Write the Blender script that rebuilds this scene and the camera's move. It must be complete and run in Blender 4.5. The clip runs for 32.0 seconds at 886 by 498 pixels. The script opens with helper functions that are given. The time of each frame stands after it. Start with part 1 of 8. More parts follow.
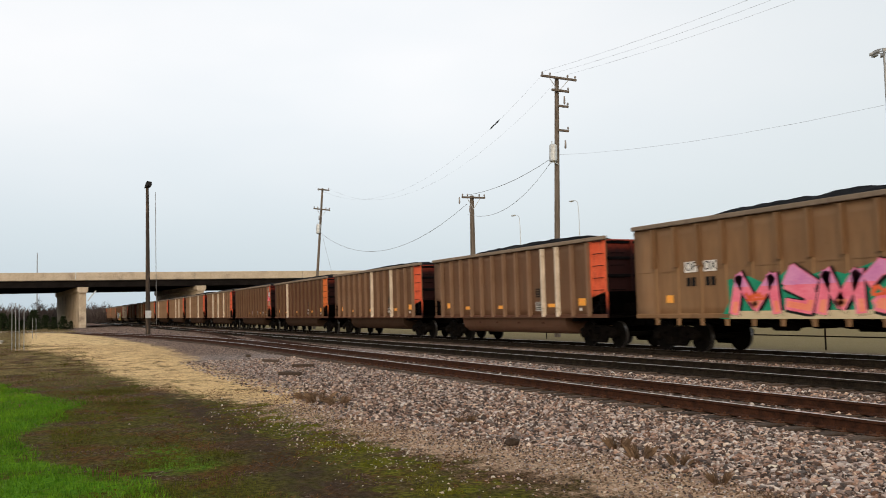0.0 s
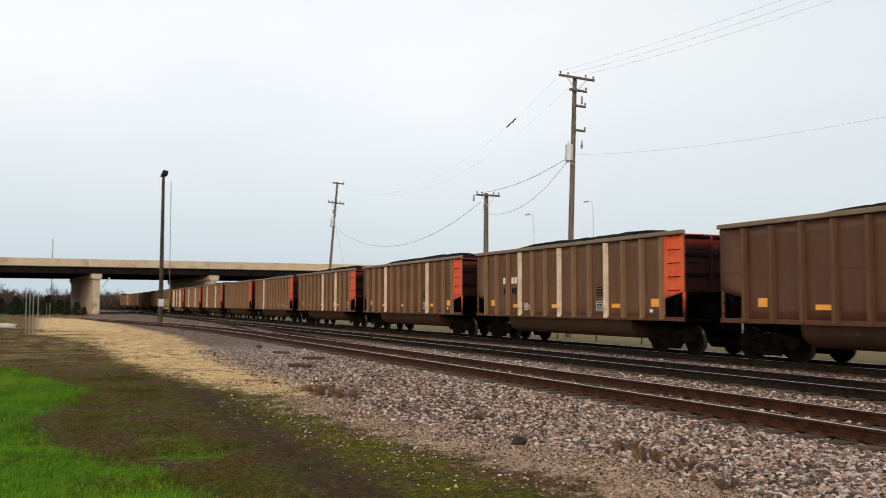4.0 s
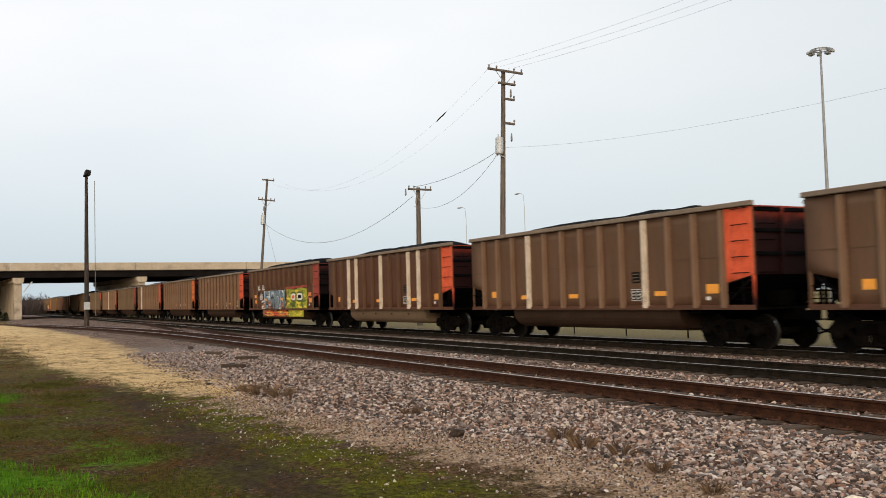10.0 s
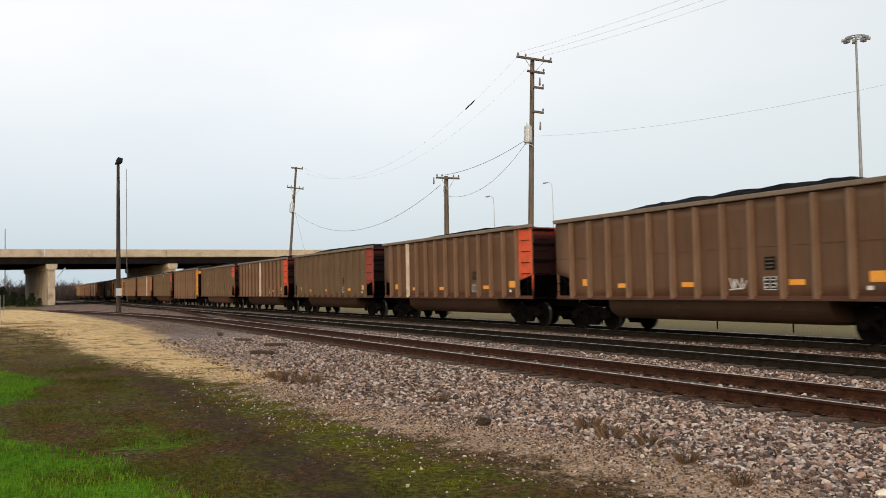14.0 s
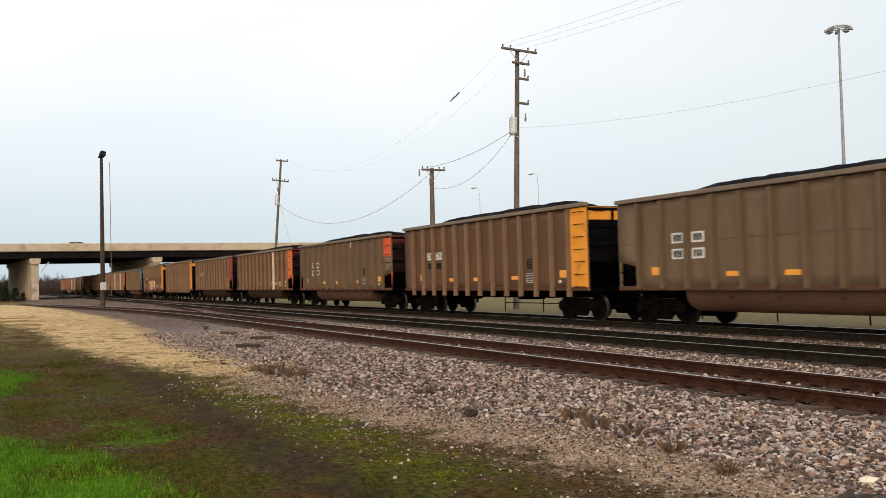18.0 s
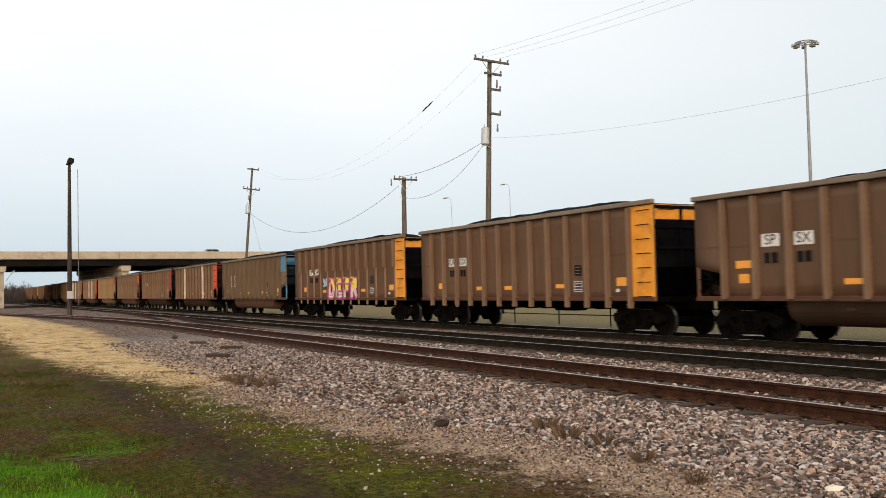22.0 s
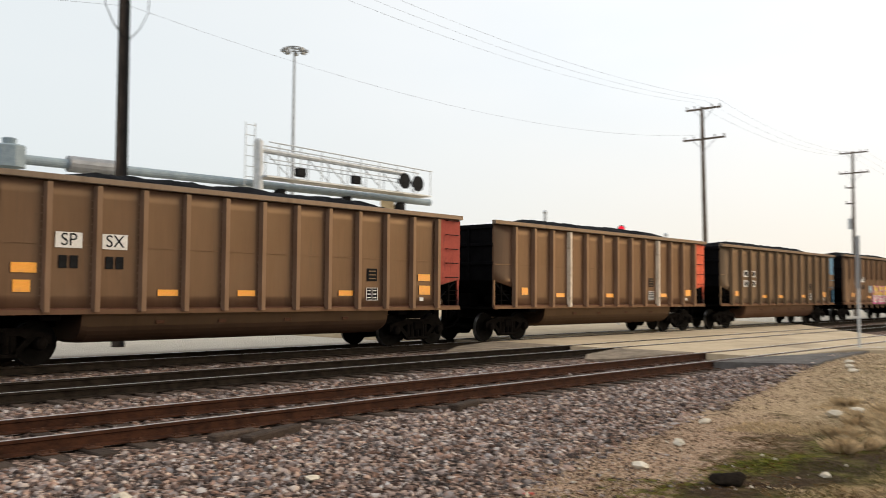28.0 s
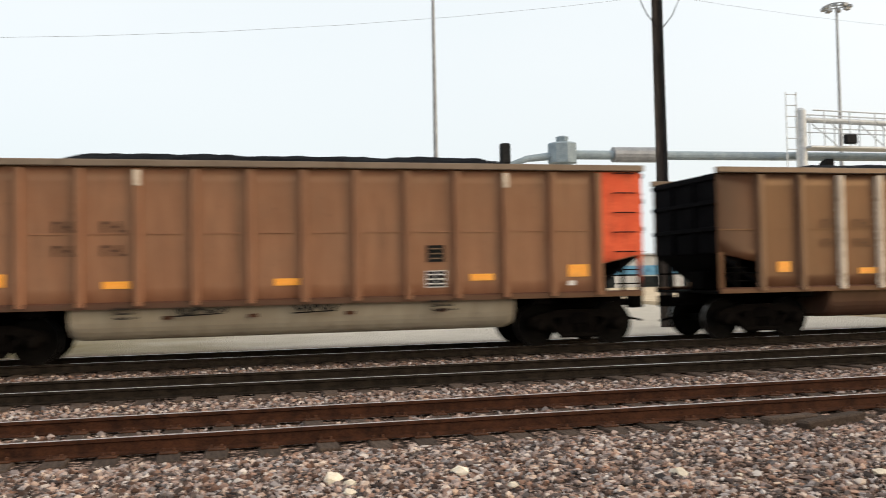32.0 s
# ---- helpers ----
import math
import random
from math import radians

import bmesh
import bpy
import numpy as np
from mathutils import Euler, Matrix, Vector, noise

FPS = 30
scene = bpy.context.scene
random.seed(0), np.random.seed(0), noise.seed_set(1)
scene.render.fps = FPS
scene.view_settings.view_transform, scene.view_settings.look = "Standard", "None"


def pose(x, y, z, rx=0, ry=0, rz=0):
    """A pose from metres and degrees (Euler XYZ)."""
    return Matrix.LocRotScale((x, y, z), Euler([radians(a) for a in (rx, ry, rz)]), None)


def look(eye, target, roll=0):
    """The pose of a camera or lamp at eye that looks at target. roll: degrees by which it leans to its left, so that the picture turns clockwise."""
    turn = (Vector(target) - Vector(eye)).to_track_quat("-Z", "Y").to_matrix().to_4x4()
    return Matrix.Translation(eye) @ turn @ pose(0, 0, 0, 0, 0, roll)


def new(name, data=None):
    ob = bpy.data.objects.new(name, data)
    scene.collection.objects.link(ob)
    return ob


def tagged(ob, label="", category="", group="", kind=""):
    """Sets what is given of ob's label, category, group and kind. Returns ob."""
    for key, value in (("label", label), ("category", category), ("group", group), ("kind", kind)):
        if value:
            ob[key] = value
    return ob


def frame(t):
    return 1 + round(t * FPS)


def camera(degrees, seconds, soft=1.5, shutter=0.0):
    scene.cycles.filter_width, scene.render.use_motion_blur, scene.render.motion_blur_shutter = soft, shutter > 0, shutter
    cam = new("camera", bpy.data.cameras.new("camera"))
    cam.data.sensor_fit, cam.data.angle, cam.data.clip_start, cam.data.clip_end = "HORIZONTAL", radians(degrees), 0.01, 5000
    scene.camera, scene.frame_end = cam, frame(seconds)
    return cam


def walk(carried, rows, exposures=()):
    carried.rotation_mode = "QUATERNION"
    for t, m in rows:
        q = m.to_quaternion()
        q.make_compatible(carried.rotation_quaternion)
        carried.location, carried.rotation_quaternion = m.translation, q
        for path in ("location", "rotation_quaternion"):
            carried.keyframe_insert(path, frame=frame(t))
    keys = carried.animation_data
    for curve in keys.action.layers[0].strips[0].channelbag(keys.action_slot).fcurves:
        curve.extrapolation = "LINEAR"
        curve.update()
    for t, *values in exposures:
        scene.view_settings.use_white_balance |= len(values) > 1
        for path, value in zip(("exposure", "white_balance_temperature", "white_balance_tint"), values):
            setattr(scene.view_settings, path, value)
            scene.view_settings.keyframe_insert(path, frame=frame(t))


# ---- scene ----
# ---- camera ----
EYE = (0.0, 0.0, 1.55)
cam = camera(52.86, 32.0, soft=0.9, shutter=0.2)
# seconds, yaw (to the left of the tracks' square), pitch, roll
TURNS = [
    (0, 65.49, 3.76, -1.53), (0.5, 67.77, 3.34, -1.33), (1, 70.20, 2.70, -1.34), (1.5, 73.44, 2.87, -1.80),
    (2, 74.13, 2.74, -1.60), (2.5, 73.60, 2.83, -1.18), (3, 71.89, 2.99, -0.61), (3.5, 69.55, 3.13, -0.16),
    (4, 66.33, 3.56, 0.14), (4.5, 62.40, 3.69, 0.16), (6.5, 60.41, 3.81, -0.25), (7, 62.10, 3.73, -0.59),
    (7.5, 62.71, 3.62, -0.90), (8, 62.59, 3.43, -1.05), (8.5, 62.73, 3.44, -1.37), (9, 62.30, 3.62, -1.38),
    (9.5, 61.72, 3.52, -1.48), (10, 62.03, 3.15, -1.44), (10.5, 62.72, 3.02, -1.54), (11, 62.92, 3.03, -1.60),
    (11.5, 63.18, 3.02, -1.70), (12, 63.64, 3.06, -1.65), (12.5, 63.78, 2.92, -1.49), (13, 63.73, 2.74, -1.24),
    (13.5, 63.90, 2.48, -1.05), (14, 63.83, 2.46, -1.04), (14.5, 64.10, 2.64, -1.04), (16.5, 63.57, 2.07, -1.58),
    (17, 63.57, 1.93, -1.62), (17.5, 63.06, 1.94, -1.48), (18, 62.94, 1.92, -1.43), (18.5, 62.40, 1.93, -1.30),
    (19, 62.36, 1.96, -1.22), (19.5, 62.53, 2.06, -1.08), (20, 62.55, 2.13, -0.92), (20.5, 62.24, 2.25, -0.80),
    (21, 61.88, 2.44, -0.90), (21.5, 61.83, 2.50, -1.03), (22, 61.11, 2.50, -1.25), (22.5, 60.02, 2.15, -1.60),
    (23, 58.89, 1.58, -2.13), (23.5, 58.21, 1.65, -2.20), (24, 57.51, 1.86, -2.46), (24.5, 56.89, 2.08, -2.75),
    (26.5, 45.00, 4.04, -2.03), (26.8, 29.62, 3.33, -0.24), (26.9, 22.73, 3.18, 0.03), (27, 14.5, 3.09, 0.41),
    (27.1, 6.86, 3.17, 0.62), (27.2, -1.13, 3.40, 0.31), (27.3, -9.33, 3.28, 0.68), (27.4, -17.44, 3.38, 0.54),
    (27.5, -24.34, 3.29, 0.57), (27.6, -31.10, 2.99, 0.56), (27.7, -36.31, 3.29, 1.43), (28, -47.70, 2.81, 0.46),
    (28.5, -58.69, 2.23, 0.30), (29, -63.01, 1.74, 0.29), (29.5, -65.11, 1.16, 0.15), (30, -64.46, 1.19, -0.00),
    (30.5, -57.82, 1.62, -0.77), (31, -39.59, 1.94, -1.07), (31.5, -24.85, 1.81, -1.05), (32, -13.78, 1.76, -1.10),
]


def aim(yaw, pitch, roll):
    a, b = radians(yaw), radians(pitch)
    way = Vector((-math.sin(a) * math.cos(b), math.cos(a) * math.cos(b), math.sin(b)))
    return look(EYE, Vector(EYE) + way * 10, roll)


walk(cam, [(t, aim(a, b, c)) for t, a, b, c in TURNS], exposures=[(0, -0.1), (14.0, -0.08), (18.0, 0.0), (25.0, 0.0), (27.2, 0.28), (28.0, 0.06), (29.5, 0.02), (31, 0.08), (32, 0.2)])

# ---- world and sun ----
world = bpy.data.worlds.new("world")
scene.world = world
world.use_nodes = True
wn, wl = world.node_tree.nodes, world.node_tree.links
wn.clear()
w_out = wn.new("ShaderNodeOutputWorld")
w_bg = wn.new("ShaderNodeBackground")
w_sky = wn.new("ShaderNodeTexSky")
w_sky.sky_type, w_sky.sun_disc = "NISHITA", False
w_sky.sun_elevation, w_sky.sun_rotation = radians(19), radians(127)
w_sky.air_density, w_sky.dust_density, w_sky.ozone_density = 1.0, 3.0, 1.0
# a thin overcast veil over the blue
w_tc = wn.new("ShaderNodeTexCoord")
w_map = wn.new("ShaderNodeMapping")
w_map.inputs["Scale"].default_value = (1.0, 1.0, 3.0)
w_noise = wn.new("ShaderNodeTexNoise")
w_noise.inputs["Scale"].default_value, w_noise.inputs["Detail"].default_value = 1.6, 4.0
w_ramp = wn.new("ShaderNodeValToRGB")
w_ramp.color_ramp.elements[0].position, w_ramp.color_ramp.elements[0].color = 0.3, (10.6, 11.0, 11.3, 1)
w_ramp.color_ramp.elements[1].position, w_ramp.color_ramp.elements[1].color = 0.72, (12.7, 12.4, 12.3, 1)
# towards the horizon: pale blue in the west, creamy haze in the east
w_sep = wn.new("ShaderNodeSeparateXYZ")
wl.new(w_tc.outputs["Generated"], w_sep.inputs[0])
w_low = wn.new("ShaderNodeMapRange")
w_low.interpolation_type = "SMOOTHSTEP"
w_low.inputs["From Min"].default_value, w_low.inputs["From Max"].default_value = 0.28, -0.02
wl.new(w_sep.outputs["Z"], w_low.inputs["Value"])
w_east = wn.new("ShaderNodeMapRange")
w_east.interpolation_type = "SMOOTHSTEP"
w_east.inputs["From Min"].default_value, w_east.inputs["From Max"].default_value = -0.3, 0.75
wl.new(w_sep.outputs["X"], w_east.inputs["Value"])
w_rim = wn.new("ShaderNodeMix")
w_rim.data_type = "RGBA"
w_rim.inputs["A"].default_value, w_rim.inputs["B"].default_value = (6.9, 8.1, 8.9, 1), (10.4, 9.7, 8.6, 1)
wl.new(w_east.outputs["Result"], w_rim.inputs["Factor"])
w_veil = wn.new("ShaderNodeMix")
w_veil.data_type = "RGBA"
wl.new(w_low.outputs["Result"], w_veil.inputs["Factor"])
wl.new(w_ramp.outputs["Color"], w_veil.inputs["A"])
wl.new(w_rim.outputs["Result"], w_veil.inputs["B"])
w_mix = wn.new("ShaderNodeMix")
w_mix.data_type = "RGBA"
w_mix.inputs["Factor"].default_value = 0.85
wl.new(w_tc.outputs["Generated"], w_map.inputs["Vector"])
wl.new(w_map.outputs["Vector"], w_noise.inputs["Vector"])
wl.new(w_noise.outputs["Fac"], w_ramp.inputs["Fac"])
wl.new(w_sky.outputs["Color"], w_mix.inputs["A"])
# the north is a little bluer
w_nor = wn.new("ShaderNodeMapRange")
w_nor.interpolation_type = "SMOOTHSTEP"
w_nor.inputs["From Min"].default_value, w_nor.inputs["From Max"].default_value, w_nor.inputs["To Max"].default_value = 0.3, 0.95, 0.8
wl.new(w_sep.outputs["Y"], w_nor.inputs["Value"])
w_blue = wn.new("ShaderNodeMix")
w_blue.data_type = "RGBA"
w_blue.inputs["B"].default_value = (8.1, 8.75, 8.95, 1)
wl.new(w_nor.outputs["Result"], w_blue.inputs["Factor"])
wl.new(w_veil.outputs["Result"], w_blue.inputs["A"])
wl.new(w_blue.outputs["Result"], w_mix.inputs["B"])
wl.new(w_mix.outputs["Result"], w_bg.inputs["Color"])
w_bg.inputs["Strength"].default_value = 0.1
wl.new(w_bg.outputs["Background"], w_out.inputs["Surface"])

sun_data = bpy.data.lights.new("sun", "SUN")
sun_data.energy, sun_data.angle, sun_data.color = 1.7, radians(38), (1.0, 0.78, 0.52)
sun = new("sun", sun_data)
sun.matrix_world = look((63, -48, 27), (0, 0, 0))

# ---- material helpers ----
def mat(name):
    m = bpy.data.materials.new(name)
    m.use_nodes = True
    nt = m.node_tree
    nt.nodes.clear()
    out = nt.nodes.new("ShaderNodeOutputMaterial")
    bsdf = nt.nodes.new("ShaderNodeBsdfPrincipled")
    nt.links.new(bsdf.outputs["BSDF"], out.inputs["Surface"])
    return m, nt, bsdf


def put(nt, sock, value):
    if isinstance(value, bpy.types.NodeSocket):
        nt.links.new(value, sock)
    else:
        sock.default_value = value


def math_node(nt, op, a, b=0.0, c=0.0):
    n = nt.nodes.new("ShaderNodeMath")
    n.operation = op
    for i, v in enumerate((a, b, c)):
        put(nt, n.inputs[i], v)
    return n.outputs[0]


def step(nt, v, lo, hi):
    n = nt.nodes.new("ShaderNodeMapRange")
    n.interpolation_type = "SMOOTHSTEP"
    put(nt, n.inputs["Value"], v)
    put(nt, n.inputs["From Min"], lo)
    put(nt, n.inputs["From Max"], hi)
    return n.outputs["Result"]


def blend(nt, fac, a, b, mode="MIX"):
    n = nt.nodes.new("ShaderNodeMix")
    n.data_type, n.blend_type = "RGBA", mode
    put(nt, n.inputs["Factor"], fac)
    for key, v in (("A", a), ("B", b)):
        put(nt, n.inputs[key], (*v, 1) if isinstance(v, tuple) and len(v) == 3 else v)
    return n.outputs["Result"]


def noise_tex(nt, scale, detail=4.0, vec=None, rough=0.55):
    n = nt.nodes.new("ShaderNodeTexNoise")
    n.inputs["Scale"].default_value, n.inputs["Detail"].default_value = scale, detail
    n.inputs["Roughness"].default_value = rough
    if vec is not None:
        nt.links.new(vec, n.inputs["Vector"])
    return n.outputs["Fac"]


def coords(nt, scale=(1, 1, 1), which="Object"):
    tc = nt.nodes.new("ShaderNodeTexCoord")
    mp = nt.nodes.new("ShaderNodeMapping")
    mp.inputs["Scale"].default_value = scale
    nt.links.new(tc.outputs[which], mp.inputs["Vector"])
    return mp.outputs["Vector"]


def bump(nt, bsdf, height, strength=0.4, dist=0.02):
    n = nt.nodes.new("ShaderNodeBump")
    n.inputs["Strength"].default_value, n.inputs["Distance"].default_value = strength, dist
    nt.links.new(height, n.inputs["Height"])
    nt.links.new(n.outputs["Normal"], bsdf.inputs["Normal"])


def rnd(nt, island=False):
    if island:
        return nt.nodes.new("ShaderNodeNewGeometry").outputs["Random Per Island"]
    return nt.nodes.new("ShaderNodeObjectInfo").outputs["Random"]


def rough_mat(name, dark, light, scale=3.0, roughness=0.75, metal=0.0, bumps=0.25, stretch=(1, 1, 1), vary=0.0, grime=None, grime_scale=1.2, island=False):
    """Two tones at two scales, with fine relief, and grime in blotches."""
    m, nt, b = mat(name)
    v = coords(nt, stretch)
    fine, broad = noise_tex(nt, scale * 8, 5, v), noise_tex(nt, scale, 4, v)
    col = blend(nt, step(nt, math_node(nt, "MULTIPLY_ADD", fine, 0.4, math_node(nt, "MULTIPLY", broad, 0.6)), 0.3, 0.7), dark, light)
    if grime:
        col = blend(nt, step(nt, noise_tex(nt, grime_scale, 6, v, 0.7), 0.5, 0.72), col, grime)
    if vary:
        r = math_node(nt, "MULTIPLY_ADD", rnd(nt, island), 2 * vary, 1 - vary)
        hsv = nt.nodes.new("ShaderNodeHueSaturation")
        nt.links.new(r, hsv.inputs["Value"])
        nt.links.new(col, hsv.inputs["Color"])
        col = hsv.outputs["Color"]
    nt.links.new(col, b.inputs["Base Color"])
    b.inputs["Roughness"].default_value, b.inputs["Metallic"].default_value = roughness, metal
    b.inputs["Specular IOR Level"].default_value = 0.5 if roughness < 0.5 else (0.02 if light[0] < 0.04 else 0.12)
    if bumps:
        bump(nt, b, fine, bumps, 0.01)
    return m


def glow_mat(name, colour, strength):
    m, nt, b = mat(name)
    b.inputs["Base Color"].default_value = (*colour, 1)
    b.inputs["Emission Color"].default_value = (*colour, 1)
    b.inputs["Emission Strength"].default_value = strength
    return m


def car_paint(name, base, light, dust=(0.15, 0.105, 0.068)):
    """Weathered freight-car paint: soot running down in streaks, broad dust, rust specks, coal smears below the rim."""
    m, nt, b = mat(name)
    v = coords(nt, (1.4, 1.4, 0.16))
    v2 = coords(nt)
    streak = noise_tex(nt, 3.4, 6, v, 0.65)
    patch = noise_tex(nt, 0.5, 4, v2)
    fine = noise_tex(nt, 26, 4, v2)
    col = blend(nt, step(nt, math_node(nt, "MULTIPLY_ADD", patch, 0.5, math_node(nt, "MULTIPLY", streak, 0.5)), 0.32, 0.68), base, light)
    col = blend(nt, math_node(nt, "MULTIPLY", step(nt, noise_tex(nt, 1.1, 5, v2), 0.42, 0.7), 0.4), col, dust)
    col = blend(nt, math_node(nt, "MULTIPLY", step(nt, noise_tex(nt, 9, 7, v2, 0.75), 0.58, 0.74), 0.55), col, (0.05, 0.026, 0.017))
    col = blend(nt, math_node(nt, "MULTIPLY", step(nt, noise_tex(nt, 1.5, 6, v, 0.7), 0.54, 0.76), 0.5), col, (0.04, 0.03, 0.026))
    tc = nt.nodes.new("ShaderNodeTexCoord")
    sep = nt.nodes.new("ShaderNodeSeparateXYZ")
    nt.links.new(tc.outputs["Object"], sep.inputs[0])
    rim = step(nt, math_node(nt, "MULTIPLY_ADD", streak, 1.1, sep.outputs["Z"]), 3.75, 4.5)
    col = blend(nt, math_node(nt, "MULTIPLY", rim, 0.45), col, (0.035, 0.028, 0.026))
    hsv = nt.nodes.new("ShaderNodeHueSaturation")
    nt.links.new(math_node(nt, "MULTIPLY_ADD", rnd(nt), 0.14, 0.93), hsv.inputs["Value"])
    nt.links.new(col, hsv.inputs["Color"])
    nt.links.new(hsv.outputs["Color"], b.inputs["Base Color"])
    b.inputs["Roughness"].default_value, b.inputs["Specular IOR Level"].default_value, b.inputs["Diffuse Roughness"].default_value = 0.8, 0.03, 0.8
    bump(nt, b, fine, 0.12, 0.006)
    # a dull warm sheen left on the dusty enamel
    sheen = nt.nodes.new("ShaderNodeBsdfGlossy")
    sheen.inputs["Color"].default_value = (0.62, 0.42, 0.25, 1)
    nt.links.new(math_node(nt, "MULTIPLY_ADD", streak, 0.3, 0.28), sheen.inputs["Roughness"])
    both = nt.nodes.new("ShaderNodeMixShader")
    both.inputs["Fac"].default_value = 0.11
    nt.links.new(b.outputs["BSDF"], both.inputs[1])
    nt.links.new(sheen.outputs["BSDF"], both.inputs[2])
    nt.links.new(both.outputs["Shader"], nt.nodes["Material Output"].inputs["Surface"])
    return m


def blackened_paint(name, dark, light, z0, z1, reach=0.9):
    """End paint that turns black towards the bottom, with a ragged edge."""
    m, nt, b = mat(name)
    v = coords(nt)
    fine, broad = noise_tex(nt, 14, 5, v), noise_tex(nt, 1.6, 6, v, 0.65)
    col = blend(nt, step(nt, math_node(nt, "MULTIPLY_ADD", fine, 0.4, math_node(nt, "MULTIPLY", broad, 0.6)), 0.3, 0.7), dark, light)
    col = blend(nt, math_node(nt, "MULTIPLY", step(nt, noise_tex(nt, 5, 6, coords(nt, (1, 1, 0.2)), 0.7), 0.5, 0.75), 0.6), col, (0.09, 0.03, 0.022))
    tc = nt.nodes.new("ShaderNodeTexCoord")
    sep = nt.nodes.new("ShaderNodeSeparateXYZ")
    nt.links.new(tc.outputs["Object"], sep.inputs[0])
    blackening = step(nt, math_node(nt, "MULTIPLY_ADD", broad, reach, sep.outputs["Z"]), z1 + reach / 2, z0 + reach / 2)
    col = blend(nt, math_node(nt, "MULTIPLY", blackening, 0.97), col, (0.0035, 0.0032, 0.0042))
    nt.links.new(col, b.inputs["Base Color"])
    b.inputs["Roughness"].default_value = 0.62
    b.inputs["Specular IOR Level"].default_value = 0.1
    bump(nt, b, fine, 0.2, 0.01)
    return m


BROWN = car_paint("brown car paint", (0.073, 0.036, 0.022), (0.118, 0.062, 0.038), (0.1, 0.063, 0.042))
REDBROWN = car_paint("red-brown car paint", (0.055, 0.021, 0.015), (0.09, 0.037, 0.026), (0.072, 0.04, 0.029))
TAN = car_paint("tan car paint", (0.145, 0.076, 0.038), (0.215, 0.122, 0.062), (0.155, 0.097, 0.055))
TAUPE = car_paint("grey-tan car paint", (0.1, 0.067, 0.043), (0.155, 0.11, 0.072), (0.112, 0.081, 0.056))
RUST = car_paint("rusty red-brown car paint", (0.1, 0.04, 0.021), (0.155, 0.07, 0.037), (0.12, 0.064, 0.038))
ROSE = car_paint("reddish tan car paint", (0.225, 0.1, 0.055), (0.33, 0.16, 0.09), (0.24, 0.13, 0.08))
GOLD = car_paint("golden tan car paint", (0.26, 0.16, 0.08), (0.37, 0.24, 0.128), (0.27, 0.175, 0.095))
# rubbed, and a lighter copy of the brown: light on the ribs is painted in
RIBLIGHT = car_paint("rubbed lighter rib paint", (0.16, 0.092, 0.058), (0.245, 0.155, 0.104), (0.2, 0.13, 0.088))
TUBGREY = car_paint("pale grimy tub paint", (0.27, 0.235, 0.175), (0.38, 0.34, 0.26), (0.2, 0.165, 0.12))
TUBBROWN = car_paint("red-brown tub paint", (0.05, 0.024, 0.016), (0.09, 0.045, 0.031), (0.065, 0.042, 0.03))
BLACKENED_ORANGE = blackened_paint("orange end paint, black towards the bottom", (0.34, 0.045, 0.024), (0.5, 0.08, 0.04), 3.25, 4.15)
BLACKENED_RED = blackened_paint("red end paint, black towards the bottom", (0.12, 0.026, 0.022), (0.2, 0.045, 0.034), 3.2, 4.2)
BLACKENED_BLUE = blackened_paint("blue end paint, black towards the bottom", (0.05, 0.17, 0.3), (0.1, 0.27, 0.42), 2.8, 3.7)
PANEL_ORANGE = blackened_paint("weathered orange side paint", (0.6, 0.08, 0.032), (0.76, 0.14, 0.06), 1.3, 2.1, 1.4)
PANEL_AMBER = blackened_paint("weathered red-amber side paint", (0.62, 0.13, 0.03), (0.78, 0.2, 0.05), 1.3, 2.1, 1.4)
PANEL_RED = blackened_paint("weathered dull red side paint", (0.28, 0.05, 0.036), (0.38, 0.075, 0.05), 1.2, 2.0, 1.4)
ORANGE = rough_mat("weathered orange paint", (0.62, 0.085, 0.03), (0.78, 0.15, 0.06), 2.0, 0.6, grime=(0.3, 0.07, 0.04))
REDPAINT = rough_mat("dull red paint", (0.3, 0.05, 0.035), (0.4, 0.08, 0.05), 2.0, 0.6, grime=(0.15, 0.045, 0.035))
YELLOW = rough_mat("amber yellow paint", (0.72, 0.26, 0.025), (0.85, 0.36, 0.05), 2.0, 0.55, grime=(0.4, 0.17, 0.04))
BLUE = rough_mat("faded blue paint", (0.07, 0.2, 0.33), (0.13, 0.3, 0.44), 2.0, 0.6, grime=(0.06, 0.1, 0.14))
STRIPE = rough_mat("dirty white rib paint", (0.5, 0.41, 0.31), (0.72, 0.62, 0.5), 3.0, 0.6, grime=(0.3, 0.22, 0.15), grime_scale=2.5)
ENDBLACK = rough_mat("near-black end steel", (0.002, 0.0019, 0.0024), (0.007, 0.0066, 0.0075), 2.0, 0.8)
# grimy steel taken down to near black: the shade below the cars is included
UNDER = rough_mat("grimy, shaded black running gear", (0.0012, 0.001, 0.001), (0.005, 0.004, 0.0035), 4.0, 0.8)
WHEEL = rough_mat("worn, shaded dark wheel steel", (0.002, 0.0018, 0.0016), (0.008, 0.007, 0.006), 5.0, 0.7)
TREAD = rough_mat("worn wheel tread", (0.12, 0.115, 0.11), (0.22, 0.21, 0.2), 6.0, 0.35, 0.9, bumps=0)
CHORD = car_paint("dusty grey top chord", (0.13, 0.105, 0.085), (0.2, 0.165, 0.135), (0.2, 0.16, 0.125))
COAL = rough_mat("coal", (0.0015, 0.0015, 0.002), (0.007, 0.007, 0.0085), 3.0, 0.75, bumps=0.9)
PATCH = rough_mat("orange reflective patch", (0.8, 0.3, 0.02), (0.95, 0.42, 0.05), 5.0, 0.45, grime=(0.5, 0.2, 0.05))
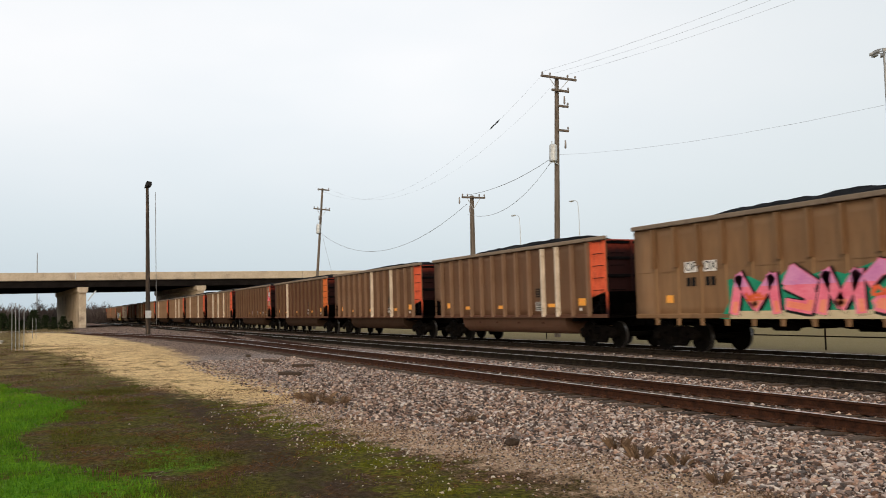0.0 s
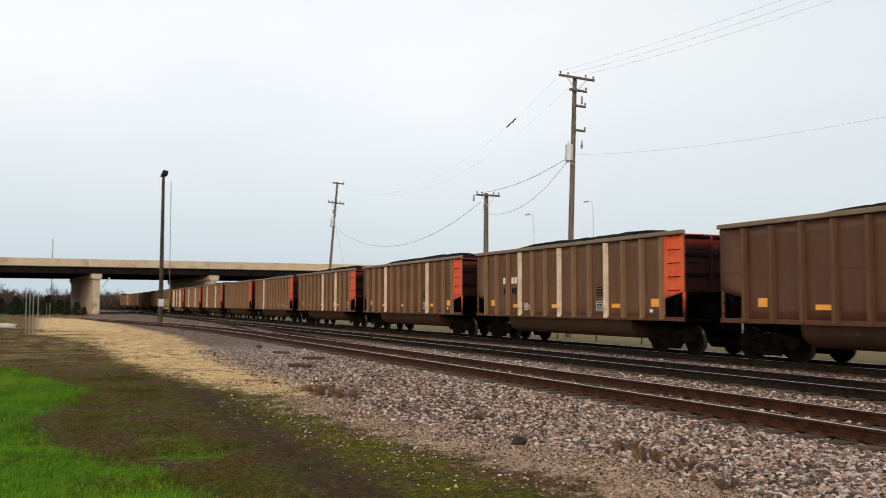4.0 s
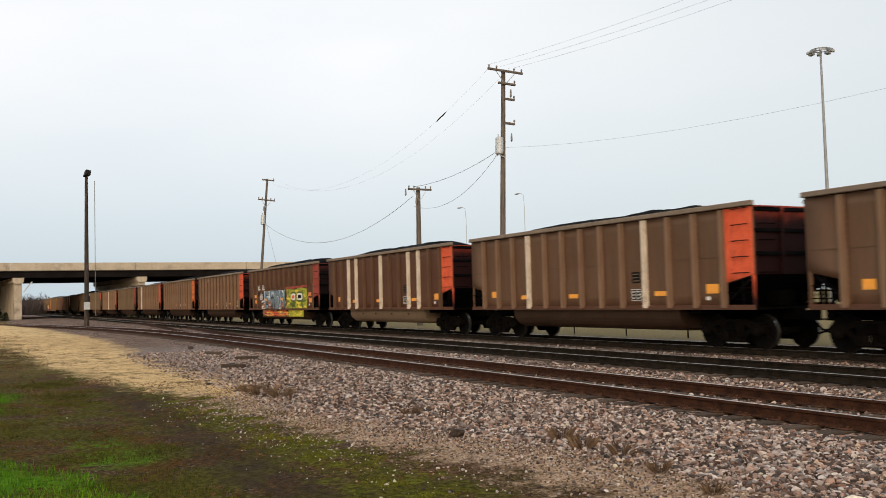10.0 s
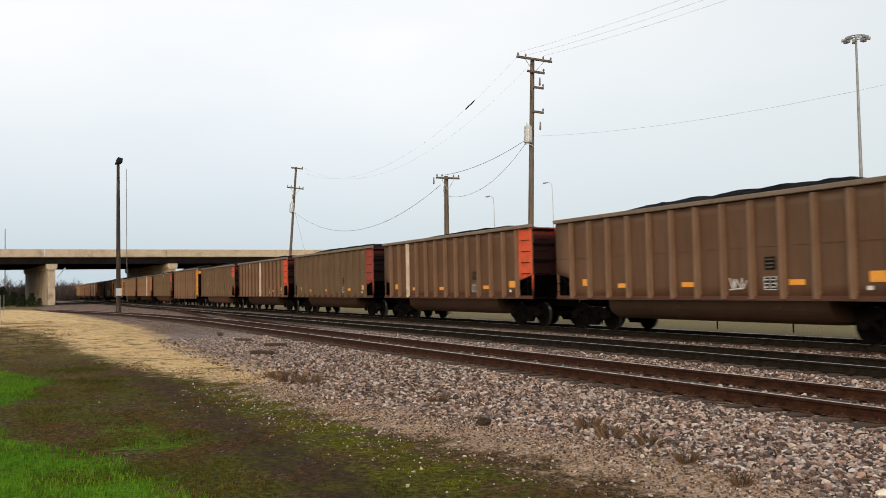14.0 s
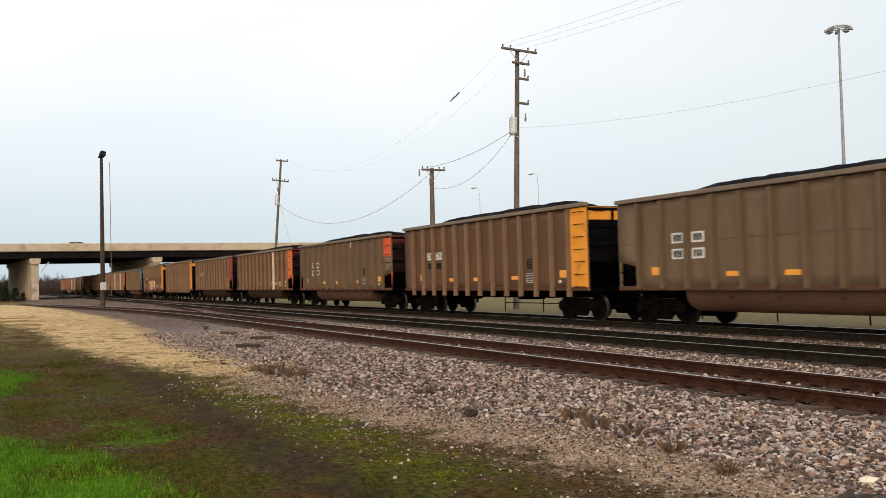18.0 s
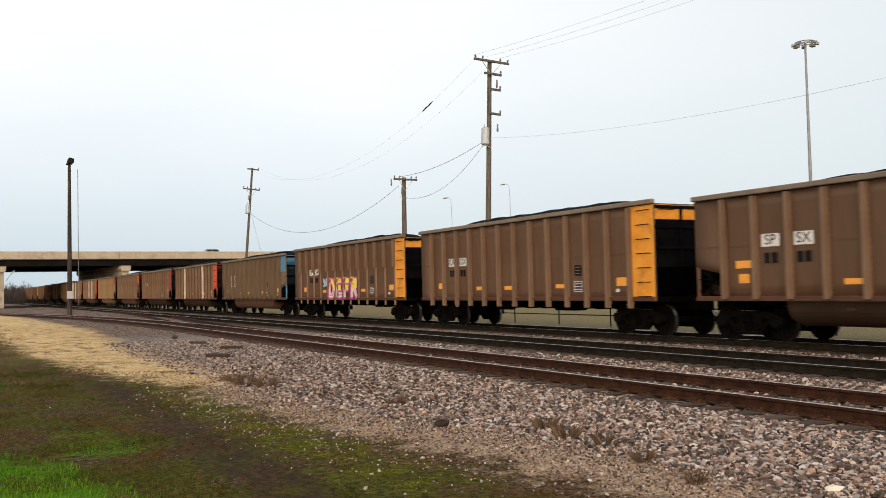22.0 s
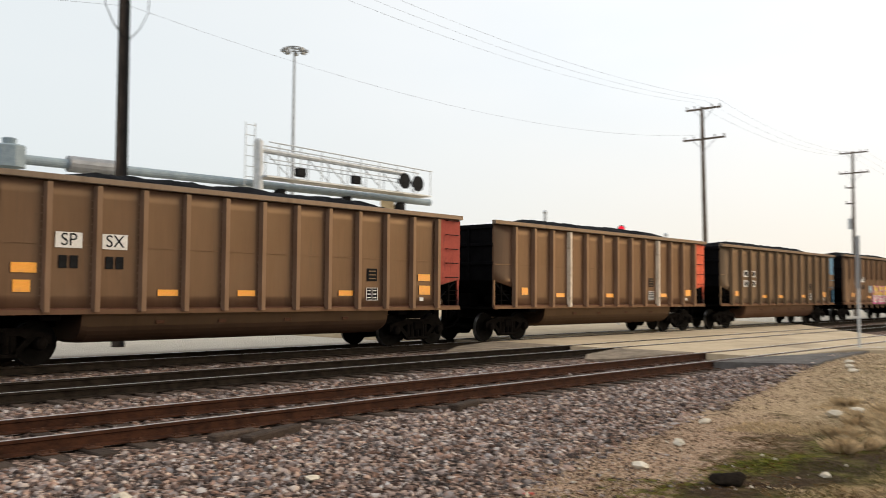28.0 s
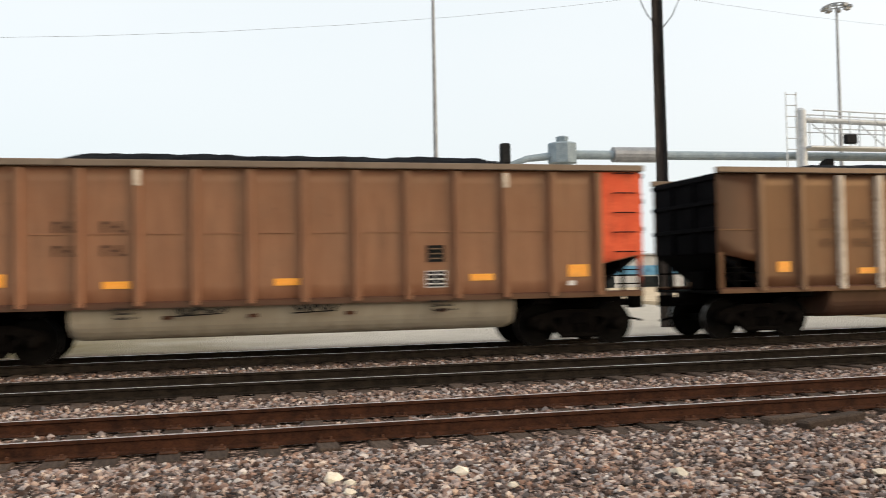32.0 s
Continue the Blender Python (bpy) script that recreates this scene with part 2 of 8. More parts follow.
WHITE = rough_mat("dirty white stencil paint", (0.6, 0.57, 0.52), (0.8, 0.77, 0.72), 5.0, 0.6)
BLACK = rough_mat("black stencil paint", (0.008, 0.008, 0.008), (0.02, 0.02, 0.02), 5.0, 0.6)
G_PINK = rough_mat("pink spray paint", (0.75, 0.12, 0.2), (0.85, 0.25, 0.33), 2, 0.5)
G_GREEN = rough_mat("teal spray paint", (0.02, 0.2, 0.12), (0.03, 0.3, 0.17), 2, 0.5)
G_BLUE = rough_mat("pale blue spray paint", (0.3, 0.45, 0.55), (0.5, 0.65, 0.72), 2, 0.5)
G_LIME = rough_mat("lime spray paint", (0.3, 0.31, 0.015), (0.44, 0.43, 0.04), 2, 0.5, grime=(0.2, 0.2, 0.03))
G_YELLOW = rough_mat("yellow spray paint", (0.85, 0.6, 0.03), (0.9, 0.7, 0.1), 2, 0.5)
G_MAG = rough_mat("magenta spray paint", (0.45, 0.04, 0.2), (0.6, 0.08, 0.3), 2, 0.5)
G_VIOLET = rough_mat("lilac spray paint", (0.55, 0.18, 0.4), (0.7, 0.3, 0.5), 2, 0.5)
G_CORAL = rough_mat("coral spray paint", (0.8, 0.2, 0.12), (0.88, 0.32, 0.2), 2, 0.5)
G_EARTH = rough_mat("earth-brown spray paint", (0.3, 0.12, 0.05), (0.45, 0.2, 0.09), 3, 0.5, grime=(0.12, 0.06, 0.04))
G_SKY = rough_mat("sky blue spray paint", (0.12, 0.25, 0.42), (0.25, 0.4, 0.58), 2, 0.5)
G_GREY = rough_mat("blue-grey spray paint", (0.14, 0.19, 0.22), (0.24, 0.3, 0.33), 2, 0.5)
G_NAVY = rough_mat("dark blue spray paint", (0.015, 0.025, 0.05), (0.035, 0.05, 0.08), 2, 0.5)
G_LIMEDARK = rough_mat("dark green spray paint", (0.06, 0.09, 0.012), (0.12, 0.15, 0.025), 2, 0.5)
RAIL_SIDE = rough_mat("rusty rail steel", (0.016, 0.007, 0.004), (0.066, 0.025, 0.012), 6.0, 0.85, bumps=0.3)
RAIL_DARK = rough_mat("grimy brown-black rail steel", (0.008, 0.0065, 0.005), (0.03, 0.023, 0.017), 6.0, 0.85, bumps=0.3)
RAIL_TOP = rough_mat("polished rail head", (0.5, 0.48, 0.46), (0.7, 0.68, 0.66), 8.0, 0.28, 0.9, bumps=0.05)
TIE = rough_mat("weathered tie timber", (0.03, 0.021, 0.016), (0.1, 0.072, 0.054), 5.0, 0.9, bumps=0.6, stretch=(6, 0.8, 6), vary=0.35)
PLATE = rough_mat("rusty tie plate", (0.035, 0.016, 0.01), (0.1, 0.045, 0.024), 8.0, 0.85)
POLE = rough_mat("weathered pole timber", (0.09, 0.072, 0.058), (0.2, 0.165, 0.135), 4.0, 0.9, bumps=0.5, stretch=(5, 5, 0.4), grime=(0.05, 0.04, 0.034))
DARKPOLE = rough_mat("dark creosoted timber", (0.02, 0.017, 0.015), (0.07, 0.055, 0.045), 4.0, 0.85, bumps=0.5, stretch=(5, 5, 0.4), grime=(0.14, 0.1, 0.075))
GALV = rough_mat("galvanised steel", (0.4, 0.42, 0.43), (0.58, 0.6, 0.61), 5.0, 0.5, 0.35, bumps=0.1)
GREYBLUE = rough_mat("blue-grey painted steel tube", (0.2, 0.25, 0.28), (0.3, 0.36, 0.39), 3.0, 0.5)
LAMPGREY = rough_mat("grey lamp tower steel", (0.22, 0.23, 0.24), (0.34, 0.35, 0.36), 3.0, 0.5, 0.3)
SIGBLACK = rough_mat("matt black signal housing", (0.012, 0.012, 0.013), (0.03, 0.03, 0.03), 6.0, 0.6)
CERAMIC = rough_mat("grey insulator glaze", (0.12, 0.1, 0.09), (0.25, 0.22, 0.2), 6.0, 0.3)
WIRE = rough_mat("weathered line wire", (0.14, 0.14, 0.145), (0.22, 0.22, 0.225), 6.0, 0.6, bumps=0)
CONCRETE = rough_mat("pale bridge concrete", (0.42, 0.34, 0.25), (0.56, 0.47, 0.36), 0.5, 0.85, bumps=0.3, grime=(0.27, 0.215, 0.165), grime_scale=0.35)
GIRDER = rough_mat("dark weathered girder steel", (0.007, 0.006, 0.006), (0.018, 0.015, 0.014), 0.6, 0.8)
# grimed, darkened copy of the body paint: the tub's shade is in the colour
TUBDARK = car_paint("grimed and shaded red-brown tub paint", (0.01, 0.006, 0.0045), (0.028, 0.015, 0.011), (0.02, 0.013, 0.01))
# dusty casting, coloured near black with the shade below the car
FRAMEMAT = rough_mat("dusty, shaded black truck casting", (0.0018, 0.0015, 0.0013), (0.0075, 0.006, 0.005), 4.0, 0.85)
ROADMAT = rough_mat("worn tan concrete road", (0.44, 0.345, 0.225), (0.58, 0.47, 0.325), 0.7, 0.9, bumps=0.3, grime=(0.31, 0.245, 0.17), grime_scale=0.3)
ASPHALT = rough_mat("grey asphalt", (0.08, 0.073, 0.068), (0.15, 0.138, 0.128), 1.5, 0.9, bumps=0.5)
LOTMAT = rough_mat("dark worn asphalt", (0.05, 0.045, 0.043), (0.1, 0.09, 0.085), 1.5, 0.9, bumps=0.5, grime=(0.16, 0.14, 0.12))
LINEPAINT = rough_mat("worn white road paint", (0.52, 0.46, 0.37), (0.7, 0.66, 0.58), 3, 0.7, grime=(0.46, 0.375, 0.26), grime_scale=2.0)
FINES = rough_mat("dusty fines", (0.15, 0.12, 0.088), (0.32, 0.255, 0.185), 3.0, 0.95, bumps=0.6, grime=(0.1, 0.082, 0.064))
KERB = rough_mat("pale kerb concrete", (0.46, 0.39, 0.29), (0.62, 0.54, 0.42), 2, 0.85, grime=(0.33, 0.27, 0.2))
SHEDMAT = rough_mat("pale grey cabin panel", (0.36, 0.36, 0.355), (0.46, 0.46, 0.45), 1.0, 0.55, grime=(0.3, 0.29, 0.28))
RED_ON = glow_mat("lit red signal lens", (1.0, 0.012, 0.04), 1.0)
LENS_OFF = rough_mat("unlit dark lens", (0.03, 0.005, 0.005), (0.06, 0.01, 0.01), 3, 0.2, bumps=0)
AMBER_BOARD = rough_mat("tan backboard", (0.5, 0.4, 0.25), (0.6, 0.5, 0.32), 3, 0.6)


def stone_mat():
    m, nt, b = mat("crushed pinkish-grey stone")
    r = rnd(nt, True)
    ramp = nt.nodes.new("ShaderNodeValToRGB")
    cr = ramp.color_ramp
    cr.elements[0].position, cr.elements[0].color = 0.0, (0.045, 0.033, 0.029, 1)
    cr.elements[1].position, cr.elements[1].color = 1.0, (0.7, 0.57, 0.47, 1)
    for p, c in ((0.3, (0.13, 0.08, 0.06, 1)), (0.55, (0.28, 0.178, 0.136, 1)), (0.8, (0.44, 0.295, 0.23, 1)), (0.94, (0.57, 0.43, 0.335, 1))):
        e = cr.elements.new(p)
        e.color = c
    nt.links.new(r, ramp.inputs["Fac"])
    v = coords(nt)
    f = noise_tex(nt, 45, 4, v)
    col = blend(nt, 1.0, ramp.outputs["Color"], blend(nt, f, (0.7, 0.68, 0.66), (1.0, 1.0, 1.0)), "MULTIPLY")
    # some stones are grey, some pink
    hsv = nt.nodes.new("ShaderNodeHueSaturation")
    nt.links.new(math_node(nt, "MULTIPLY_ADD", math_node(nt, "FRACT", math_node(nt, "MULTIPLY", r, 37.0), 0.0), 0.85, 0.3), hsv.inputs["Saturation"])
    nt.links.new(col, hsv.inputs["Color"])
    nt.links.new(hsv.outputs["Color"], b.inputs["Base Color"])
    b.inputs["Roughness"].default_value = 0.85
    b.inputs["Specular IOR Level"].default_value = 0.1
    return m


STONE = stone_mat()


# Lines over the ground: how far from the camera's side each growth reaches, at places along the track.
LAWN_LINE = ((-70, -4.2), (-31, -3.6), (-27.7, -1.1), (-23, 0.0), (-20.5, 0.75), (-17, 0.05), (-14.8, -0.55), (-12.3, 0.0), (-10.6, 0.8), (-9, 1.3), (-7, 1.3), (-3, -0.4), (4, -0.6), (6.8, 0.55), (10.7, 0.5), (14.8, 0.7), (19, 0.0), (24, -2.2), (40, -4.0))
STRAW_LOW = ((-70, -0.9), (-50, -0.7), (-44, 0.9), (-36.7, 1.9), (-27, 2.5), (-22.8, 2.95), (-18.9, 3.65), (-16.6, 4.2), (-15, 4.75), (40, 4.75))
GRAVEL_LINE = ((-70, 5.4), (-50, 5.9), (-33, 4.9), (-24, 4.75), (-19.5, 4.85), (-14.5, 4.75), (-11.8, 5.3), (-10, 5.75), (-8.5, 6.1), (-6, 6.3), (-1, 6.2), (3, 5.6), (5.8, 5.0), (7.5, 5.3), (10, 5.8), (15.6, 6.8), (20, 7.5), (40, 8.6))


def along(x, line):
    return np.interp(x, [p[0] for p in line], [p[1] for p in line])


def line_node(nt, x, line):
    """The same line as a node: place along the track in, distance out."""
    n = nt.nodes.new("ShaderNodeFloatCurve")
    c = n.mapping.curves[0]
    for k, (u, v) in enumerate(line):
        p = ((u + 70) / 110, (v + 6) / 16)
        if k < 2:
            c.points[k].location = p
        else:
            c.points.new(*p)
    for p in c.points:
        p.handle_type = "VECTOR"
    n.mapping.update()
    put(nt, n.inputs["Value"], math_node(nt, "MULTIPLY_ADD", x, 1 / 110, 70 / 110))
    return math_node(nt, "MULTIPLY_ADD", n.outputs["Value"], 16.0, -6.0)


def ground_mat():
    """From the ballast towards the lawn: stones, tan grit, dark dirt with moss, rusty dead growth, fresh grass; straw in the west."""
    m, nt, b = mat("trackside ground")
    geo = nt.nodes.new("ShaderNodeNewGeometry")
    sep = nt.nodes.new("ShaderNodeSeparateXYZ")
    nt.links.new(geo.outputs["Position"], sep.inputs[0])
    x, y = sep.outputs["X"], sep.outputs["Y"]
    pos = geo.outputs["Position"]

    def mul(*v):
        out = v[0]
        for w in v[1:]:
            out = math_node(nt, "MULTIPLY", out, w)
        return out

    def cells(scale):
        vor = nt.nodes.new("ShaderNodeTexVoronoi")
        vor.inputs["Scale"].default_value = scale
        nt.links.new(pos, vor.inputs["Vector"])
        c = nt.nodes.new("ShaderNodeSeparateColor")
        nt.links.new(vor.outputs["Color"], c.inputs[0])
        return vor.outputs["Distance"], c.outputs[0], c.outputs[1]

    broad, mid, fine, tiny = noise_tex(nt, 0.35, 5, pos), noise_tex(nt, 1.6, 6, pos, 0.65), noise_tex(nt, 12, 6, pos, 0.75), noise_tex(nt, 40, 4, pos, 0.7)
    clump = noise_tex(nt, 5.0, 6, pos, 0.75)
    warp = math_node(nt, "MULTIPLY_ADD", mid, 2.4, math_node(nt, "MULTIPLY_ADD", clump, 2.0, -2.2))
    yw = math_node(nt, "ADD", y, warp)
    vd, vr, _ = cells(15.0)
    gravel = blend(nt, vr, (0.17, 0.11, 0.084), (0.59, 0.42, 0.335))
    # dark between the cells: shade in the gaps between stones, put into the colour
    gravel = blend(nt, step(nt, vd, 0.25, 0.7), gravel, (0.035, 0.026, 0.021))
    # greyer stones by the switch
    gravel = blend(nt, mul(step(nt, x, -17.0, -24.0), step(nt, x, -42.0, -34.0), 0.5), gravel, blend(nt, vr, (0.13, 0.115, 0.11), (0.42, 0.38, 0.36)))
    pd, pr, pg = cells(38.0)
    grit = blend(nt, pr, (0.2, 0.124, 0.075), (0.54, 0.38, 0.26))
    grit = blend(nt, mul(step(nt, fine, 0.5, 0.7), 0.5), grit, (0.2, 0.132, 0.083))
    grit = blend(nt, mul(step(nt, pg, 0.9, 0.93), 0.8), grit, (0.5, 0.42, 0.32))
    dirt = blend(nt, step(nt, fine, 0.3, 0.7), (0.016, 0.0085, 0.0045), (0.095, 0.055, 0.031))
    dirt = blend(nt, mul(step(nt, pg, 0.88, 0.92), 0.5), dirt, (0.3, 0.25, 0.19))
    rust = blend(nt, step(nt, fine, 0.32, 0.7), (0.028, 0.013, 0.004), (0.125, 0.066, 0.02))
    olive = blend(nt, step(nt, fine, 0.35, 0.68), (0.022, 0.024, 0.003), (0.105, 0.098, 0.014))
    moss = blend(nt, step(nt, fine, 0.38, 0.66), (0.028, 0.034, 0.003), (0.16, 0.16, 0.014))
    green = blend(nt, step(nt, fine, 0.3, 0.7), (0.028, 0.1, 0.003), (0.115, 0.25, 0.012))
    straw = blend(nt, step(nt, fine, 0.3, 0.7), (0.4, 0.26, 0.115), (0.85, 0.63, 0.34))
    # verge: rusty dead growth broken by olive patches and bare dirt
    col = blend(nt, step(nt, noise_tex(nt, 1.3, 7, pos, 0.7), 0.42, 0.58), dirt, rust)
    col = blend(nt, mul(step(nt, noise_tex(nt, 0.9, 7, pos, 0.7), 0.42, 0.55), 0.9), col, olive)
    # paler dry growth far west
    pale = blend(nt, step(nt, fine, 0.32, 0.7), (0.1, 0.07, 0.028), (0.3, 0.22, 0.1))
    col = blend(nt, mul(step(nt, x, -24.0, -38.0), step(nt, noise_tex(nt, 0.9, 6, pos, 0.7), 0.44, 0.6)), col, pale)
    # thin pale olive growth by the crossing
    thin = blend(nt, step(nt, fine, 0.34, 0.68), (0.06, 0.052, 0.018), (0.24, 0.2, 0.085))
    col = blend(nt, mul(step(nt, x, 5.5, 9.0), step(nt, noise_tex(nt, 1.1, 7, pos, 0.7), 0.38, 0.54), 0.9), col, thin)
    # tan grit below the ballast, with dark gritty dirt before it in the middle
    edge = line_node(nt, x, GRAVEL_LINE)
    over = math_node(nt, "SUBTRACT", yw, edge)
    near = mul(step(nt, x, -13.5, -10.5), step(nt, x, 22.0, 12.0))
    dark = mul(near, step(nt, over, -2.3, -1.6))
    col = blend(nt, mul(dark, 0.7), col, blend(nt, step(nt, pr, 0.2, 0.9), (0.028, 0.016, 0.009), (0.17, 0.105, 0.062)))
    grit_lo = math_node(nt, "MULTIPLY_ADD", near, -0.3, -0.95)
    gritty = step(nt, math_node(nt, "SUBTRACT", over, grit_lo), -0.35, 0.25)
    col = blend(nt, mul(gritty, step(nt, x, -22.0, -17.0)), col, grit)
    # yellow-green moss along the damp path
    bank = math_node(nt, "ABSOLUTE", math_node(nt, "SUBTRACT", yw, 3.65))
    bank = mul(step(nt, bank, 0.95, 0.3), step(nt, x, -18.0, -16.0), step(nt, x, -6.5, -8.0))
    col = blend(nt, mul(bank, step(nt, noise_tex(nt, 2.6, 8, pos, 0.78), 0.47, 0.58)), col, moss)
    bank = math_node(nt, "ABSOLUTE", math_node(nt, "SUBTRACT", yw, math_node(nt, "MULTIPLY_ADD", x, -0.12, 4.75)))
    bank = mul(step(nt, bank, 0.8, 0.3), step(nt, x, 4.0, 5.5), step(nt, x, 17.0, 13.0))
    col = blend(nt, mul(bank, step(nt, noise_tex(nt, 1.8, 6, pos, 0.7), 0.42, 0.54), 0.9), col, moss)
    path = math_node(nt, "ABSOLUTE", math_node(nt, "SUBTRACT", math_node(nt, "MULTIPLY_ADD", warp, 0.4, y), 2.72))
    path = mul(step(nt, path, 0.6, 0.1), step(nt, x, -22.0, -19.0), step(nt, x, -2.0, -6.0))
    col = blend(nt, mul(path, step(nt, noise_tex(nt, 3.0, 7, pos, 0.7), 0.36, 0.56), 0.85), col, blend(nt, step(nt, fine, 0.3, 0.7), (0.016, 0.0095, 0.006), (0.062, 0.04, 0.027)))
    # by the crossing: a straw-coloured strip, and bare dark soil running up to the scrap
    dry = math_node(nt, "ABSOLUTE", math_node(nt, "SUBTRACT", math_node(nt, "MULTIPLY_ADD", warp, 0.5, y), math_node(nt, "MULTIPLY_ADD", x, -0.16, 3.75)))
    dry = mul(step(nt, dry, 0.95, 0.35), step(nt, x, 4.5, 6.5), step(nt, x, 20.0, 16.0))
    col = blend(nt, mul(dry, step(nt, noise_tex(nt, 2.2, 8, pos, 0.75), 0.4, 0.58), 0.85), col, blend(nt, step(nt, fine, 0.32, 0.7), (0.1, 0.068, 0.028), (0.4, 0.285, 0.145)))
    soil = math_node(nt, "ABSOLUTE", math_node(nt, "SUBTRACT", math_node(nt, "MULTIPLY_ADD", warp, 0.35, y), math_node(nt, "MULTIPLY_ADD", x, -0.15, 4.72)))
    soil = mul(step(nt, soil, 0.55, 0.15), step(nt, x, 4.5, 6.0), step(nt, x, 14.5, 12.0))
    soil2 = mul(step(nt, math_node(nt, "ABSOLUTE", math_node(nt, "MULTIPLY_ADD", x, 0.35, math_node(nt, "SUBTRACT", yw, 9.6))), 1.3, 0.5), step(nt, x, 15.0, 18.0), step(nt, x, 24.5, 23.5))
    soil = math_node(nt, "MAXIMUM", soil, mul(soil2, 0.7))
    col = blend(nt, mul(soil, step(nt, noise_tex(nt, 3.0, 7, pos, 0.7), 0.33, 0.52), 0.9), col, blend(nt, step(nt, fine, 0.3, 0.7), (0.014, 0.0085, 0.0055), (0.075, 0.048, 0.032)))
    # fresh grass
    lawn = step(nt, math_node(nt, "SUBTRACT", math_node(nt, "MULTIPLY_ADD", warp, 0.55, y), line_node(nt, x, LAWN_LINE)), 0.3, -0.3)
    spot = mul(step(nt, math_node(nt, "ABSOLUTE", math_node(nt, "ADD", x, 11.9)), 1.5, 0.7), step(nt, math_node(nt, "ABSOLUTE", math_node(nt, "MULTIPLY_ADD", warp, 0.6, math_node(nt, "ADD", y, -1.55))), 0.5, 0.2))
    lawn = math_node(nt, "MAXIMUM", lawn, mul(spot, step(nt, clump, 0.42, 0.58), 0.9))
    col = blend(nt, mul(lawn, step(nt, noise_tex(nt, 1.2, 7, pos, 0.7), 0.34, 0.5)), col, green)
    grassy = mul(step(nt, x, -28.0, -30.5), step(nt, x, -42.0, -38.0), step(nt, yw, -2.6, -3.6))
    col = blend(nt, grassy, col, green)
    # straw strip to the west, pale gravelly verge by the road
    s_lo = step(nt, math_node(nt, "SUBTRACT", yw, line_node(nt, x, STRAW_LOW)), -0.5, 0.55)
    straw_w = mul(s_lo, step(nt, math_node(nt, "MULTIPLY_ADD", warp, 3.0, x), -14.0, -19.0), step(nt, x, -118.0, -95.0))
    col = blend(nt, mul(straw_w, step(nt, noise_tex(nt, 1.7, 8, pos, 0.75), 0.36, 0.52)), col, straw)
    straw_e = mul(step(nt, x, 10.5, 14.0), step(nt, math_node(nt, "MULTIPLY_ADD", x, 0.03, yw), 3.2, 4.2))
    col = blend(nt, mul(straw_e, step(nt, mid, 0.25, 0.55), 0.9), col, blend(nt, pr, (0.24, 0.165, 0.09), (0.62, 0.47, 0.3)))
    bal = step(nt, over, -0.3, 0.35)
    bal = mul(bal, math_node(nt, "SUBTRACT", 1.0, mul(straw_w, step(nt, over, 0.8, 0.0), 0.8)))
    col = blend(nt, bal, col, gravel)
    # beyond the tracks: bare tan yard
    far = step(nt, y, 22.0, 24.0)
    col = blend(nt, far, col, blend(nt, step(nt, math_node(nt, "MULTIPLY_ADD", broad, 9.0, x), -2.0, 10.0), blend(nt, fine, (0.1, 0.085, 0.035), (0.34, 0.27, 0.15)), blend(nt, mid, (0.5, 0.45, 0.37), (0.66, 0.61, 0.52))))
    col = blend(nt, step(nt, y, -6.0, -9.0), col, rust)
    nt.links.new(col, b.inputs["Base Color"])
    b.inputs["Roughness"].default_value = 0.92
    b.inputs["Specular IOR Level"].default_value = 0.04
    h = math_node(nt, "ADD", mul(math_node(nt, "SUBTRACT", 1.0, vd), bal, 1.2), math_node(nt, "ADD", fine, mul(math_node(nt, "SUBTRACT", 1.0, pd), gritty, 0.6)))
    h = math_node(nt, "ADD", h, mul(clump, 0.8))
    bump(nt, b, h, 0.9, 0.05)
    return m


GROUND = ground_mat()


# ---- mesh helpers ----
def link(name, me, material, parent=None, label="", m=None):
    ob = new(name, me)
    if material and not me.materials:
        me.materials.append(material)
    if parent:
        ob.parent = parent
    if m is not None:
        ob.matrix_basis = m
    if label:
        ob["label"] = label
    return ob


def finish(bm, name, smooth=False):
    me = bpy.data.meshes.new(name)
    if smooth:
        for f in bm.faces:
            f.smooth = True
    bm.to_mesh(me)
    bm.free()
    return me


def part(name, bm, material, parent, label="", m=None, smooth=False):
    return link(name, finish(bm, name, smooth), material, parent, label, m)


def box(bm, x0, x1, y0, y1, z0, z1, bevel=0.0):
    """A block between the given planes, with its edges taken off."""
    r = bmesh.ops.create_cube(bm, size=1.0)
    for v in r["verts"]:
        v.co = Vector(((x0 + x1) / 2 + v.co.x * (x1 - x0), (y0 + y1) / 2 + v.co.y * (y1 - y0), (z0 + z1) / 2 + v.co.z * (z1 - z0)))
    if bevel:
        es = list({e for v in r["verts"] for e in v.link_edges})
        bmesh.ops.bevel(bm, geom=es, offset=bevel, segments=1, affect="EDGES")
    return bm


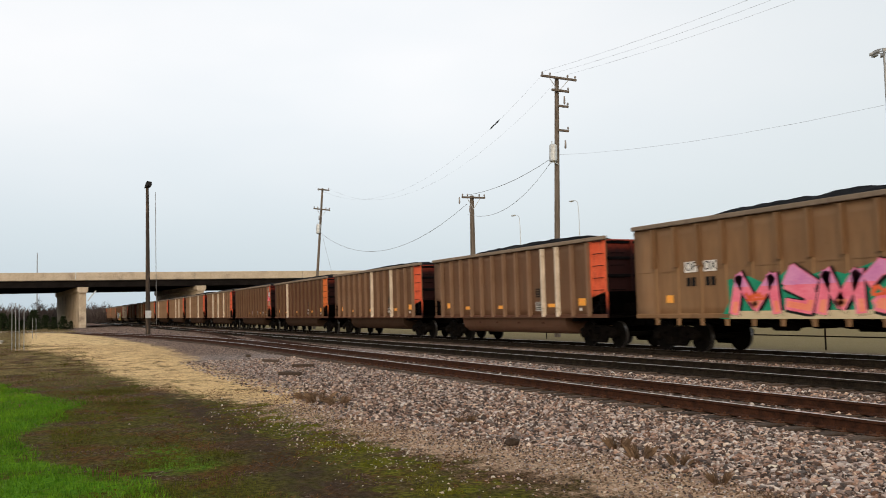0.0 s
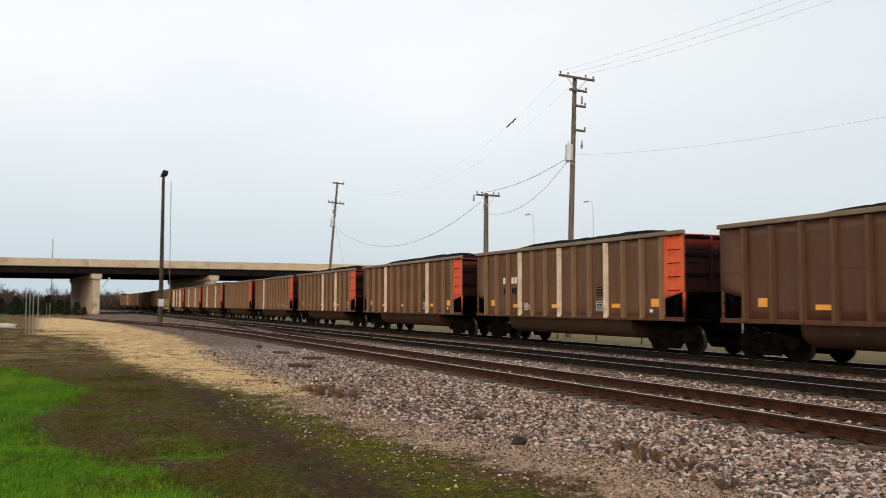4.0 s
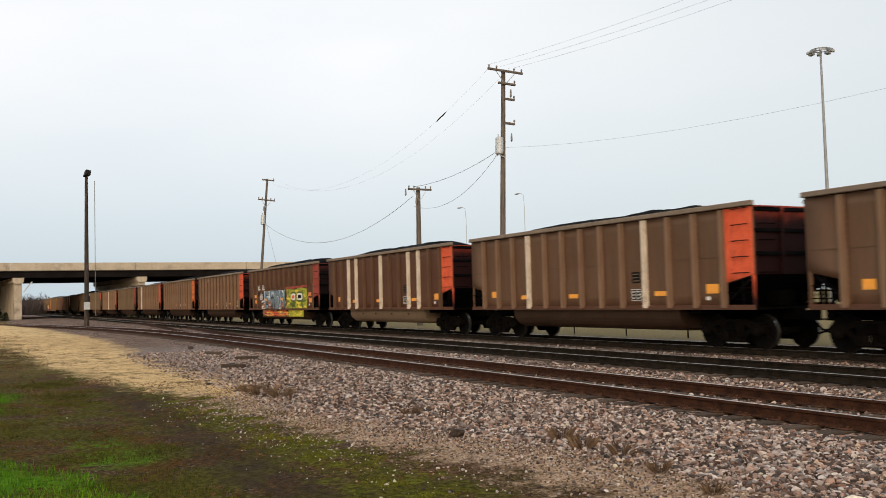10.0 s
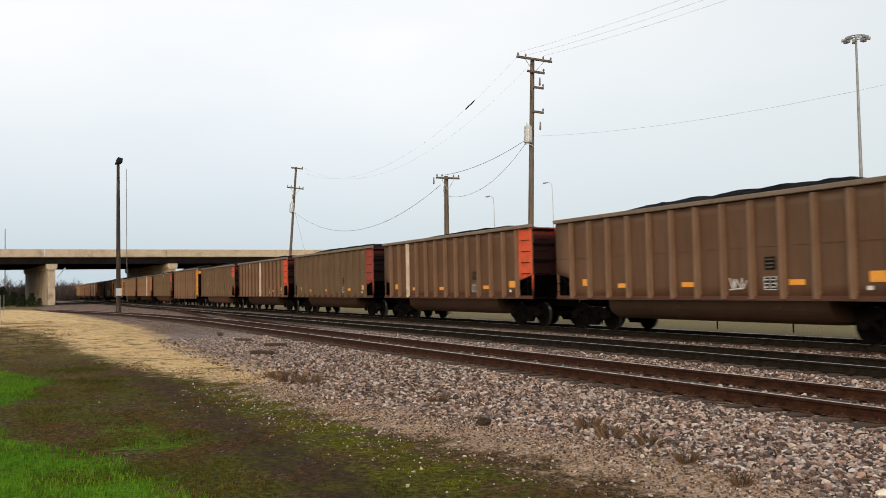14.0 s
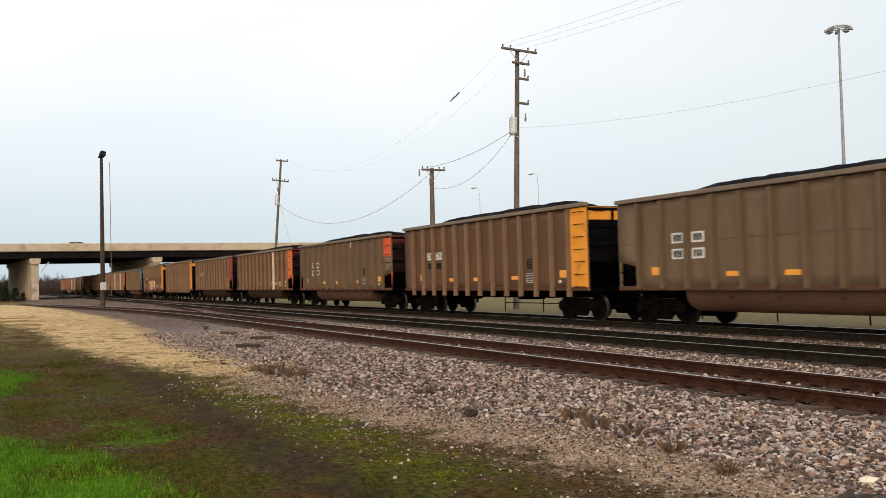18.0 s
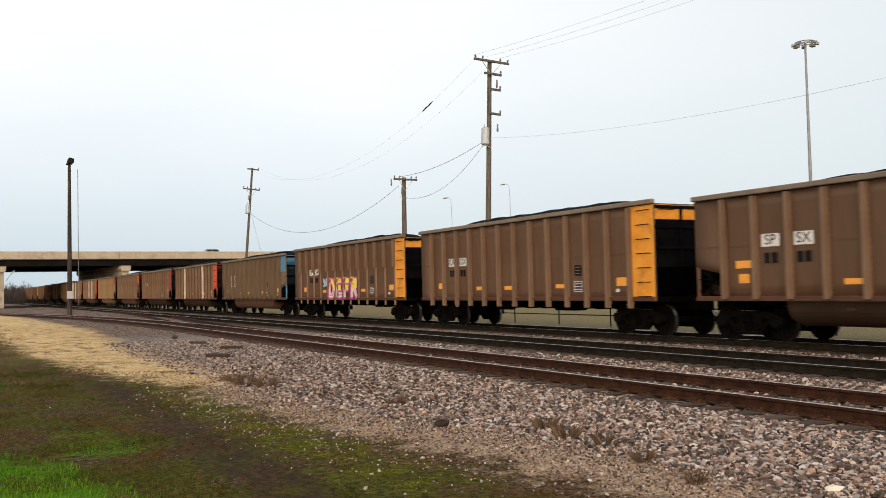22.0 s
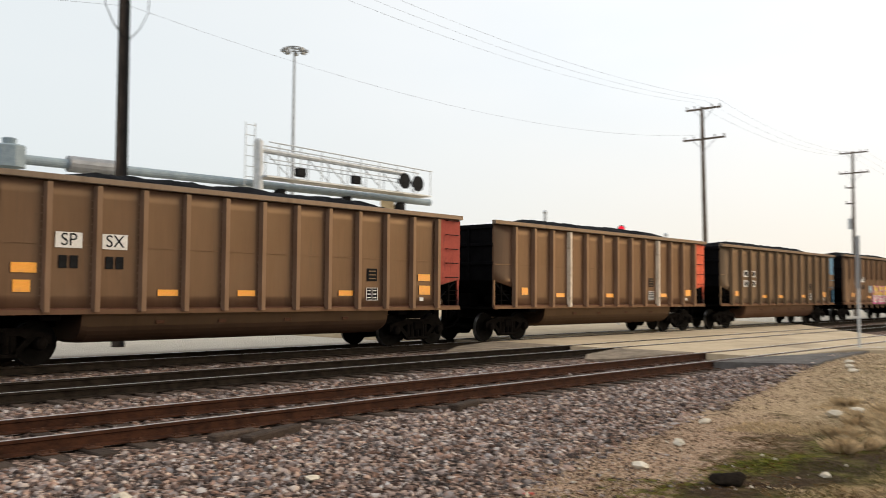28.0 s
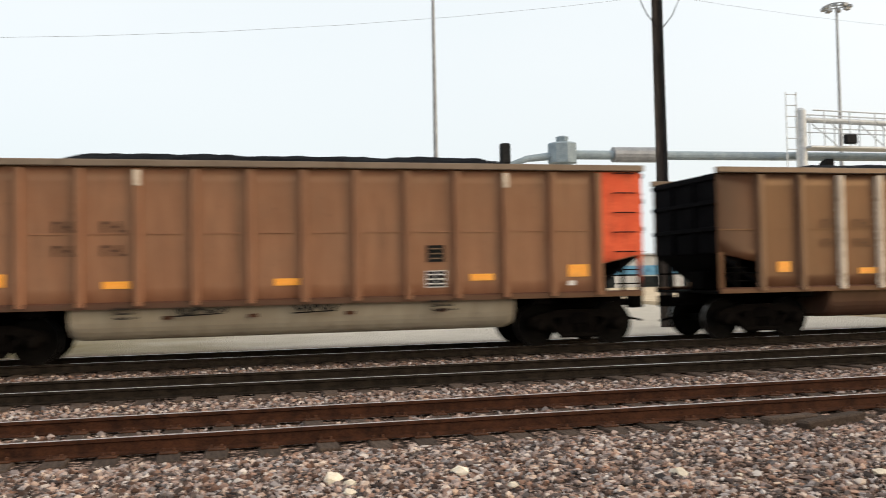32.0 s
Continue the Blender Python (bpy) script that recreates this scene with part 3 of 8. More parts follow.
def tube(bm, pts, radii, sides=10, caps=True):
    """A round bar along points, with a radius at each."""
    pts = [Vector(p) for p in pts]
    if not hasattr(radii, "__len__"):
        radii = [radii] * len(pts)
    rings = []
    for i, p in enumerate(pts):
        d = (pts[min(i + 1, len(pts) - 1)] - pts[max(i - 1, 0)]).normalized()
        side = d.cross(Vector((0, 0, 1))) if abs(d.z) < 0.95 else d.cross(Vector((0, 1, 0)))
        side.normalize()
        up = side.cross(d)
        rings.append([bm.verts.new(p + (side * math.cos(a) + up * math.sin(a)) * radii[i]) for a in (2 * math.pi * k / sides for k in range(sides))])
    for a, b in zip(rings, rings[1:]):
        for k in range(sides):
            bm.faces.new((a[k], a[(k + 1) % sides], b[(k + 1) % sides], b[k]))
    if caps:
        bm.faces.new(rings[0][::-1])
        bm.faces.new(rings[-1])
    bmesh.ops.recalc_face_normals(bm, faces=bm.faces)
    return bm


def prism(bm, outline, axis, a, b):
    """Extrudes an outline of (u, v) along an axis from a to b: axis x gives (y, z), y gives (x, z), z gives (x, y)."""
    place = {"x": lambda u, v, w: (w, u, v), "y": lambda u, v, w: (u, w, v), "z": lambda u, v, w: (u, v, w)}[axis]
    r0 = [bm.verts.new(place(u, v, a)) for u, v in outline]
    r1 = [bm.verts.new(place(u, v, b)) for u, v in outline]
    n = len(outline)
    fs = [bm.faces.new((r0[i], r0[(i + 1) % n], r1[(i + 1) % n], r1[i])) for i in range(n)]
    fs += [bm.faces.new(r0[::-1]), bm.faces.new(r1)]
    bmesh.ops.recalc_face_normals(bm, faces=fs)
    return bm


def nb():
    return bmesh.new()


def empty(name, m=None):
    ob = new(name)
    ob.empty_display_size = 0.3
    if m is not None:
        ob.matrix_basis = m
    return ob


def soup(name, verts, faces, material):
    me = bpy.data.meshes.new(name)
    me.from_pydata(verts, [], faces)
    me.update()
    ob = new(name, me)
    me.materials.append(material)
    return ob


# ---- ground ----
RAILS = {"near": 10.27, "middle": 14.63, "train": 19.27}  # centre lines of the tracks, rail tops at z = 0
GAUGE = 1.505


def ease(v, a, b):
    k = min(max((v - a) / (b - a), 0.0), 1.0)
    return k * k * (3 - 2 * k)


def near_y(x):
    """Centre of the near track, which bends away past the switch."""
    return RAILS["near"] - (0.0021 * (x + 42) ** 2 if x < -42 else 0.0)


def gz(x, y):
    """Height of the ground."""
    z = -0.2 - 0.06 * ease(y, 6.0, 3.0)
    z += 0.24 * ease(-x, 30, 45) * ease(y, 6.0, 2.0)
    z += ease(x, 15.0, 24.0) * ease(y, 9.5, 7.5) * 0.3 + ease(x, 23.0, 33.0) * ease(y, 9.0, 6.5) * 0.35
    z += 0.05 * (noise.noise((x * 0.25, y * 0.25, 0.0))) * ease(y, 8.5, 6.0) + 0.025 * noise.noise((x * 1.1, y * 1.1, 3.0)) * ease(y, 8.8, 6.5)
    return z


def axis(lo, hi, step_, far):
    mid = list(np.arange(lo, hi + 1e-6, step_))
    out, d = [], step_
    v = lo
    while v > -far:
        d *= 1.35
        v -= d
        out.append(v)
    left = out[::-1]
    out, d, v = [], step_, hi
    while v < far:
        d *= 1.35
        v += d
        out.append(v)
    return left + mid + out


gx_, gy_ = axis(-60, 50, 0.6, 2600), axis(-12, 24, 0.5, 2600)
verts = [(x, y, gz(x, y)) for y in gy_ for x in gx_]
nx = len(gx_)
faces = [(j * nx + i, j * nx + i + 1, (j + 1) * nx + i + 1, (j + 1) * nx + i) for j in range(len(gy_) - 1) for i in range(nx - 1)]
ground = soup("ground", verts, faces, GROUND)
for p in ground.data.polygons:
    p.use_smooth = True
tagged(ground, "flat trackside ground of dirt, moss, straw and grass beside the ballast", "ground", kind="structure")

# ---- tracks ----
RAIL_SHAPE = [(-0.075, -0.17), (0.075, -0.17), (0.075, -0.155), (0.012, -0.135), (0.01, -0.05), (0.036, -0.038), (0.036, -0.006), (0.03, -0.002), (-0.03, -0.002), (-0.036, -0.006), (-0.036, -0.038), (-0.01, -0.05), (-0.012, -0.135), (-0.075, -0.155)]


def rail_run(pts, side_mat):
    """A rail swept along points, with a polished running strip on its head."""
    bm = nb()
    rings = []
    for i, (x, y) in enumerate(pts):
        a, b = pts[max(i - 1, 0)], pts[min(i + 1, len(pts) - 1)]
        d = Vector((b[0] - a[0], b[1] - a[1], 0)).normalized()
        n = Vector((-d.y, d.x, 0))
        rings.append([bm.verts.new(Vector((x, y, 0)) + n * u + Vector((0, 0, v))) for u, v in RAIL_SHAPE])
    k = len(RAIL_SHAPE)
    for a, b in zip(rings, rings[1:]):
        for j in range(k):
            bm.faces.new((a[j], b[j], b[(j + 1) % k], a[(j + 1) % k]))
    bm.faces.new(rings[0])
    bm.faces.new(rings[-1][::-1])
    bmesh.ops.recalc_face_normals(bm, faces=bm.faces)
    me = finish(bm, "rail")
    bm = nb()
    rings = []
    for i, (x, y) in enumerate(pts):
        a, b = pts[max(i - 1, 0)], pts[min(i + 1, len(pts) - 1)]
        d = Vector((b[0] - a[0], b[1] - a[1], 0)).normalized()
        n = Vector((-d.y, d.x, 0))
        rings.append([bm.verts.new(Vector((x, y, 0)) + n * u + Vector((0, 0, v))) for u, v in ((-0.027, -0.001), (-0.02, 0.002), (0.02, 0.002), (0.027, -0.001))])
    for a, b in zip(rings, rings[1:]):
        for j in range(3):
            bm.faces.new((a[j], b[j], b[j + 1], a[j + 1]))
    return me, finish(bm, "running_surface")


def track(title, centre, x0, x1, side_mat, label, top_mat=RAIL_TOP):
    t = tagged(empty(title), label, "railway track", kind="structure")
    xs = [x0] + [v for v in np.arange(-400, 400, 6.0) if x0 < v < x1] + [x1]
    for s in (-1, 1):
        pts = [(float(x), centre(x) + s * GAUGE / 2) for x in xs]
        me, top = rail_run(pts, side_mat)
        r = link("rail", me, side_mat, t)
        link("running_surface", top, top_mat, r, "running surface of the rail head")
    return t


tr_near = track("track_near", near_y, -150.0, 260.0, RAIL_SIDE, "rusty single track on timber ties, the closest one")
tr_mid = track("track_middle", lambda x: RAILS["middle"], -420.0, 420.0, RAIL_DARK, "dark well-used track between two others")
tr_far = track("track_train", lambda x: RAILS["train"], -520.0, 520.0, RAIL_DARK, "dark main track that carries the coal train")


def crossover_y(x):
    return RAILS["near"] + (RAILS["middle"] - RAILS["near"]) * ease(-x, 26, 92)


track("track_crossover", crossover_y, -92.0, -28.0, RAIL_SIDE, "rusty crossover rails linking two tracks at a switch", RAIL_SIDE)


# ---- road and crossing ----
def slab(bm, outline, z_of, depth):
    """A sheet with thickness over an outline, its top following z_of(x, y)."""
    top = [bm.verts.new((x, y, z_of(x, y))) for x, y in outline]
    low = [bm.verts.new((x, y, z_of(x, y) - depth)) for x, y in outline]
    n = len(outline)
    bm.faces.new(top)
    bm.faces.new(low[::-1])
    for i in range(n):
        bm.faces.new((top[i], low[i], low[(i + 1) % n], top[(i + 1) % n]))
    bmesh.ops.recalc_face_normals(bm, faces=bm.faces)
    return bm


def road_z(x, y):
    return -0.016 + 0.228 * ease(y, 9.5, 7.0) + 0.25 * ease(x, 24, 33) * ease(y, 9.5, 6.5)


def strip(y0, y1, xl, xr, z=road_z):
    """Pavement between two lines across the road; xl, xr give its edges at a y."""
    bm = nb()
    k = max(2, int((y1 - y0) / 1.2) + 1)
    ys = np.linspace(y0, y1, k)
    cols = 7
    grid = [[bm.verts.new((xl(y) + (xr(y) - xl(y)) * c / (cols - 1), y, z(xl(y) + (xr(y) - xl(y)) * c / (cols - 1), y))) for c in range(cols)] for y in ys]
    for a, b in zip(grid, grid[1:]):
        for c in range(cols - 1):
            bm.faces.new((a[c], a[c + 1], b[c + 1], b[c]))
    r = bmesh.ops.extrude_face_region(bm, geom=list(bm.faces))
    for v in r["geom"]:
        if isinstance(v, bmesh.types.BMVert):
            v.co.z -= 0.25
    bmesh.ops.recalc_face_normals(bm, faces=bm.faces)
    return bm


def xl(y):
    return 24.2 if y < 8.2 else max(24.2 - (y - 8.2) * 2.2, 22.5)


def xr(y):
    return 33.6 if y < 8 else 33.6 + (y - 8) * 1.5


road = tagged(empty("road"), "worn pale concrete road crossing the tracks", "road", kind="structure")
H_ = GAUGE / 2
part("road_surface", strip(-60, 8.9, xl, xr), ROADMAT, road)
for y0, y1 in ((8.95, RAILS["near"] - H_ - 0.12), (RAILS["near"] - H_ + 0.12, RAILS["near"] + H_ - 0.12), (RAILS["near"] + H_ + 0.12, RAILS["middle"] - H_ - 0.12), (RAILS["middle"] - H_ + 0.12, RAILS["middle"] + H_ - 0.12), (RAILS["middle"] + H_ + 0.12, RAILS["train"] - H_ - 0.12), (RAILS["train"] - H_ + 0.12, RAILS["train"] + H_ - 0.12)):
    part("crossing_panel", strip(y0, y1, xl, xr), ROADMAT, road, "concrete crossing panel between the rails")
part("road_surface", strip(RAILS["train"] + H_ + 0.12, 90, xl, lambda y: xr(20) + (y - 20) * 0.3), ROADMAT, road)
# dusty ramps of fines at the edge of the panels, between the tracks
for out in ([(22.5, 11.25), (22.5, 13.6), (20.6, 13.45), (19.7, 12.9), (20.2, 12.2), (21.4, 11.6)], [(22.5, 15.6), (22.5, 18.3), (20.6, 18.1), (18.8, 17.1), (19.4, 16.3), (21.0, 15.75)]):
    bm = nb()
    slab(bm, out, lambda x, y: 0.0 - 0.16 * ease(x, 22.3, 19.0), 0.1)
    tagged(part("gravel_ramp", bm, FINES, None), "pale ramp of fines at the edge of the crossing", "gravel", kind="structure")
# paint
for name, out, words in (
    ("road_stroke", [(25.15, 4.15), (25.2, 3.8), (29.2, 3.62), (29.2, 3.95)], "worn white painted stroke on the road"),
    ("lane_line", [(28.9, 8.0), (28.55, 8.0), (28.8, 3.7), (29.2, 3.7)], "worn white line on the road"),
    ("edge_line", [(25.1, 8.0), (24.8, 8.0), (24.95, 3.9), (25.25, 3.9)], "worn white line along the edge of the road"),
    ("stop_bar", [(25.0, 8.4), (33.4, 8.6), (33.4, 8.8), (25.0, 8.6)], "worn white stop line before the rails"),
):
    bm = nb()
    slab(bm, out, lambda x, y: 0.0, 0.004)
    bmesh.ops.delete(bm, geom=[f for f in bm.faces if abs(f.normal.z) < 0.5 or f.calc_center_median().z < -0.001], context="FACES")
    bmesh.ops.subdivide_edges(bm, edges=list(bm.edges), cuts=7, use_grid_fill=True)
    for v in bm.verts:
        v.co.z = road_z(v.co.x, v.co.y) + 0.02
    part(name, bm, LINEPAINT, road, words)
# dark strips added in place of the raised island's kerb line
ISLAND_EDGE = [(28.7, 6.95), (30.2, 6.86), (31.8, 6.75), (32.5, 5.2), (32.9, 3.3), (33.2, 0.0), (33.3, -8.0)]
for (ax, ay), (bx, by) in zip(ISLAND_EDGE, ISLAND_EDGE[1:]):
    d = Vector((by - ay, ax - bx, 0)).normalized() * 0.07
    bm = nb()
    slab(bm, [(ax - d.x, ay - d.y), (bx - d.x, by - d.y), (bx + d.x, by + d.y), (ax + d.x, ay + d.y)], lambda x, y: road_z(x, y) + 0.018, 0.004)
    part("joint", bm, ASPHALT, road, "dark strip drawing the edge of the raised island")
kerb = tagged(empty("kerb"), "low pale concrete kerb along the far side of the road", "kerb", kind="structure")
for i in range(24):
    y1 = 6.6 - i * 2.0
    bm = nb()
    z = road_z(34, y1 - 1)
    box(bm, 33.6, 33.85, y1 - 1.99, y1, z - 0.1, z + 0.13, 0.02)
    part("kerb_stone", bm, KERB, kerb)
walk_slab = tagged(empty("pavement"), "pale concrete footway on the far side of the road", "pavement", kind="structure")
for i in range(16):
    y1 = 6.6 - i * 3.0
    bm = nb()
    box(bm, 33.86, 36.2, y1 - 2.98, y1, 0.3, road_z(34, y1 - 1) + 0.12, 0.01)
    part("paving_slab", bm, KERB, walk_slab)
bm = strip(7.3, 9.45, lambda y: 19.9 + (9.45 - y) * 0.25, lambda y: 24.15 if y < 8.2 else max(24.15 - (y - 8.2) * 2.2, 22.45), lambda x, y: max(gz(x, y) + 0.05, -0.02))
tagged(part("asphalt_apron", bm, ASPHALT, None), "patch of grey asphalt at the edge of the crossing", "asphalt patch", kind="structure")


def lot_z(x, y):
    return -0.17 + 0.24 * ease(-x, 30, 45)


LOT_NEAR = [(-11, -2.9), (-16, -3.0), (-21, -3.2), (-25, -3.4), (-29.6, -3.4), (-31, -6), (-31.3, -12)]
LOT_FAR = [(-38.4, -12), (-38.0, -7.0), (-38.6, -5.0), (-45, -5.0), (-54, -5.0), (-64, -5.1), (-78, -5.2)]
for line, back in ((LOT_NEAR, [(-31.6, -60), (-2, -60)]), (LOT_FAR, [(-150, -5.4), (-150, -60), (-45, -60), (-38.6, -60)])):
    bm = nb()
    slab(bm, line + back, lot_z, 0.3)
    tagged(part("parking_lot", bm, LOTMAT, None), "dark grey asphalt parking lot beside the lawn", "parking lot", kind="structure")
    lot_edge = tagged(empty("parking_kerb"), "pale crumbling concrete edge of the parking lot", "kerb", kind="structure")
    for (ax, ay), (bx, by) in zip(line, line[1:]):
        n = max(1, int(math.hypot(bx - ax, by - ay) / 2))
        for i in range(n):
            x0, y0, x1, y1 = ax + (bx - ax) * i / n, ay + (by - ay) * i / n, ax + (bx - ax) * (i + 0.98) / n, ay + (by - ay) * (i + 0.98) / n
            d = Vector((x1 - x0, y1 - y0, 0))
            bm = nb()
            box(bm, 0, d.length, -0.3, 0.3, -0.12, 0.035, 0.02)
            bmesh.ops.subdivide_edges(bm, edges=list(bm.edges), cuts=3)
            for v in bm.verts:
                q = Vector((v.co.x + x0, v.co.y + y0, v.co.z))
                v.co += Vector((0, 0.2 * noise.noise(q * 1.3), 0.03 * noise.noise(q * 4)))
            part("kerb_stone", bm, KERB, lot_edge, m=Matrix.Translation((x0, y0, lot_z(x0, y0) + 0.02)) @ Matrix.Rotation(math.atan2(d.y, d.x), 4, "Z"))
bm = nb()
bmesh.ops.create_icosphere(bm, subdivisions=4, radius=1.0)
for v in bm.verts:
    q = v.co.copy()
    v.co = Vector((q.x * 6.5, q.y * 1.3, max(q.z, -0.3) * 0.28 + 0.06 * noise.noise(q * 4))) + Vector((0, 0.4 * noise.noise(q * 2), 0))
tagged(part("gravel_mound", bm, KERB, None, m=Matrix.Translation((-64.5, -3.7, -0.02)) @ Matrix.Rotation(radians(-8), 4, "Z"), smooth=True), "low pale mound of broken concrete and gravel", "gravel", kind="structure")

# ---- bridge ----
bridge = tagged(empty("road_bridge"), "long concrete road bridge on wall piers over the tracks", "bridge", kind="structure")
BX0, BX1 = -198.0, -160.0
YS = [-480.0] + list(np.arange(-110.0, 126.0, 19.3)) + [640.0]
for y0, y1 in zip(YS, YS[1:]):
    for gx2 in np.linspace(BX0 + 1.2, BX1 - 0.5, 6):
        bm = nb()
        prism(bm, [(-0.22, 0), (0.22, 0), (0.22, 0.08), (0.03, 0.08), (0.03, 1.0), (0.22, 1.0), (0.22, 1.08), (-0.22, 1.08), (-0.22, 1.0), (-0.03, 1.0), (-0.03, 0.08), (-0.22, 0.08)], "y", y0, y1 - 0.02)
        part("girder", bm, GIRDER, bridge, m=Matrix.Translation((float(gx2), 0, 6.55)))
    for xx in (BX1 - 0.35, BX0):
        bm = nb()
        prism(bm, [(0, 7.72), (0.35, 7.72), (0.35, 8.95), (0.3, 9.0), (0.05, 9.0), (0, 8.95)], "y", y0, y1 - 0.06)
        part("parapet", bm, CONCRETE, bridge, m=Matrix.Translation((xx, 0, 0)))
bm = nb()
box(bm, BX0 + 0.35, BX1 - 0.35, YS[0], YS[-1], 7.64, 7.85)
part("deck", bm, CONCRETE, bridge)
for yp in (-70.3, -51.0, -31.7, -12.5, 6.8, 26.0, 45.3, 64.6, 83.9):
    bm = nb()
    box(bm, BX0 + 2, BX1 + 0.3, yp - 0.55, yp + 0.55, -0.6, 5.6, 0.05)
    for v in bm.verts:  # the piers stand askew
        v.co.y += (v.co.x - BX1) * 0.075
    p = part("pier", bm, CONCRETE, bridge)
    bm = nb()
    prism(bm, [(-0.8, 6.53), (0.8, 6.53), (0.8, 5.9), (0.6, 5.6), (-0.6, 5.6), (-0.8, 5.9)], "x", BX0 + 1.2, BX1 + 0.7)
    for v in bm.verts:
        v.co.y += (v.co.x - BX1) * 0.075
    me = finish(bm, "pier_cap")
    link("pier_cap", me, CONCRETE, p, m=Matrix.Translation((0, yp, 0)))
bm = nb()
tube(bm, [(BX1 + 0.6, 7.6, 4.2), (BX1 + 0.6, 8.2, 5.1), (BX1 + 0.6, 8.9, 5.9)], 0.09, 8)
part("drain_pipe", bm, GALV, bridge, "pale steel drain pipe")


# ---- utility poles and wires ----
def utility_pole(x, y, height, arms, label, lean=(0.0, 0.0), dark=False, r=0.17, turn=90.0, extras=()):
    """Timber pole with crossarms: (height below top, half width, offset along arm, braces)."""
    top = tagged(empty("utility_pole", Matrix.Translation((x, y, gz(x, y) - 0.05)) @ Euler((radians(lean[1]), radians(lean[0]), 0)).to_matrix().to_4x4() @ Matrix.Rotation(radians(turn), 4, "Z")), label, "utility pole", group="utility poles")
    bm = nb()
    tube(bm, [(0, 0, 0), (0, 0, height * 0.5), (0, 0, height)], [r, r * 0.86, r * 0.68], 12)
    part("pole", bm, DARKPOLE if dark else POLE, top, smooth=False)
    for down, half, off, brace in arms:
        z = height - down
        bm = nb()
        box(bm, off - half, off + half, -r - 0.1, -r + 0.01, z - 0.06, z + 0.06, 0.012)
        a = part("crossarm", bm, POLE, top)
        if brace:
            for s in (-1, 1):
                bm = nb()
                tube(bm, [(off + s * half * 0.55, -r - 0.06, z - 0.05), (off, -r - 0.02, z - 0.75)], 0.02, 6)
                part("brace", bm, GALV, top)
        for s in (-0.93, -0.5, 0.5, 0.93) if half > 0.7 else (0.9,):
            bm = nb()
            cx = off + s * half
            tube(bm, [(cx, -r - 0.045, z + 0.05), (cx, -r - 0.045, z + 0.1), (cx, -r - 0.045, z + 0.13), (cx, -r - 0.045, z + 0.2), (cx, -r - 0.045, z + 0.24)], [0.02, 0.03, 0.055, 0.055, 0.02], 8)
            part("insulator", bm, CERAMIC, a)
    for kind, down, off in extras:
        z = height - down
        bm = nb()
        if kind == "transformer":
            tube(bm, [(off, -0.1, z - 0.5), (off, -0.1, z - 0.45), (off, -0.1, z + 0.4), (off, -0.1, z + 0.46)], [0.17, 0.22, 0.22, 0.15], 14)
            tube(bm, [(off - 0.08, -0.1, z + 0.44), (off - 0.08, -0.1, z + 0.62)], 0.03, 6)
            part("transformer", bm, GALV, top, "grey drum transformer")
        elif kind == "loop":
            for s in (-1, 1):
                tube(bm, [(s * 0.75, -r, z + 0.9), (s * 0.72, -r, z + 0.2), (s * 0.45, -r, z - 0.35), (s * 0.12, -r, z - 0.75)], 0.016, 6)
            part("jumper_cable", bm, SIGBLACK, top, "hanging jumper cables")
        elif kind == "conduit":
            tube(bm, [(0.02, -r - 0.05, 0.1), (0.02, -r - 0.05, z)], 0.06, 8)
            part("conduit", bm, SIGBLACK, top, "black cable conduit up the pole")
        elif kind == "bracket":
            tube(bm, [(0, -r, z), (off * 0.6, -r - 0.05, z + 0.12), (off, -r - 0.05, z + 0.02)], 0.03, 6)
            part("bracket", bm, GALV, top)
        elif kind == "arrester":
            tube(bm, [(off, -r - 0.1, z - 0.25), (off, -r - 0.1, z - 0.18), (off, -r - 0.1, z + 0.2)], [0.03, 0.06, 0.04], 8)
            part("arrester", bm, CERAMIC, top)
    return top


PY = 26.0
pole_x = {"tilt": -85.8, "tall": -41.3, "cond": 13.7, "a": 53.2, "b": 82.5, "c": 126.0, "d": 170.0}
utility_pole(-41.3, 25.46, 14.3, [(0.1, 1.13, 0, True), (0.8, 0.55, 0.1, False), (1.65, 0.32, 0.28, False), (3.0, 0.34, 0.28, False)], "tall weathered timber utility pole with a transformer", (0, -2.1), extras=(("transformer", 4.25, -0.3), ("arrester", 3.75, 0.38), ("bracket", 4.9, -0.6), ("arrester", 1.3, 0.32)))
utility_pole(pole_x["tilt"], 24.9, 14.1, [(0.15, 0.6, 0.05, False), (2.15, 0.85, 0, True)], "leaning timber utility pole with two crossarms", (0, -4.5), r=0.15, extras=(("transformer", 4.1, -0.2), ("arrester", 3.0, -0.25), ("bracket", 0.3, -0.5)))
utility_pole(-52.4, PY, 9.1, [(0.15, 0.85, 0, True)], "short timber utility pole with one crossarm", (1.0, 0), r=0.2, extras=(("arrester", 0.35, -1.05), ("arrester", 0.9, -0.3)))
utility_pole(pole_x["cond"], PY, 14.3, [(0.2, 1.1, 0, True), (3.0, 0.75, 0, False)], "dark timber utility pole with cable loops and conduit", (-0.5, 0), dark=True, r=0.2, turn=0.0, extras=(("loop", 3.9, 0), ("conduit", 3.2, 0)))
utility_pole(53.8, PY, 13.9, [(0.1, 1.2, 0, True), (2.05, 1.45, 0, True)], "timber utility pole with two crossarms beside the crossing", (-2.4, 0))
utility_pole(pole_x["b"], PY, 14.6, [(0.1, 1.2, 0, True), (1.9, 1.25, 0, True), (3.2, 0.4, 0.3, False), (4.6, 0.4, 0.3, False)], "timber utility pole with several crossarms", (-0.6, 0), extras=(("transformer", 6.4, 0.3),))
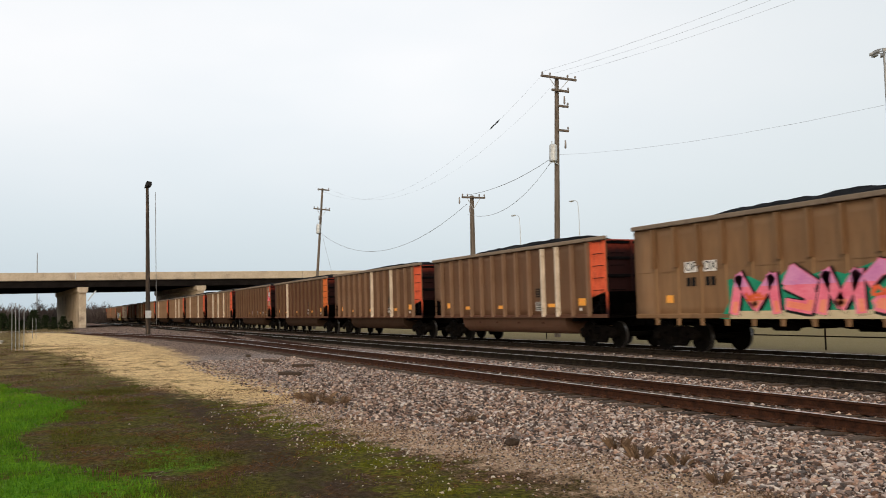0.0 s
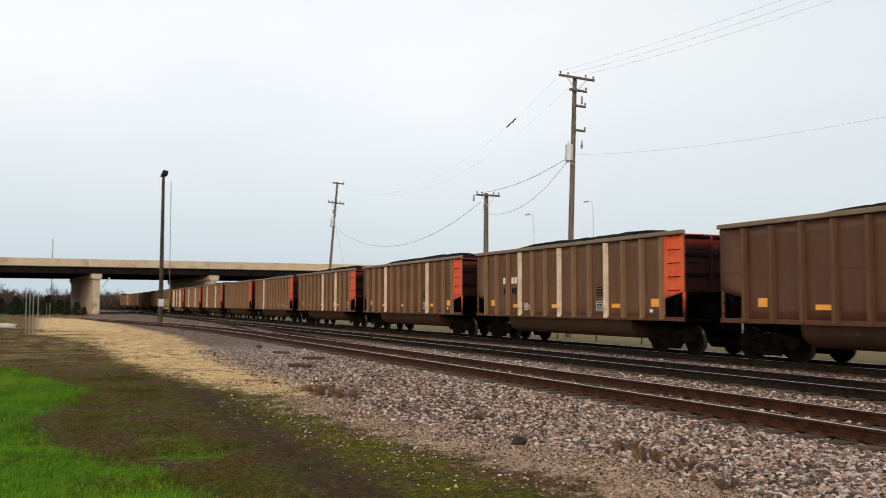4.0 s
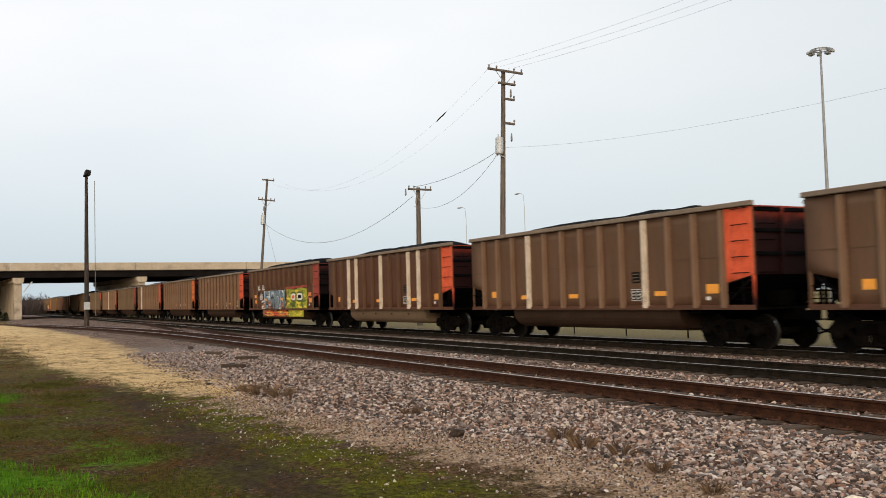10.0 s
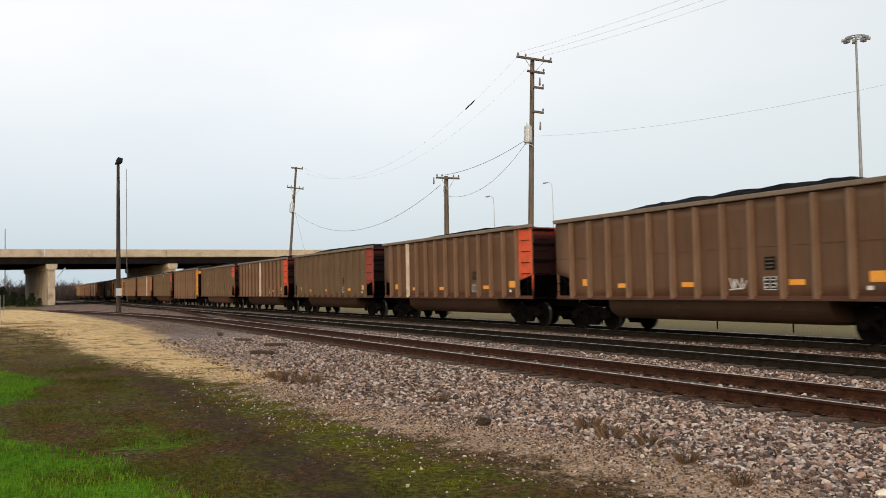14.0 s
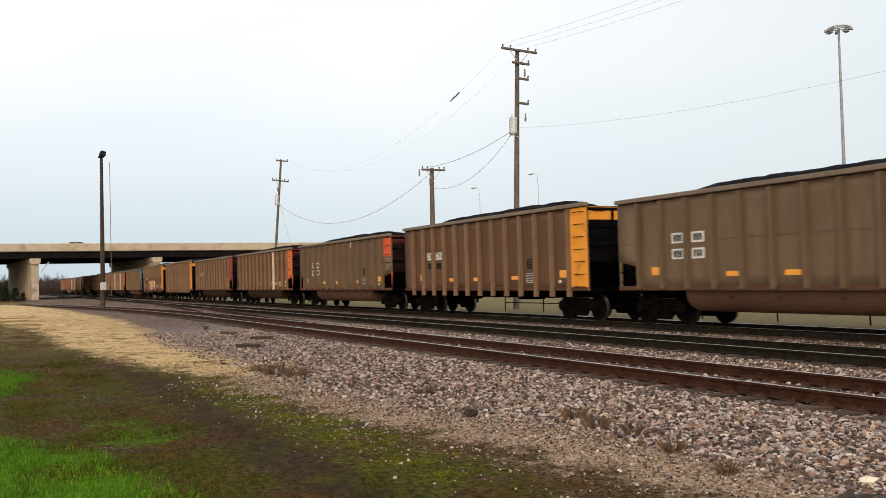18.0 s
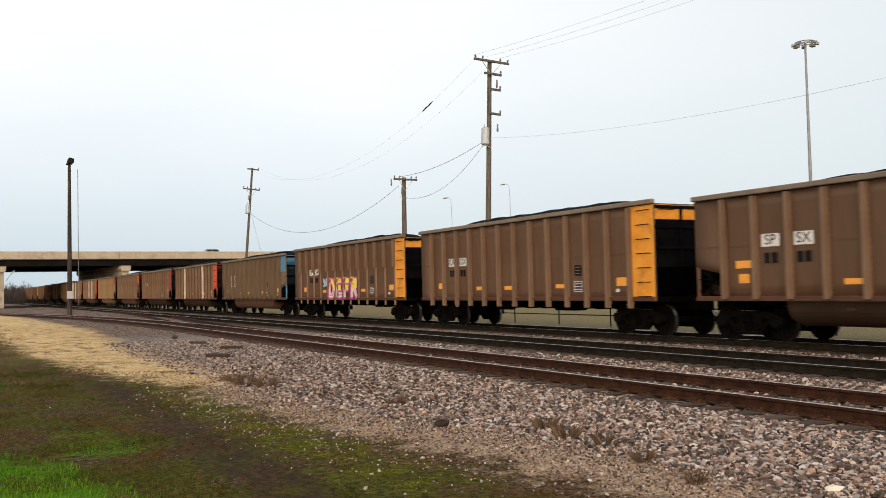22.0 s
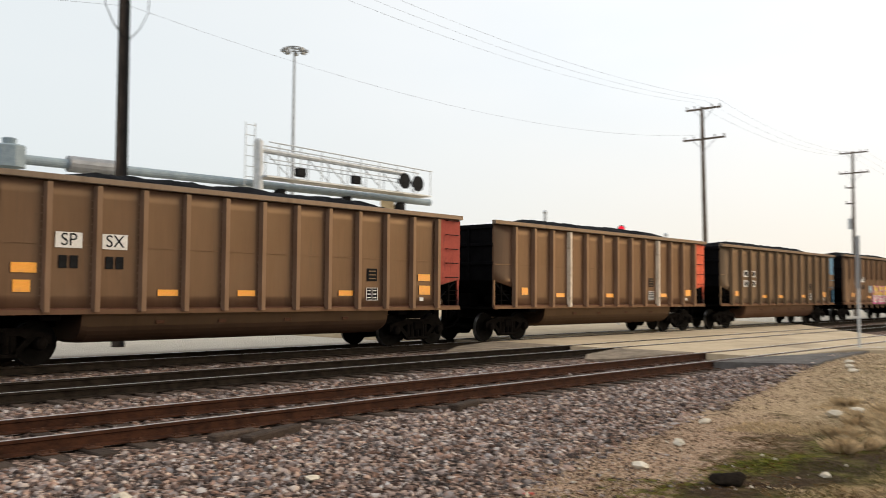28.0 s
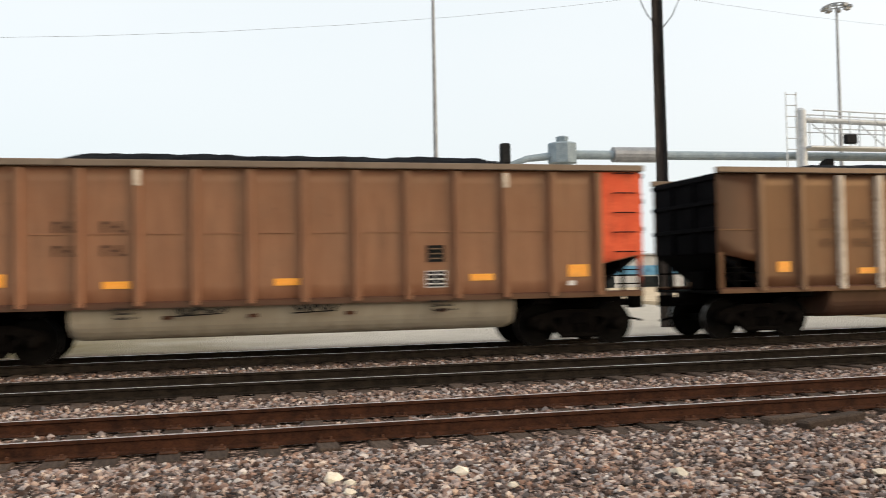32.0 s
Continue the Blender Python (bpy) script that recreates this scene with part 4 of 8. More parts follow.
utility_pole(pole_x["c"], PY, 14.3, [(1.6, 1.3, 0, False), (3.3, 1.3, 0, False), (5.1, 1.3, 0, False)], "distant timber utility pole with three crossarms", (-0.6, 0))
utility_pole(pole_x["d"], PY, 14.3, [(0.5, 1.3, 0, False), (2.4, 1.3, 0, False)], "distant timber utility pole", (0.5, 0))
utility_pole(232.0, PY, 14.3, [(0.5, 1.3, 0, False), (2.4, 1.3, 0, False), (4.4, 1.3, 0, False)], "distant timber utility pole", (0, 0))


def wire(a, b, sag, r=0.0045, name="overhead_wire", label="thin sagging overhead line wire"):
    bm = nb()
    a, b = Vector(a), Vector(b)
    pts = []
    for i in range(17):
        k = i / 16
        p = a.lerp(b, k)
        p.z -= 4 * sag * k * (1 - k)
        pts.append(p)
    tube(bm, pts, r, 5)
    ob = part(name, bm, WIRE, None)
    return tagged(ob, label, "wire", group="overhead wires", kind="structure")


runs = [("tall", "cond", 14.2, 1.4), ("cond", "a", 14.0, 1.0), ("a", "b", 14.0, 0.8), ("b", "c", 14.2, 0.9), ("c", "d", 14.0, 1.0)]
for a, b, z, sag in runs:
    for off in (-0.85, 0.0, 0.85):
        wire((pole_x[a] + 0.1, PY - 0.25 + off, z), (pole_x[b], PY - 0.25 + off, z), sag)
for off in (-0.6, 0.6):
    wire((pole_x["tall"] + 0.1, PY - 0.25 + off, 14.2), (pole_x["tilt"] + 0.6, PY - 0.25 + off, 13.8), 3.5, r=0.003)
wire((pole_x["tall"], PY - 0.3, 9.7), (pole_x["cond"], PY - 0.3, 10.4), 2.2, r=0.004, label="lower sagging cable between two poles")
wire((pole_x["cond"], PY - 0.3, 10.4), (pole_x["a"], PY - 0.3, 11.8), 1.3, r=0.004)
wire((pole_x["tall"] - 0.3, PY - 0.3, 9.6), (-52.4, PY - 0.3, 8.9), 0.35, r=0.014, label="dark service cable between two poles")
wire((pole_x["tall"] - 0.3, PY - 0.35, 9.4), (-52.2, PY - 0.35, 7.6), 1.1, r=0.011, label="dark service cable hanging slack between two poles")
wire((-52.4, PY - 0.3, 8.3), (pole_x["tilt"] + 0.4, PY - 0.3, 9.2), 2.4, r=0.014, label="dark service cable hanging in a deep sag")
wire((pole_x["tilt"] + 0.5, PY - 0.3, 9.3), (-76.0, PY - 2.0, 4.0), 0.1, r=0.01, label="slanting service cable off a pole")
for k in (0.128, 0.142):  # splice sleeves on the western span
    bm = nb()
    a = Vector((pole_x["tall"] + 0.1, PY - 0.85, 14.2)).lerp(Vector((pole_x["tilt"] + 0.6, PY - 0.85, 13.8)), k)
    a.z -= 4 * 3.5 * k * (1 - k)
    d = Vector((-0.35, 0, -0.11))
    tube(bm, [a - d, a - d * 0.5, a + d * 0.5, a + d], [0.012, 0.04, 0.04, 0.012], 6)
    tagged(part("wire_splice", bm, SIGBLACK, None), "dark splice sleeve on an overhead wire", "splice")


# ---- lamp masts ----
def flood_head(parent, n, ring, z):
    for i in range(n):
        a = 2 * math.pi * i / n
        bm = nb()
        prism(bm, [(-0.22, -0.09), (0.24, -0.16), (0.24, 0.04), (-0.15, 0.11)], "y", -0.2, 0.2)
        part("floodlight", bm, LAMPGREY, parent, "grey floodlight head", Matrix.Translation((ring * math.cos(a), ring * math.sin(a), z)) @ Matrix.Rotation(a, 4, "Z"))


def light_tower(x, y, h):
    t = tagged(empty("light_tower", Matrix.Translation((x, y, -0.25))), "tall grey steel light tower with a ring of floodlights", "light tower", group="light towers")
    bm = nb()
    tube(bm, [(0, 0, 0), (0, 0, h * 0.5), (0, 0, h)], [0.2, 0.15, 0.09], 14)
    part("mast", bm, LAMPGREY, t, smooth=False)
    bm = nb()
    tube(bm, [(0.85 * math.cos(a), 0.85 * math.sin(a), h - 0.2) for a in np.linspace(0, 2 * math.pi, 19)], 0.05, 6)
    for a in np.linspace(0, math.pi, 4)[:-1]:
        tube(bm, [(-0.85 * math.cos(a), -0.85 * math.sin(a), h - 0.2), (0.85 * math.cos(a), 0.85 * math.sin(a), h - 0.2)], 0.04, 6)
    part("ring", bm, LAMPGREY, t)
    flood_head(t, 8, 0.95, h - 0.35)
    return t


light_tower(-54.8, 68.8, 23.85)
light_tower(48.8, 62.4, 23.5)
light_tower(14.4, 60.3, 26.0)


def lamp_mast(x, y, h, label, side):
    t = tagged(empty("lamp_mast", Matrix.Translation((x, y, gz(x, y) - 0.1))), label, "lamp mast", group="lamp masts")
    bm = nb()
    tube(bm, [(0, 0, 0), (0, 0, 0.5 * h), (0, 0, h)], [0.22, 0.18, 0.13], 12)
    part("mast", bm, DARKPOLE if side else POLE, t)
    bm = nb()
    box(bm, -0.7, 0.7, -0.05, 0.05, h - 0.15, h - 0.05, 0.01)
    part("bar", bm, SIGBLACK, t)
    for s in (-0.5, 0.0, 0.5):
        bm = nb()
        prism(bm, [(-0.28, -0.3), (0.26, -0.22), (0.3, 0.15), (-0.12, 0.25)], "x", s - 0.2, s + 0.2)
        part("floodlight", bm, SIGBLACK, t, "dark floodlight head", Matrix.Translation((0, 0.05, h + 0.12)))
    if side:
        bm = nb()
        tube(bm, [(0.1, 0.75, 1.0), (0.1, 0.7, h - 0.6)], 0.03, 6)
        part("cable", bm, WIRE, t, "thin cable hanging beside the mast")
        bm = nb()
        box(bm, 0.1, 0.45, -0.25, 0.25, 1.6, 2.3, 0.03)
        part("switch_box", bm, GALV, t, "grey switch box")
    return t


lamp_mast(-87.0, 9.35, 14.0, "dark timber floodlight mast beside the track", True)
lamp_mast(-104.0, -7.2, 16.0, "grey floodlight mast beside the parking lot", False)
for (x, y, h) in ((-79.4, 52.1, 12.6), (-82.7, 46.8, 11.3)):
    t = tagged(empty("street_lamp", Matrix.Translation((x, y, -0.3))), "thin pale street lamp with a curved arm", "street lamp", group="street lamps")
    bm = nb()
    tube(bm, [(0, 0, 0), (0, 0, h * 0.9), (-0.15, 0, h), (-0.6, 0, h + 0.25), (-1.1, 0, h + 0.3)], [0.05, 0.035, 0.03, 0.028, 0.02], 8)
    part("column", bm, GALV, t)
    bm = nb()
    box(bm, -1.7, -1.0, -0.14, 0.14, h + 0.2, h + 0.34, 0.05)
    part("lamp_head", bm, GALV, t)


# ---- signals over and beside the crossing ----
gantry = tagged(empty("signal_cantilever", Matrix.Translation((0, 0, -0.16))), "white steel walkway cantilever with crossing lights over the road", "signal gantry")
GY = 30.0
bm = nb()
tube(bm, [(21.7, GY, -0.3), (21.7, GY, 7.85)], 0.2, 12)
tube(bm, [(21.7, GY, 7.85), (21.7, GY, 7.95)], [0.2, 0.1], 12)
part("mast", bm, GALV, gantry)
for dy in (-0.45, 0.45):
    bm = nb()
    tube(bm, [(21.9, GY + dy, 7.8), (31.65, GY + dy, 7.6)], 0.028, 6)
    part("handrail", bm, GALV, gantry)
    bm = nb()
    tube(bm, [(21.9, GY + dy, 7.1), (31.0, GY + dy, 7.0)], 0.022, 6)
    part("mid_rail", bm, GALV, gantry)
    for i in range(9):
        x = 22.4 + i * 1.14
        bm = nb()
        tube(bm, [(x, GY + dy, 6.45), (x, GY + dy, 7.78 - 0.02 * i)], 0.024, 6)
        part("post", bm, GALV, gantry)
    for i in range(4):
        x = 22.5 + i * 2.2
        bm = nb()
        tube(bm, [(x, GY + dy, 7.45), (x + 1.3, GY + dy, 6.48)], 0.022, 6)
        part("diagonal", bm, GALV, gantry)
bm = nb()
tube(bm, [(21.7, GY, 7.5), (30.2, GY, 7.38)], 0.11, 10)
part("boom", bm, GALV, gantry)
bm = nb()
box(bm, 21.8, 31.6, GY - 0.45, GY + 0.45, 6.36, 6.44, 0.01)
part("walkway", bm, GALV, gantry)
for i in range(2):
    bm = nb()
    tube(bm, [(20.85 + i * 0.45, GY - 0.3, 0.0), (20.85 + i * 0.45, GY - 0.3, 8.5)], 0.025, 6)
    part("ladder_rail", bm, GALV, gantry)
for z in np.arange(4.2, 8.5, 0.42):
    bm = nb()
    tube(bm, [(20.85, GY - 0.3, z), (21.3, GY - 0.3, z)], 0.018, 5)
    part("rung", bm, GALV, gantry)
for x, z in ((29.62, 6.95), (30.5, 6.9)):
    bm = nb()
    tube(bm, [(x, GY - 0.62, z), (x, GY - 0.58, z)], [0.37, 0.37], 20)
    d = part("signal_disc", bm, SIGBLACK, gantry, "round black signal background")
    bm = nb()
    tube(bm, [(x, GY - 0.56, z), (x, GY - 0.3, z)], [0.14, 0.16], 14)
    part("lamp_housing", bm, SIGBLACK, d)
for x in (23.4, 26.5):
    bm = nb()
    box(bm, x - 0.25, x + 0.25, GY - 0.75, GY - 0.5, 6.5, 6.86, 0.04)
    part("lamp_box", bm, SIGBLACK, gantry, "small black lamp box")

arm = tagged(empty("traffic_signal"), "blue-grey tubular traffic signal arm carrying black signal heads", "traffic signal")
AY = 30.9
bm = nb()
tube(bm, [(9.6, AY, 5.35), (10.8, AY, 5.8), (12.2, AY, 5.97), (32.9, AY, 6.12)], [0.1, 0.12, 0.17, 0.17], 14)
part("arm_tube", bm, GREYBLUE, arm)
bm = nb()
tube(bm, [(12.2, AY, -0.3), (12.2, AY, 5.6), (12.2, AY, 5.65), (12.2, AY, 6.35), (12.2, AY, 6.4), (12.2, AY, 6.42), (12.2, AY, 6.62), (12.2, AY, 6.66)], [0.22, 0.2, 0.56, 0.56, 0.5, 0.22, 0.25, 0.15], 8)
part("column_head", bm, GREYBLUE, arm, "blue-grey column with a drum head")
bm = nb()
tube(bm, [(14.2, AY, 6.0), (14.22, AY, 6.0), (16.3, AY, 6.02), (16.32, AY, 6.02)], [0.17, 0.29, 0.29, 0.17], 14)
part("sleeve", bm, LAMPGREY, arm, "pale flanged sleeve")
for x in (23.5, 27.3, 30.8):
    bm = nb()
    box(bm, x - 0.2, x + 0.2, AY - 0.2, AY + 0.15, 4.95, 5.95, 0.04)
    h = part("signal_head", bm, SIGBLACK, arm, "black traffic signal head")
    for z in (5.15, 5.45, 5.75):
        bm = nb()
        tube(bm, [(x, AY + 0.14, z), (x, AY + 0.34, z)], 0.13, 10, False)
        part("visor", bm, SIGBLACK, h)
bm = nb()
box(bm, 29.4, 30.3, AY - 0.1, AY - 0.07, 5.2, 5.95, 0.02)
part("sign_board", bm, AMBER_BOARD, arm, "tan back of a sign board")
bm = nb()
box(bm, 9.8, 10.15, AY - 0.15, AY + 0.15, 5.6, 6.35, 0.04)
tube(bm, [(9.97, AY, 5.3), (9.97, AY, 5.62)], 0.04, 6)
part("signal_head", bm, SIGBLACK, arm, "black traffic signal head")


def red_flasher(parent, x, y, z, turn, lit=True):
    """A crossing light: black disc, hood and lens; turn is the way it faces, in degrees."""
    m = Matrix.Translation((x, y, z)) @ Matrix.Rotation(radians(turn), 4, "Z")
    bm = nb()
    tube(bm, [(0.0, 0, 0), (0.02, 0, 0)], [0.18, 0.18], 18)
    tube(bm, [(-0.14, 0, 0), (0.0, 0, 0)], [0.1, 0.17], 12)
    d = part("flasher", bm, SIGBLACK, parent, "black crossing light with a hood", m)
    bm = nb()
    prism(bm, [(0.155 * math.cos(a), 0.155 * math.sin(a)) for a in np.linspace(-0.4, math.pi + 0.4, 14)] + [(0.14 * math.cos(a), 0.14 * math.sin(a)) for a in np.linspace(math.pi + 0.4, -0.4, 14)], "x", 0.02, 0.42)
    part("hood", bm, SIGBLACK, d)
    bm = nb()
    tube(bm, [(0.021, 0, 0), (0.05, 0, 0)], [0.14, 0.12], 16)
    part("lens", bm, RED_ON if lit else LENS_OFF, d, "lit red lens" if lit else "unlit lens")


def crossing_mast(x, y, z0, h, label, buck=True, wide=0.5, zf=3.0, arm_to=None):
    t = tagged(empty("crossing_signal", Matrix.Translation((x, y, z0))), label, "crossing signal", group="crossing signals")
    bm = nb()
    tube(bm, [(0, 0, 0), (0, 0, h)], [0.075, 0.06], 10)
    part("mast", bm, GALV, t)
    bm = nb()
    tube(bm, [(0, 0, h - 0.12), (0, 0, h + 0.1)], [0.09, 0.085], 10)
    part("cap", bm, LAMPGREY, t, "dark grey cap on the mast")
    bm = nb()
    prism(bm, [(-0.2, 0.06), (0.2, 0.06), (0.09, 0.46), (-0.09, 0.46)], "y", -0.14, 0.14)
    part("base", bm, GALV, t)
    bm = nb()
    box(bm, -0.32, 0.32, -0.34, 0.34, -0.04, 0.06, 0.015)
    part("footing", bm, SIGBLACK, t, "dark footing plate with bolts")
    for a in (-1, 1):
        for b in (-1, 1):
            bm = nb()
            tube(bm, [(a * 0.24, b * 0.24, 0.06), (a * 0.24, b * 0.24, 0.13)], 0.03, 6)
            part("bolt", bm, GALV, t)
    bm = nb()
    tube(bm, [(0.0, -wide - 0.1, zf + 0.2), (0.0, -0.12, zf + 0.26), (0.0, 0.12, zf + 0.26), (0.0, wide + 0.1, zf + 0.2)], 0.035, 8)
    tube(bm, [(0, 0, zf + 0.18), (0, 0, zf + 0.34)], 0.1, 10)
    part("light_bar", bm, LAMPGREY, t)
    for s in (-1, 1) if buck else (1,):
        red_flasher(t, -0.08, s * wide, zf, 116 * s)
    if buck:
        for s in (-1, 1):
            bm = nb()
            box(bm, -0.008, 0.008, -0.5, 0.5, -0.05, 0.05, 0.004)
            part("crossbuck_board", bm, LINEPAINT, t, "white crossbuck board seen from behind", Matrix.Translation((0.1 + 0.03 * s, -0.36, h - 0.62)) @ Matrix.Rotation(radians(64), 4, "Z") @ Matrix.Rotation(radians(50 * s), 4, "X"))
        bm = nb()
        tube(bm, [(0, 0.12, h - 0.45), (0.08, -0.36, h - 0.45)], 0.025, 6)
        tube(bm, [(0, 0, h - 0.6), (0.08, -0.36, h - 0.6)], 0.02, 6)
        part("bracket", bm, SIGBLACK, t)
    else:
        for z, a in ((h - 0.42, 0.22), (h - 0.66, 0.36)):
            bm = nb()
            tube(bm, [(0, -a, z), (0, a * 0.9, z + 0.06)], 0.028, 6)
            part("cross_bar", bm, LAMPGREY, t)
    bm = nb()
    box(bm, -0.24, 0.24, -0.34, 0.34, 1.0, 1.62, 0.06)
    c = part("control_box", bm, LAMPGREY, t, "grey gate mechanism box")
    bm = nb()
    box(bm, -0.27, -0.24, -0.26, 0.26, 1.06, 1.56, 0.02)
    part("cover", bm, GREYBLUE, c, "blue-grey cover of the gate mechanism")
    bm = nb()
    box(bm, -0.285, -0.27, -0.1, 0.1, 1.26, 1.4, 0.01)
    part("hatch", bm, SIGBLACK, c, "dark inspection hatch")
    for s in (-1, 1):
        bm = nb()
        tube(bm, [(-0.2, s * 0.42, 0.98), (-0.2, s * 0.42, 1.5), (0.2, s * 0.42, 1.5)], 0.03, 6)
        part("side_arm", bm, GALV, t)
    bm = nb()
    box(bm, -0.28, 0.28, -0.5, 0.4, 0.93, 0.98, 0.01)
    part("shelf", bm, GALV, t)
    if arm_to:
        bm = nb()
        box(bm, -arm_to, -0.3, -0.03, 0.03, 1.2, 1.3, 0.01)
        part("gate_arm", bm, LINEPAINT, t, "lowered striped gate arm")
        for i in range(5):
            bm = nb()
            box(bm, -arm_to + 0.4 + i * 1.2, -arm_to + 0.9 + i * 1.2, -0.035, 0.035, 1.196, 1.304)
            part("red_band", bm, REDPAINT, t, "red band on the gate arm")
        for i in range(3):
            bm = nb()
            tube(bm, [(-arm_to + 0.2 + i * arm_to * 0.33, 0, 1.3), (-arm_to + 0.2 + i * arm_to * 0.33, 0, 1.42)], [0.075, 0.065], 10)
            part("gate_lamp", bm, RED_ON, t, "lit red gate lamp")
        bm = nb()
        box(bm, 0.28, 1.1, -0.15, 0.15, 1.0, 1.25, 0.04)
        part("counterweight", bm, GALV, t)
    return t


crossing_mast(31.5, 5.55, 0.42, 4.88, "grey railway crossing signal mast with lit red lights", True, 0.5, 2.74)
crossing_mast(45.6, 5.95, 0.42, 5.15, "grey crossing gate mast with a lit red light and lowered arm", False, 0.42, 2.76, 6.9)

ts = tagged(empty("traffic_signal_mast", Matrix.Translation((32.9, 2.95, 0.42)) @ Matrix.Scale(0.925, 4)), "stout grey signal mast with cage, lights and signal heads", "traffic signal")
bm = nb()
tube(bm, [(0, 0, 0.1), (0, 0, 5.0)], [0.155, 0.13], 14)
tube(bm, [(0, -0.06, 4.95), (0, -0.06, 6.62)], [0.085, 0.075], 10)
tube(bm, [(0, -0.06, 6.62), (0, -0.06, 6.72)], [0.09, 0.09], 10)
part("mast", bm, GALV, ts)
bm = nb()
prism(bm, [(-0.27, 0), (0.27, 0), (0.24, 0.14), (0.16, 0.56), (-0.16, 0.56), (-0.24, 0.14)], "y", -0.21, 0.21)
part("base", bm, GALV, ts)
for z in (1.25, 2.62, 3.9):
    bm = nb()
    tube(bm, [(0, 0, z), (0, 0, z + 0.09)], 0.175, 12)
    part("clamp", bm, SIGBLACK if z < 2 else GALV, ts, "steel clamp round the mast")
bm = nb()
box(bm, -0.17, -0.13, -0.06, 0.06, 2.95, 3.5, 0.01)
part("hatch", bm, SIGBLACK, ts, "dark slot in the mast")
CX, CY = 0.0, 0.13
for z in np.arange(5.0, 5.86, 0.08):
    bm = nb()
    r = 0.36 if 5.05 < z < 5.8 else 0.41
    tube(bm, [(CX - r, CY - r, z), (CX + r, CY - r, z), (CX + r, CY + r, z), (CX - r, CY + r, z), (CX - r, CY - r, z)], 0.026, 5)
    part("cage_ring", bm, LAMPGREY, ts, "grey cage ring")
for a in (-1, 0, 1):
    for b in (-1, 1):
        bm = nb()
        tube(bm, [(CX + b * 0.36, CY + a * 0.36, 4.98), (CX + b * 0.36, CY + a * 0.36, 6.05)], 0.022, 5)
        part("cage_bar", bm, LAMPGREY, ts, "grey upright of the cage")
bm = nb()
box(bm, CX - 0.4, CX + 0.4, CY - 0.4, CY + 0.4, 4.95, 4.99, 0.005)
part("cage_floor", bm, LAMPGREY, ts, "grey grating of the cage")
bm = nb()
tube(bm, [(-0.05, 0.0, 6.0), (-0.05, 0.62, 6.0), (-0.05, 0.62, 6.78), (-0.05, -0.04, 6.72)], 0.022, 6)
tube(bm, [(0, -0.4, 6.42), (0, 0.55, 6.42)], 0.04, 8)
part("light_bar", bm, LAMPGREY, ts)
red_flasher(ts, -0.1, 0.42, 6.2, 100)
red_flasher(ts, -0.1, -0.26, 6.2, 248)


def signal_head(parent, x, y, z, n, turn, cell=0.34):
    m = Matrix.Translation((x, y, z)) @ Matrix.Rotation(radians(turn), 4, "Z")
    bm = nb()
    box(bm, -0.1, 0.08, -0.15, 0.15, 0, cell * n, 0.03)
    h = part("signal_head", bm, SIGBLACK, parent, "black traffic signal head", m)
    for i in range(n):
        bm = nb()
        z = cell * (i + 0.5)
        prism(bm, [(0.135 * math.cos(a), z + 0.135 * math.sin(a)) for a in np.linspace(-0.5, math.pi + 0.5, 12)] + [(0.12 * math.cos(a), z + 0.12 * math.sin(a)) for a in np.linspace(math.pi + 0.5, -0.5, 12)], "x", 0.08, 0.34)
        part("visor", bm, SIGBLACK, h)
        bm = nb()
        tube(bm, [(0.08, 0, z), (0.1, 0, z)], [0.11, 0.09], 12)
        part("lens", bm, LENS_OFF, h, "unlit lens")


signal_head(ts, 0.0, -0.5, 4.66, 4, -78, 0.305)
signal_head(ts, 0.0, -0.46, 1.38, 3, -78, 0.36)
bm = nb()
for z in (1.5, 2.4, 4.75, 5.8):
    tube(bm, [(0, 0, z), (0, -0.5, z)], 0.03, 6)
tube(bm, [(0.0, -0.33, 4.7), (0.0, -0.33, 5.85)], 0.03, 6)
part("bracket", bm, SIGBLACK, ts)
ts2 = tagged(empty("traffic_signal_post", Matrix.Translation((38.9, -0.5, 0.42))), "short grey signal post with a black head", "traffic signal")
bm = nb()
tube(bm, [(0, 0, 0), (0, 0, 3.3)], [0.09, 0.08], 10)
prism(bm, [(-0.25, 0), (0.25, 0), (0.14, 0.45), (-0.14, 0.45)], "y", -0.25, 0.25)
part("post", bm, GREYBLUE, ts2)
signal_head(ts2, 0.0, -0.35, 2.1, 3, -80)

sg = tagged(empty("road_sign", Matrix.Translation((26.16, 8.15, 0.02))), "tall narrow grey sign on a thin steel post", "road sign")
bm = nb()
box(bm, -0.03, 0.03, -0.03, 0.03, 0, 3.2, 0.008)
part("post", bm, GALV, sg)
bm = nb()
box(bm, -0.03, 0.0, -0.45, 0.45, 1.75, 3.2, 0.006)
part("sign_panel", bm, LAMPGREY, sg, "bare metal sign panel", Matrix.Rotation(radians(-67), 4, "Z"))

shed = tagged(empty("equipment_cabin", Matrix.Translation((49.6, 0.77, 0.42))), "pale grey metal signal equipment cabin with a shallow roof", "cabin")
bm = nb()
box(bm, -1.1, 1.1, -1.04, 1.04, 0.05, 2.2, 0.02)
part("wall", bm, SHEDMAT, shed)
bm = nb()
prism(bm, [(-1.12, 2.2), (1.12, 2.2), (1.12, 2.26), (0.0, 2.44), (-1.12, 2.26)], "x", -1.2, 1.2)
part("roof", bm, SHEDMAT, shed)
bm = nb()
box(bm, -1.13, -1.1, -0.75, 0.2, 0.15, 2.05, 0.01)
dr = part("door", bm, SHEDMAT, shed, "pale grey metal door")
bm = nb()
box(bm, -1.17, -1.13, -0.68, -0.6, 1.0, 1.12, 0.01)
part("handle", bm, SIGBLACK, dr)
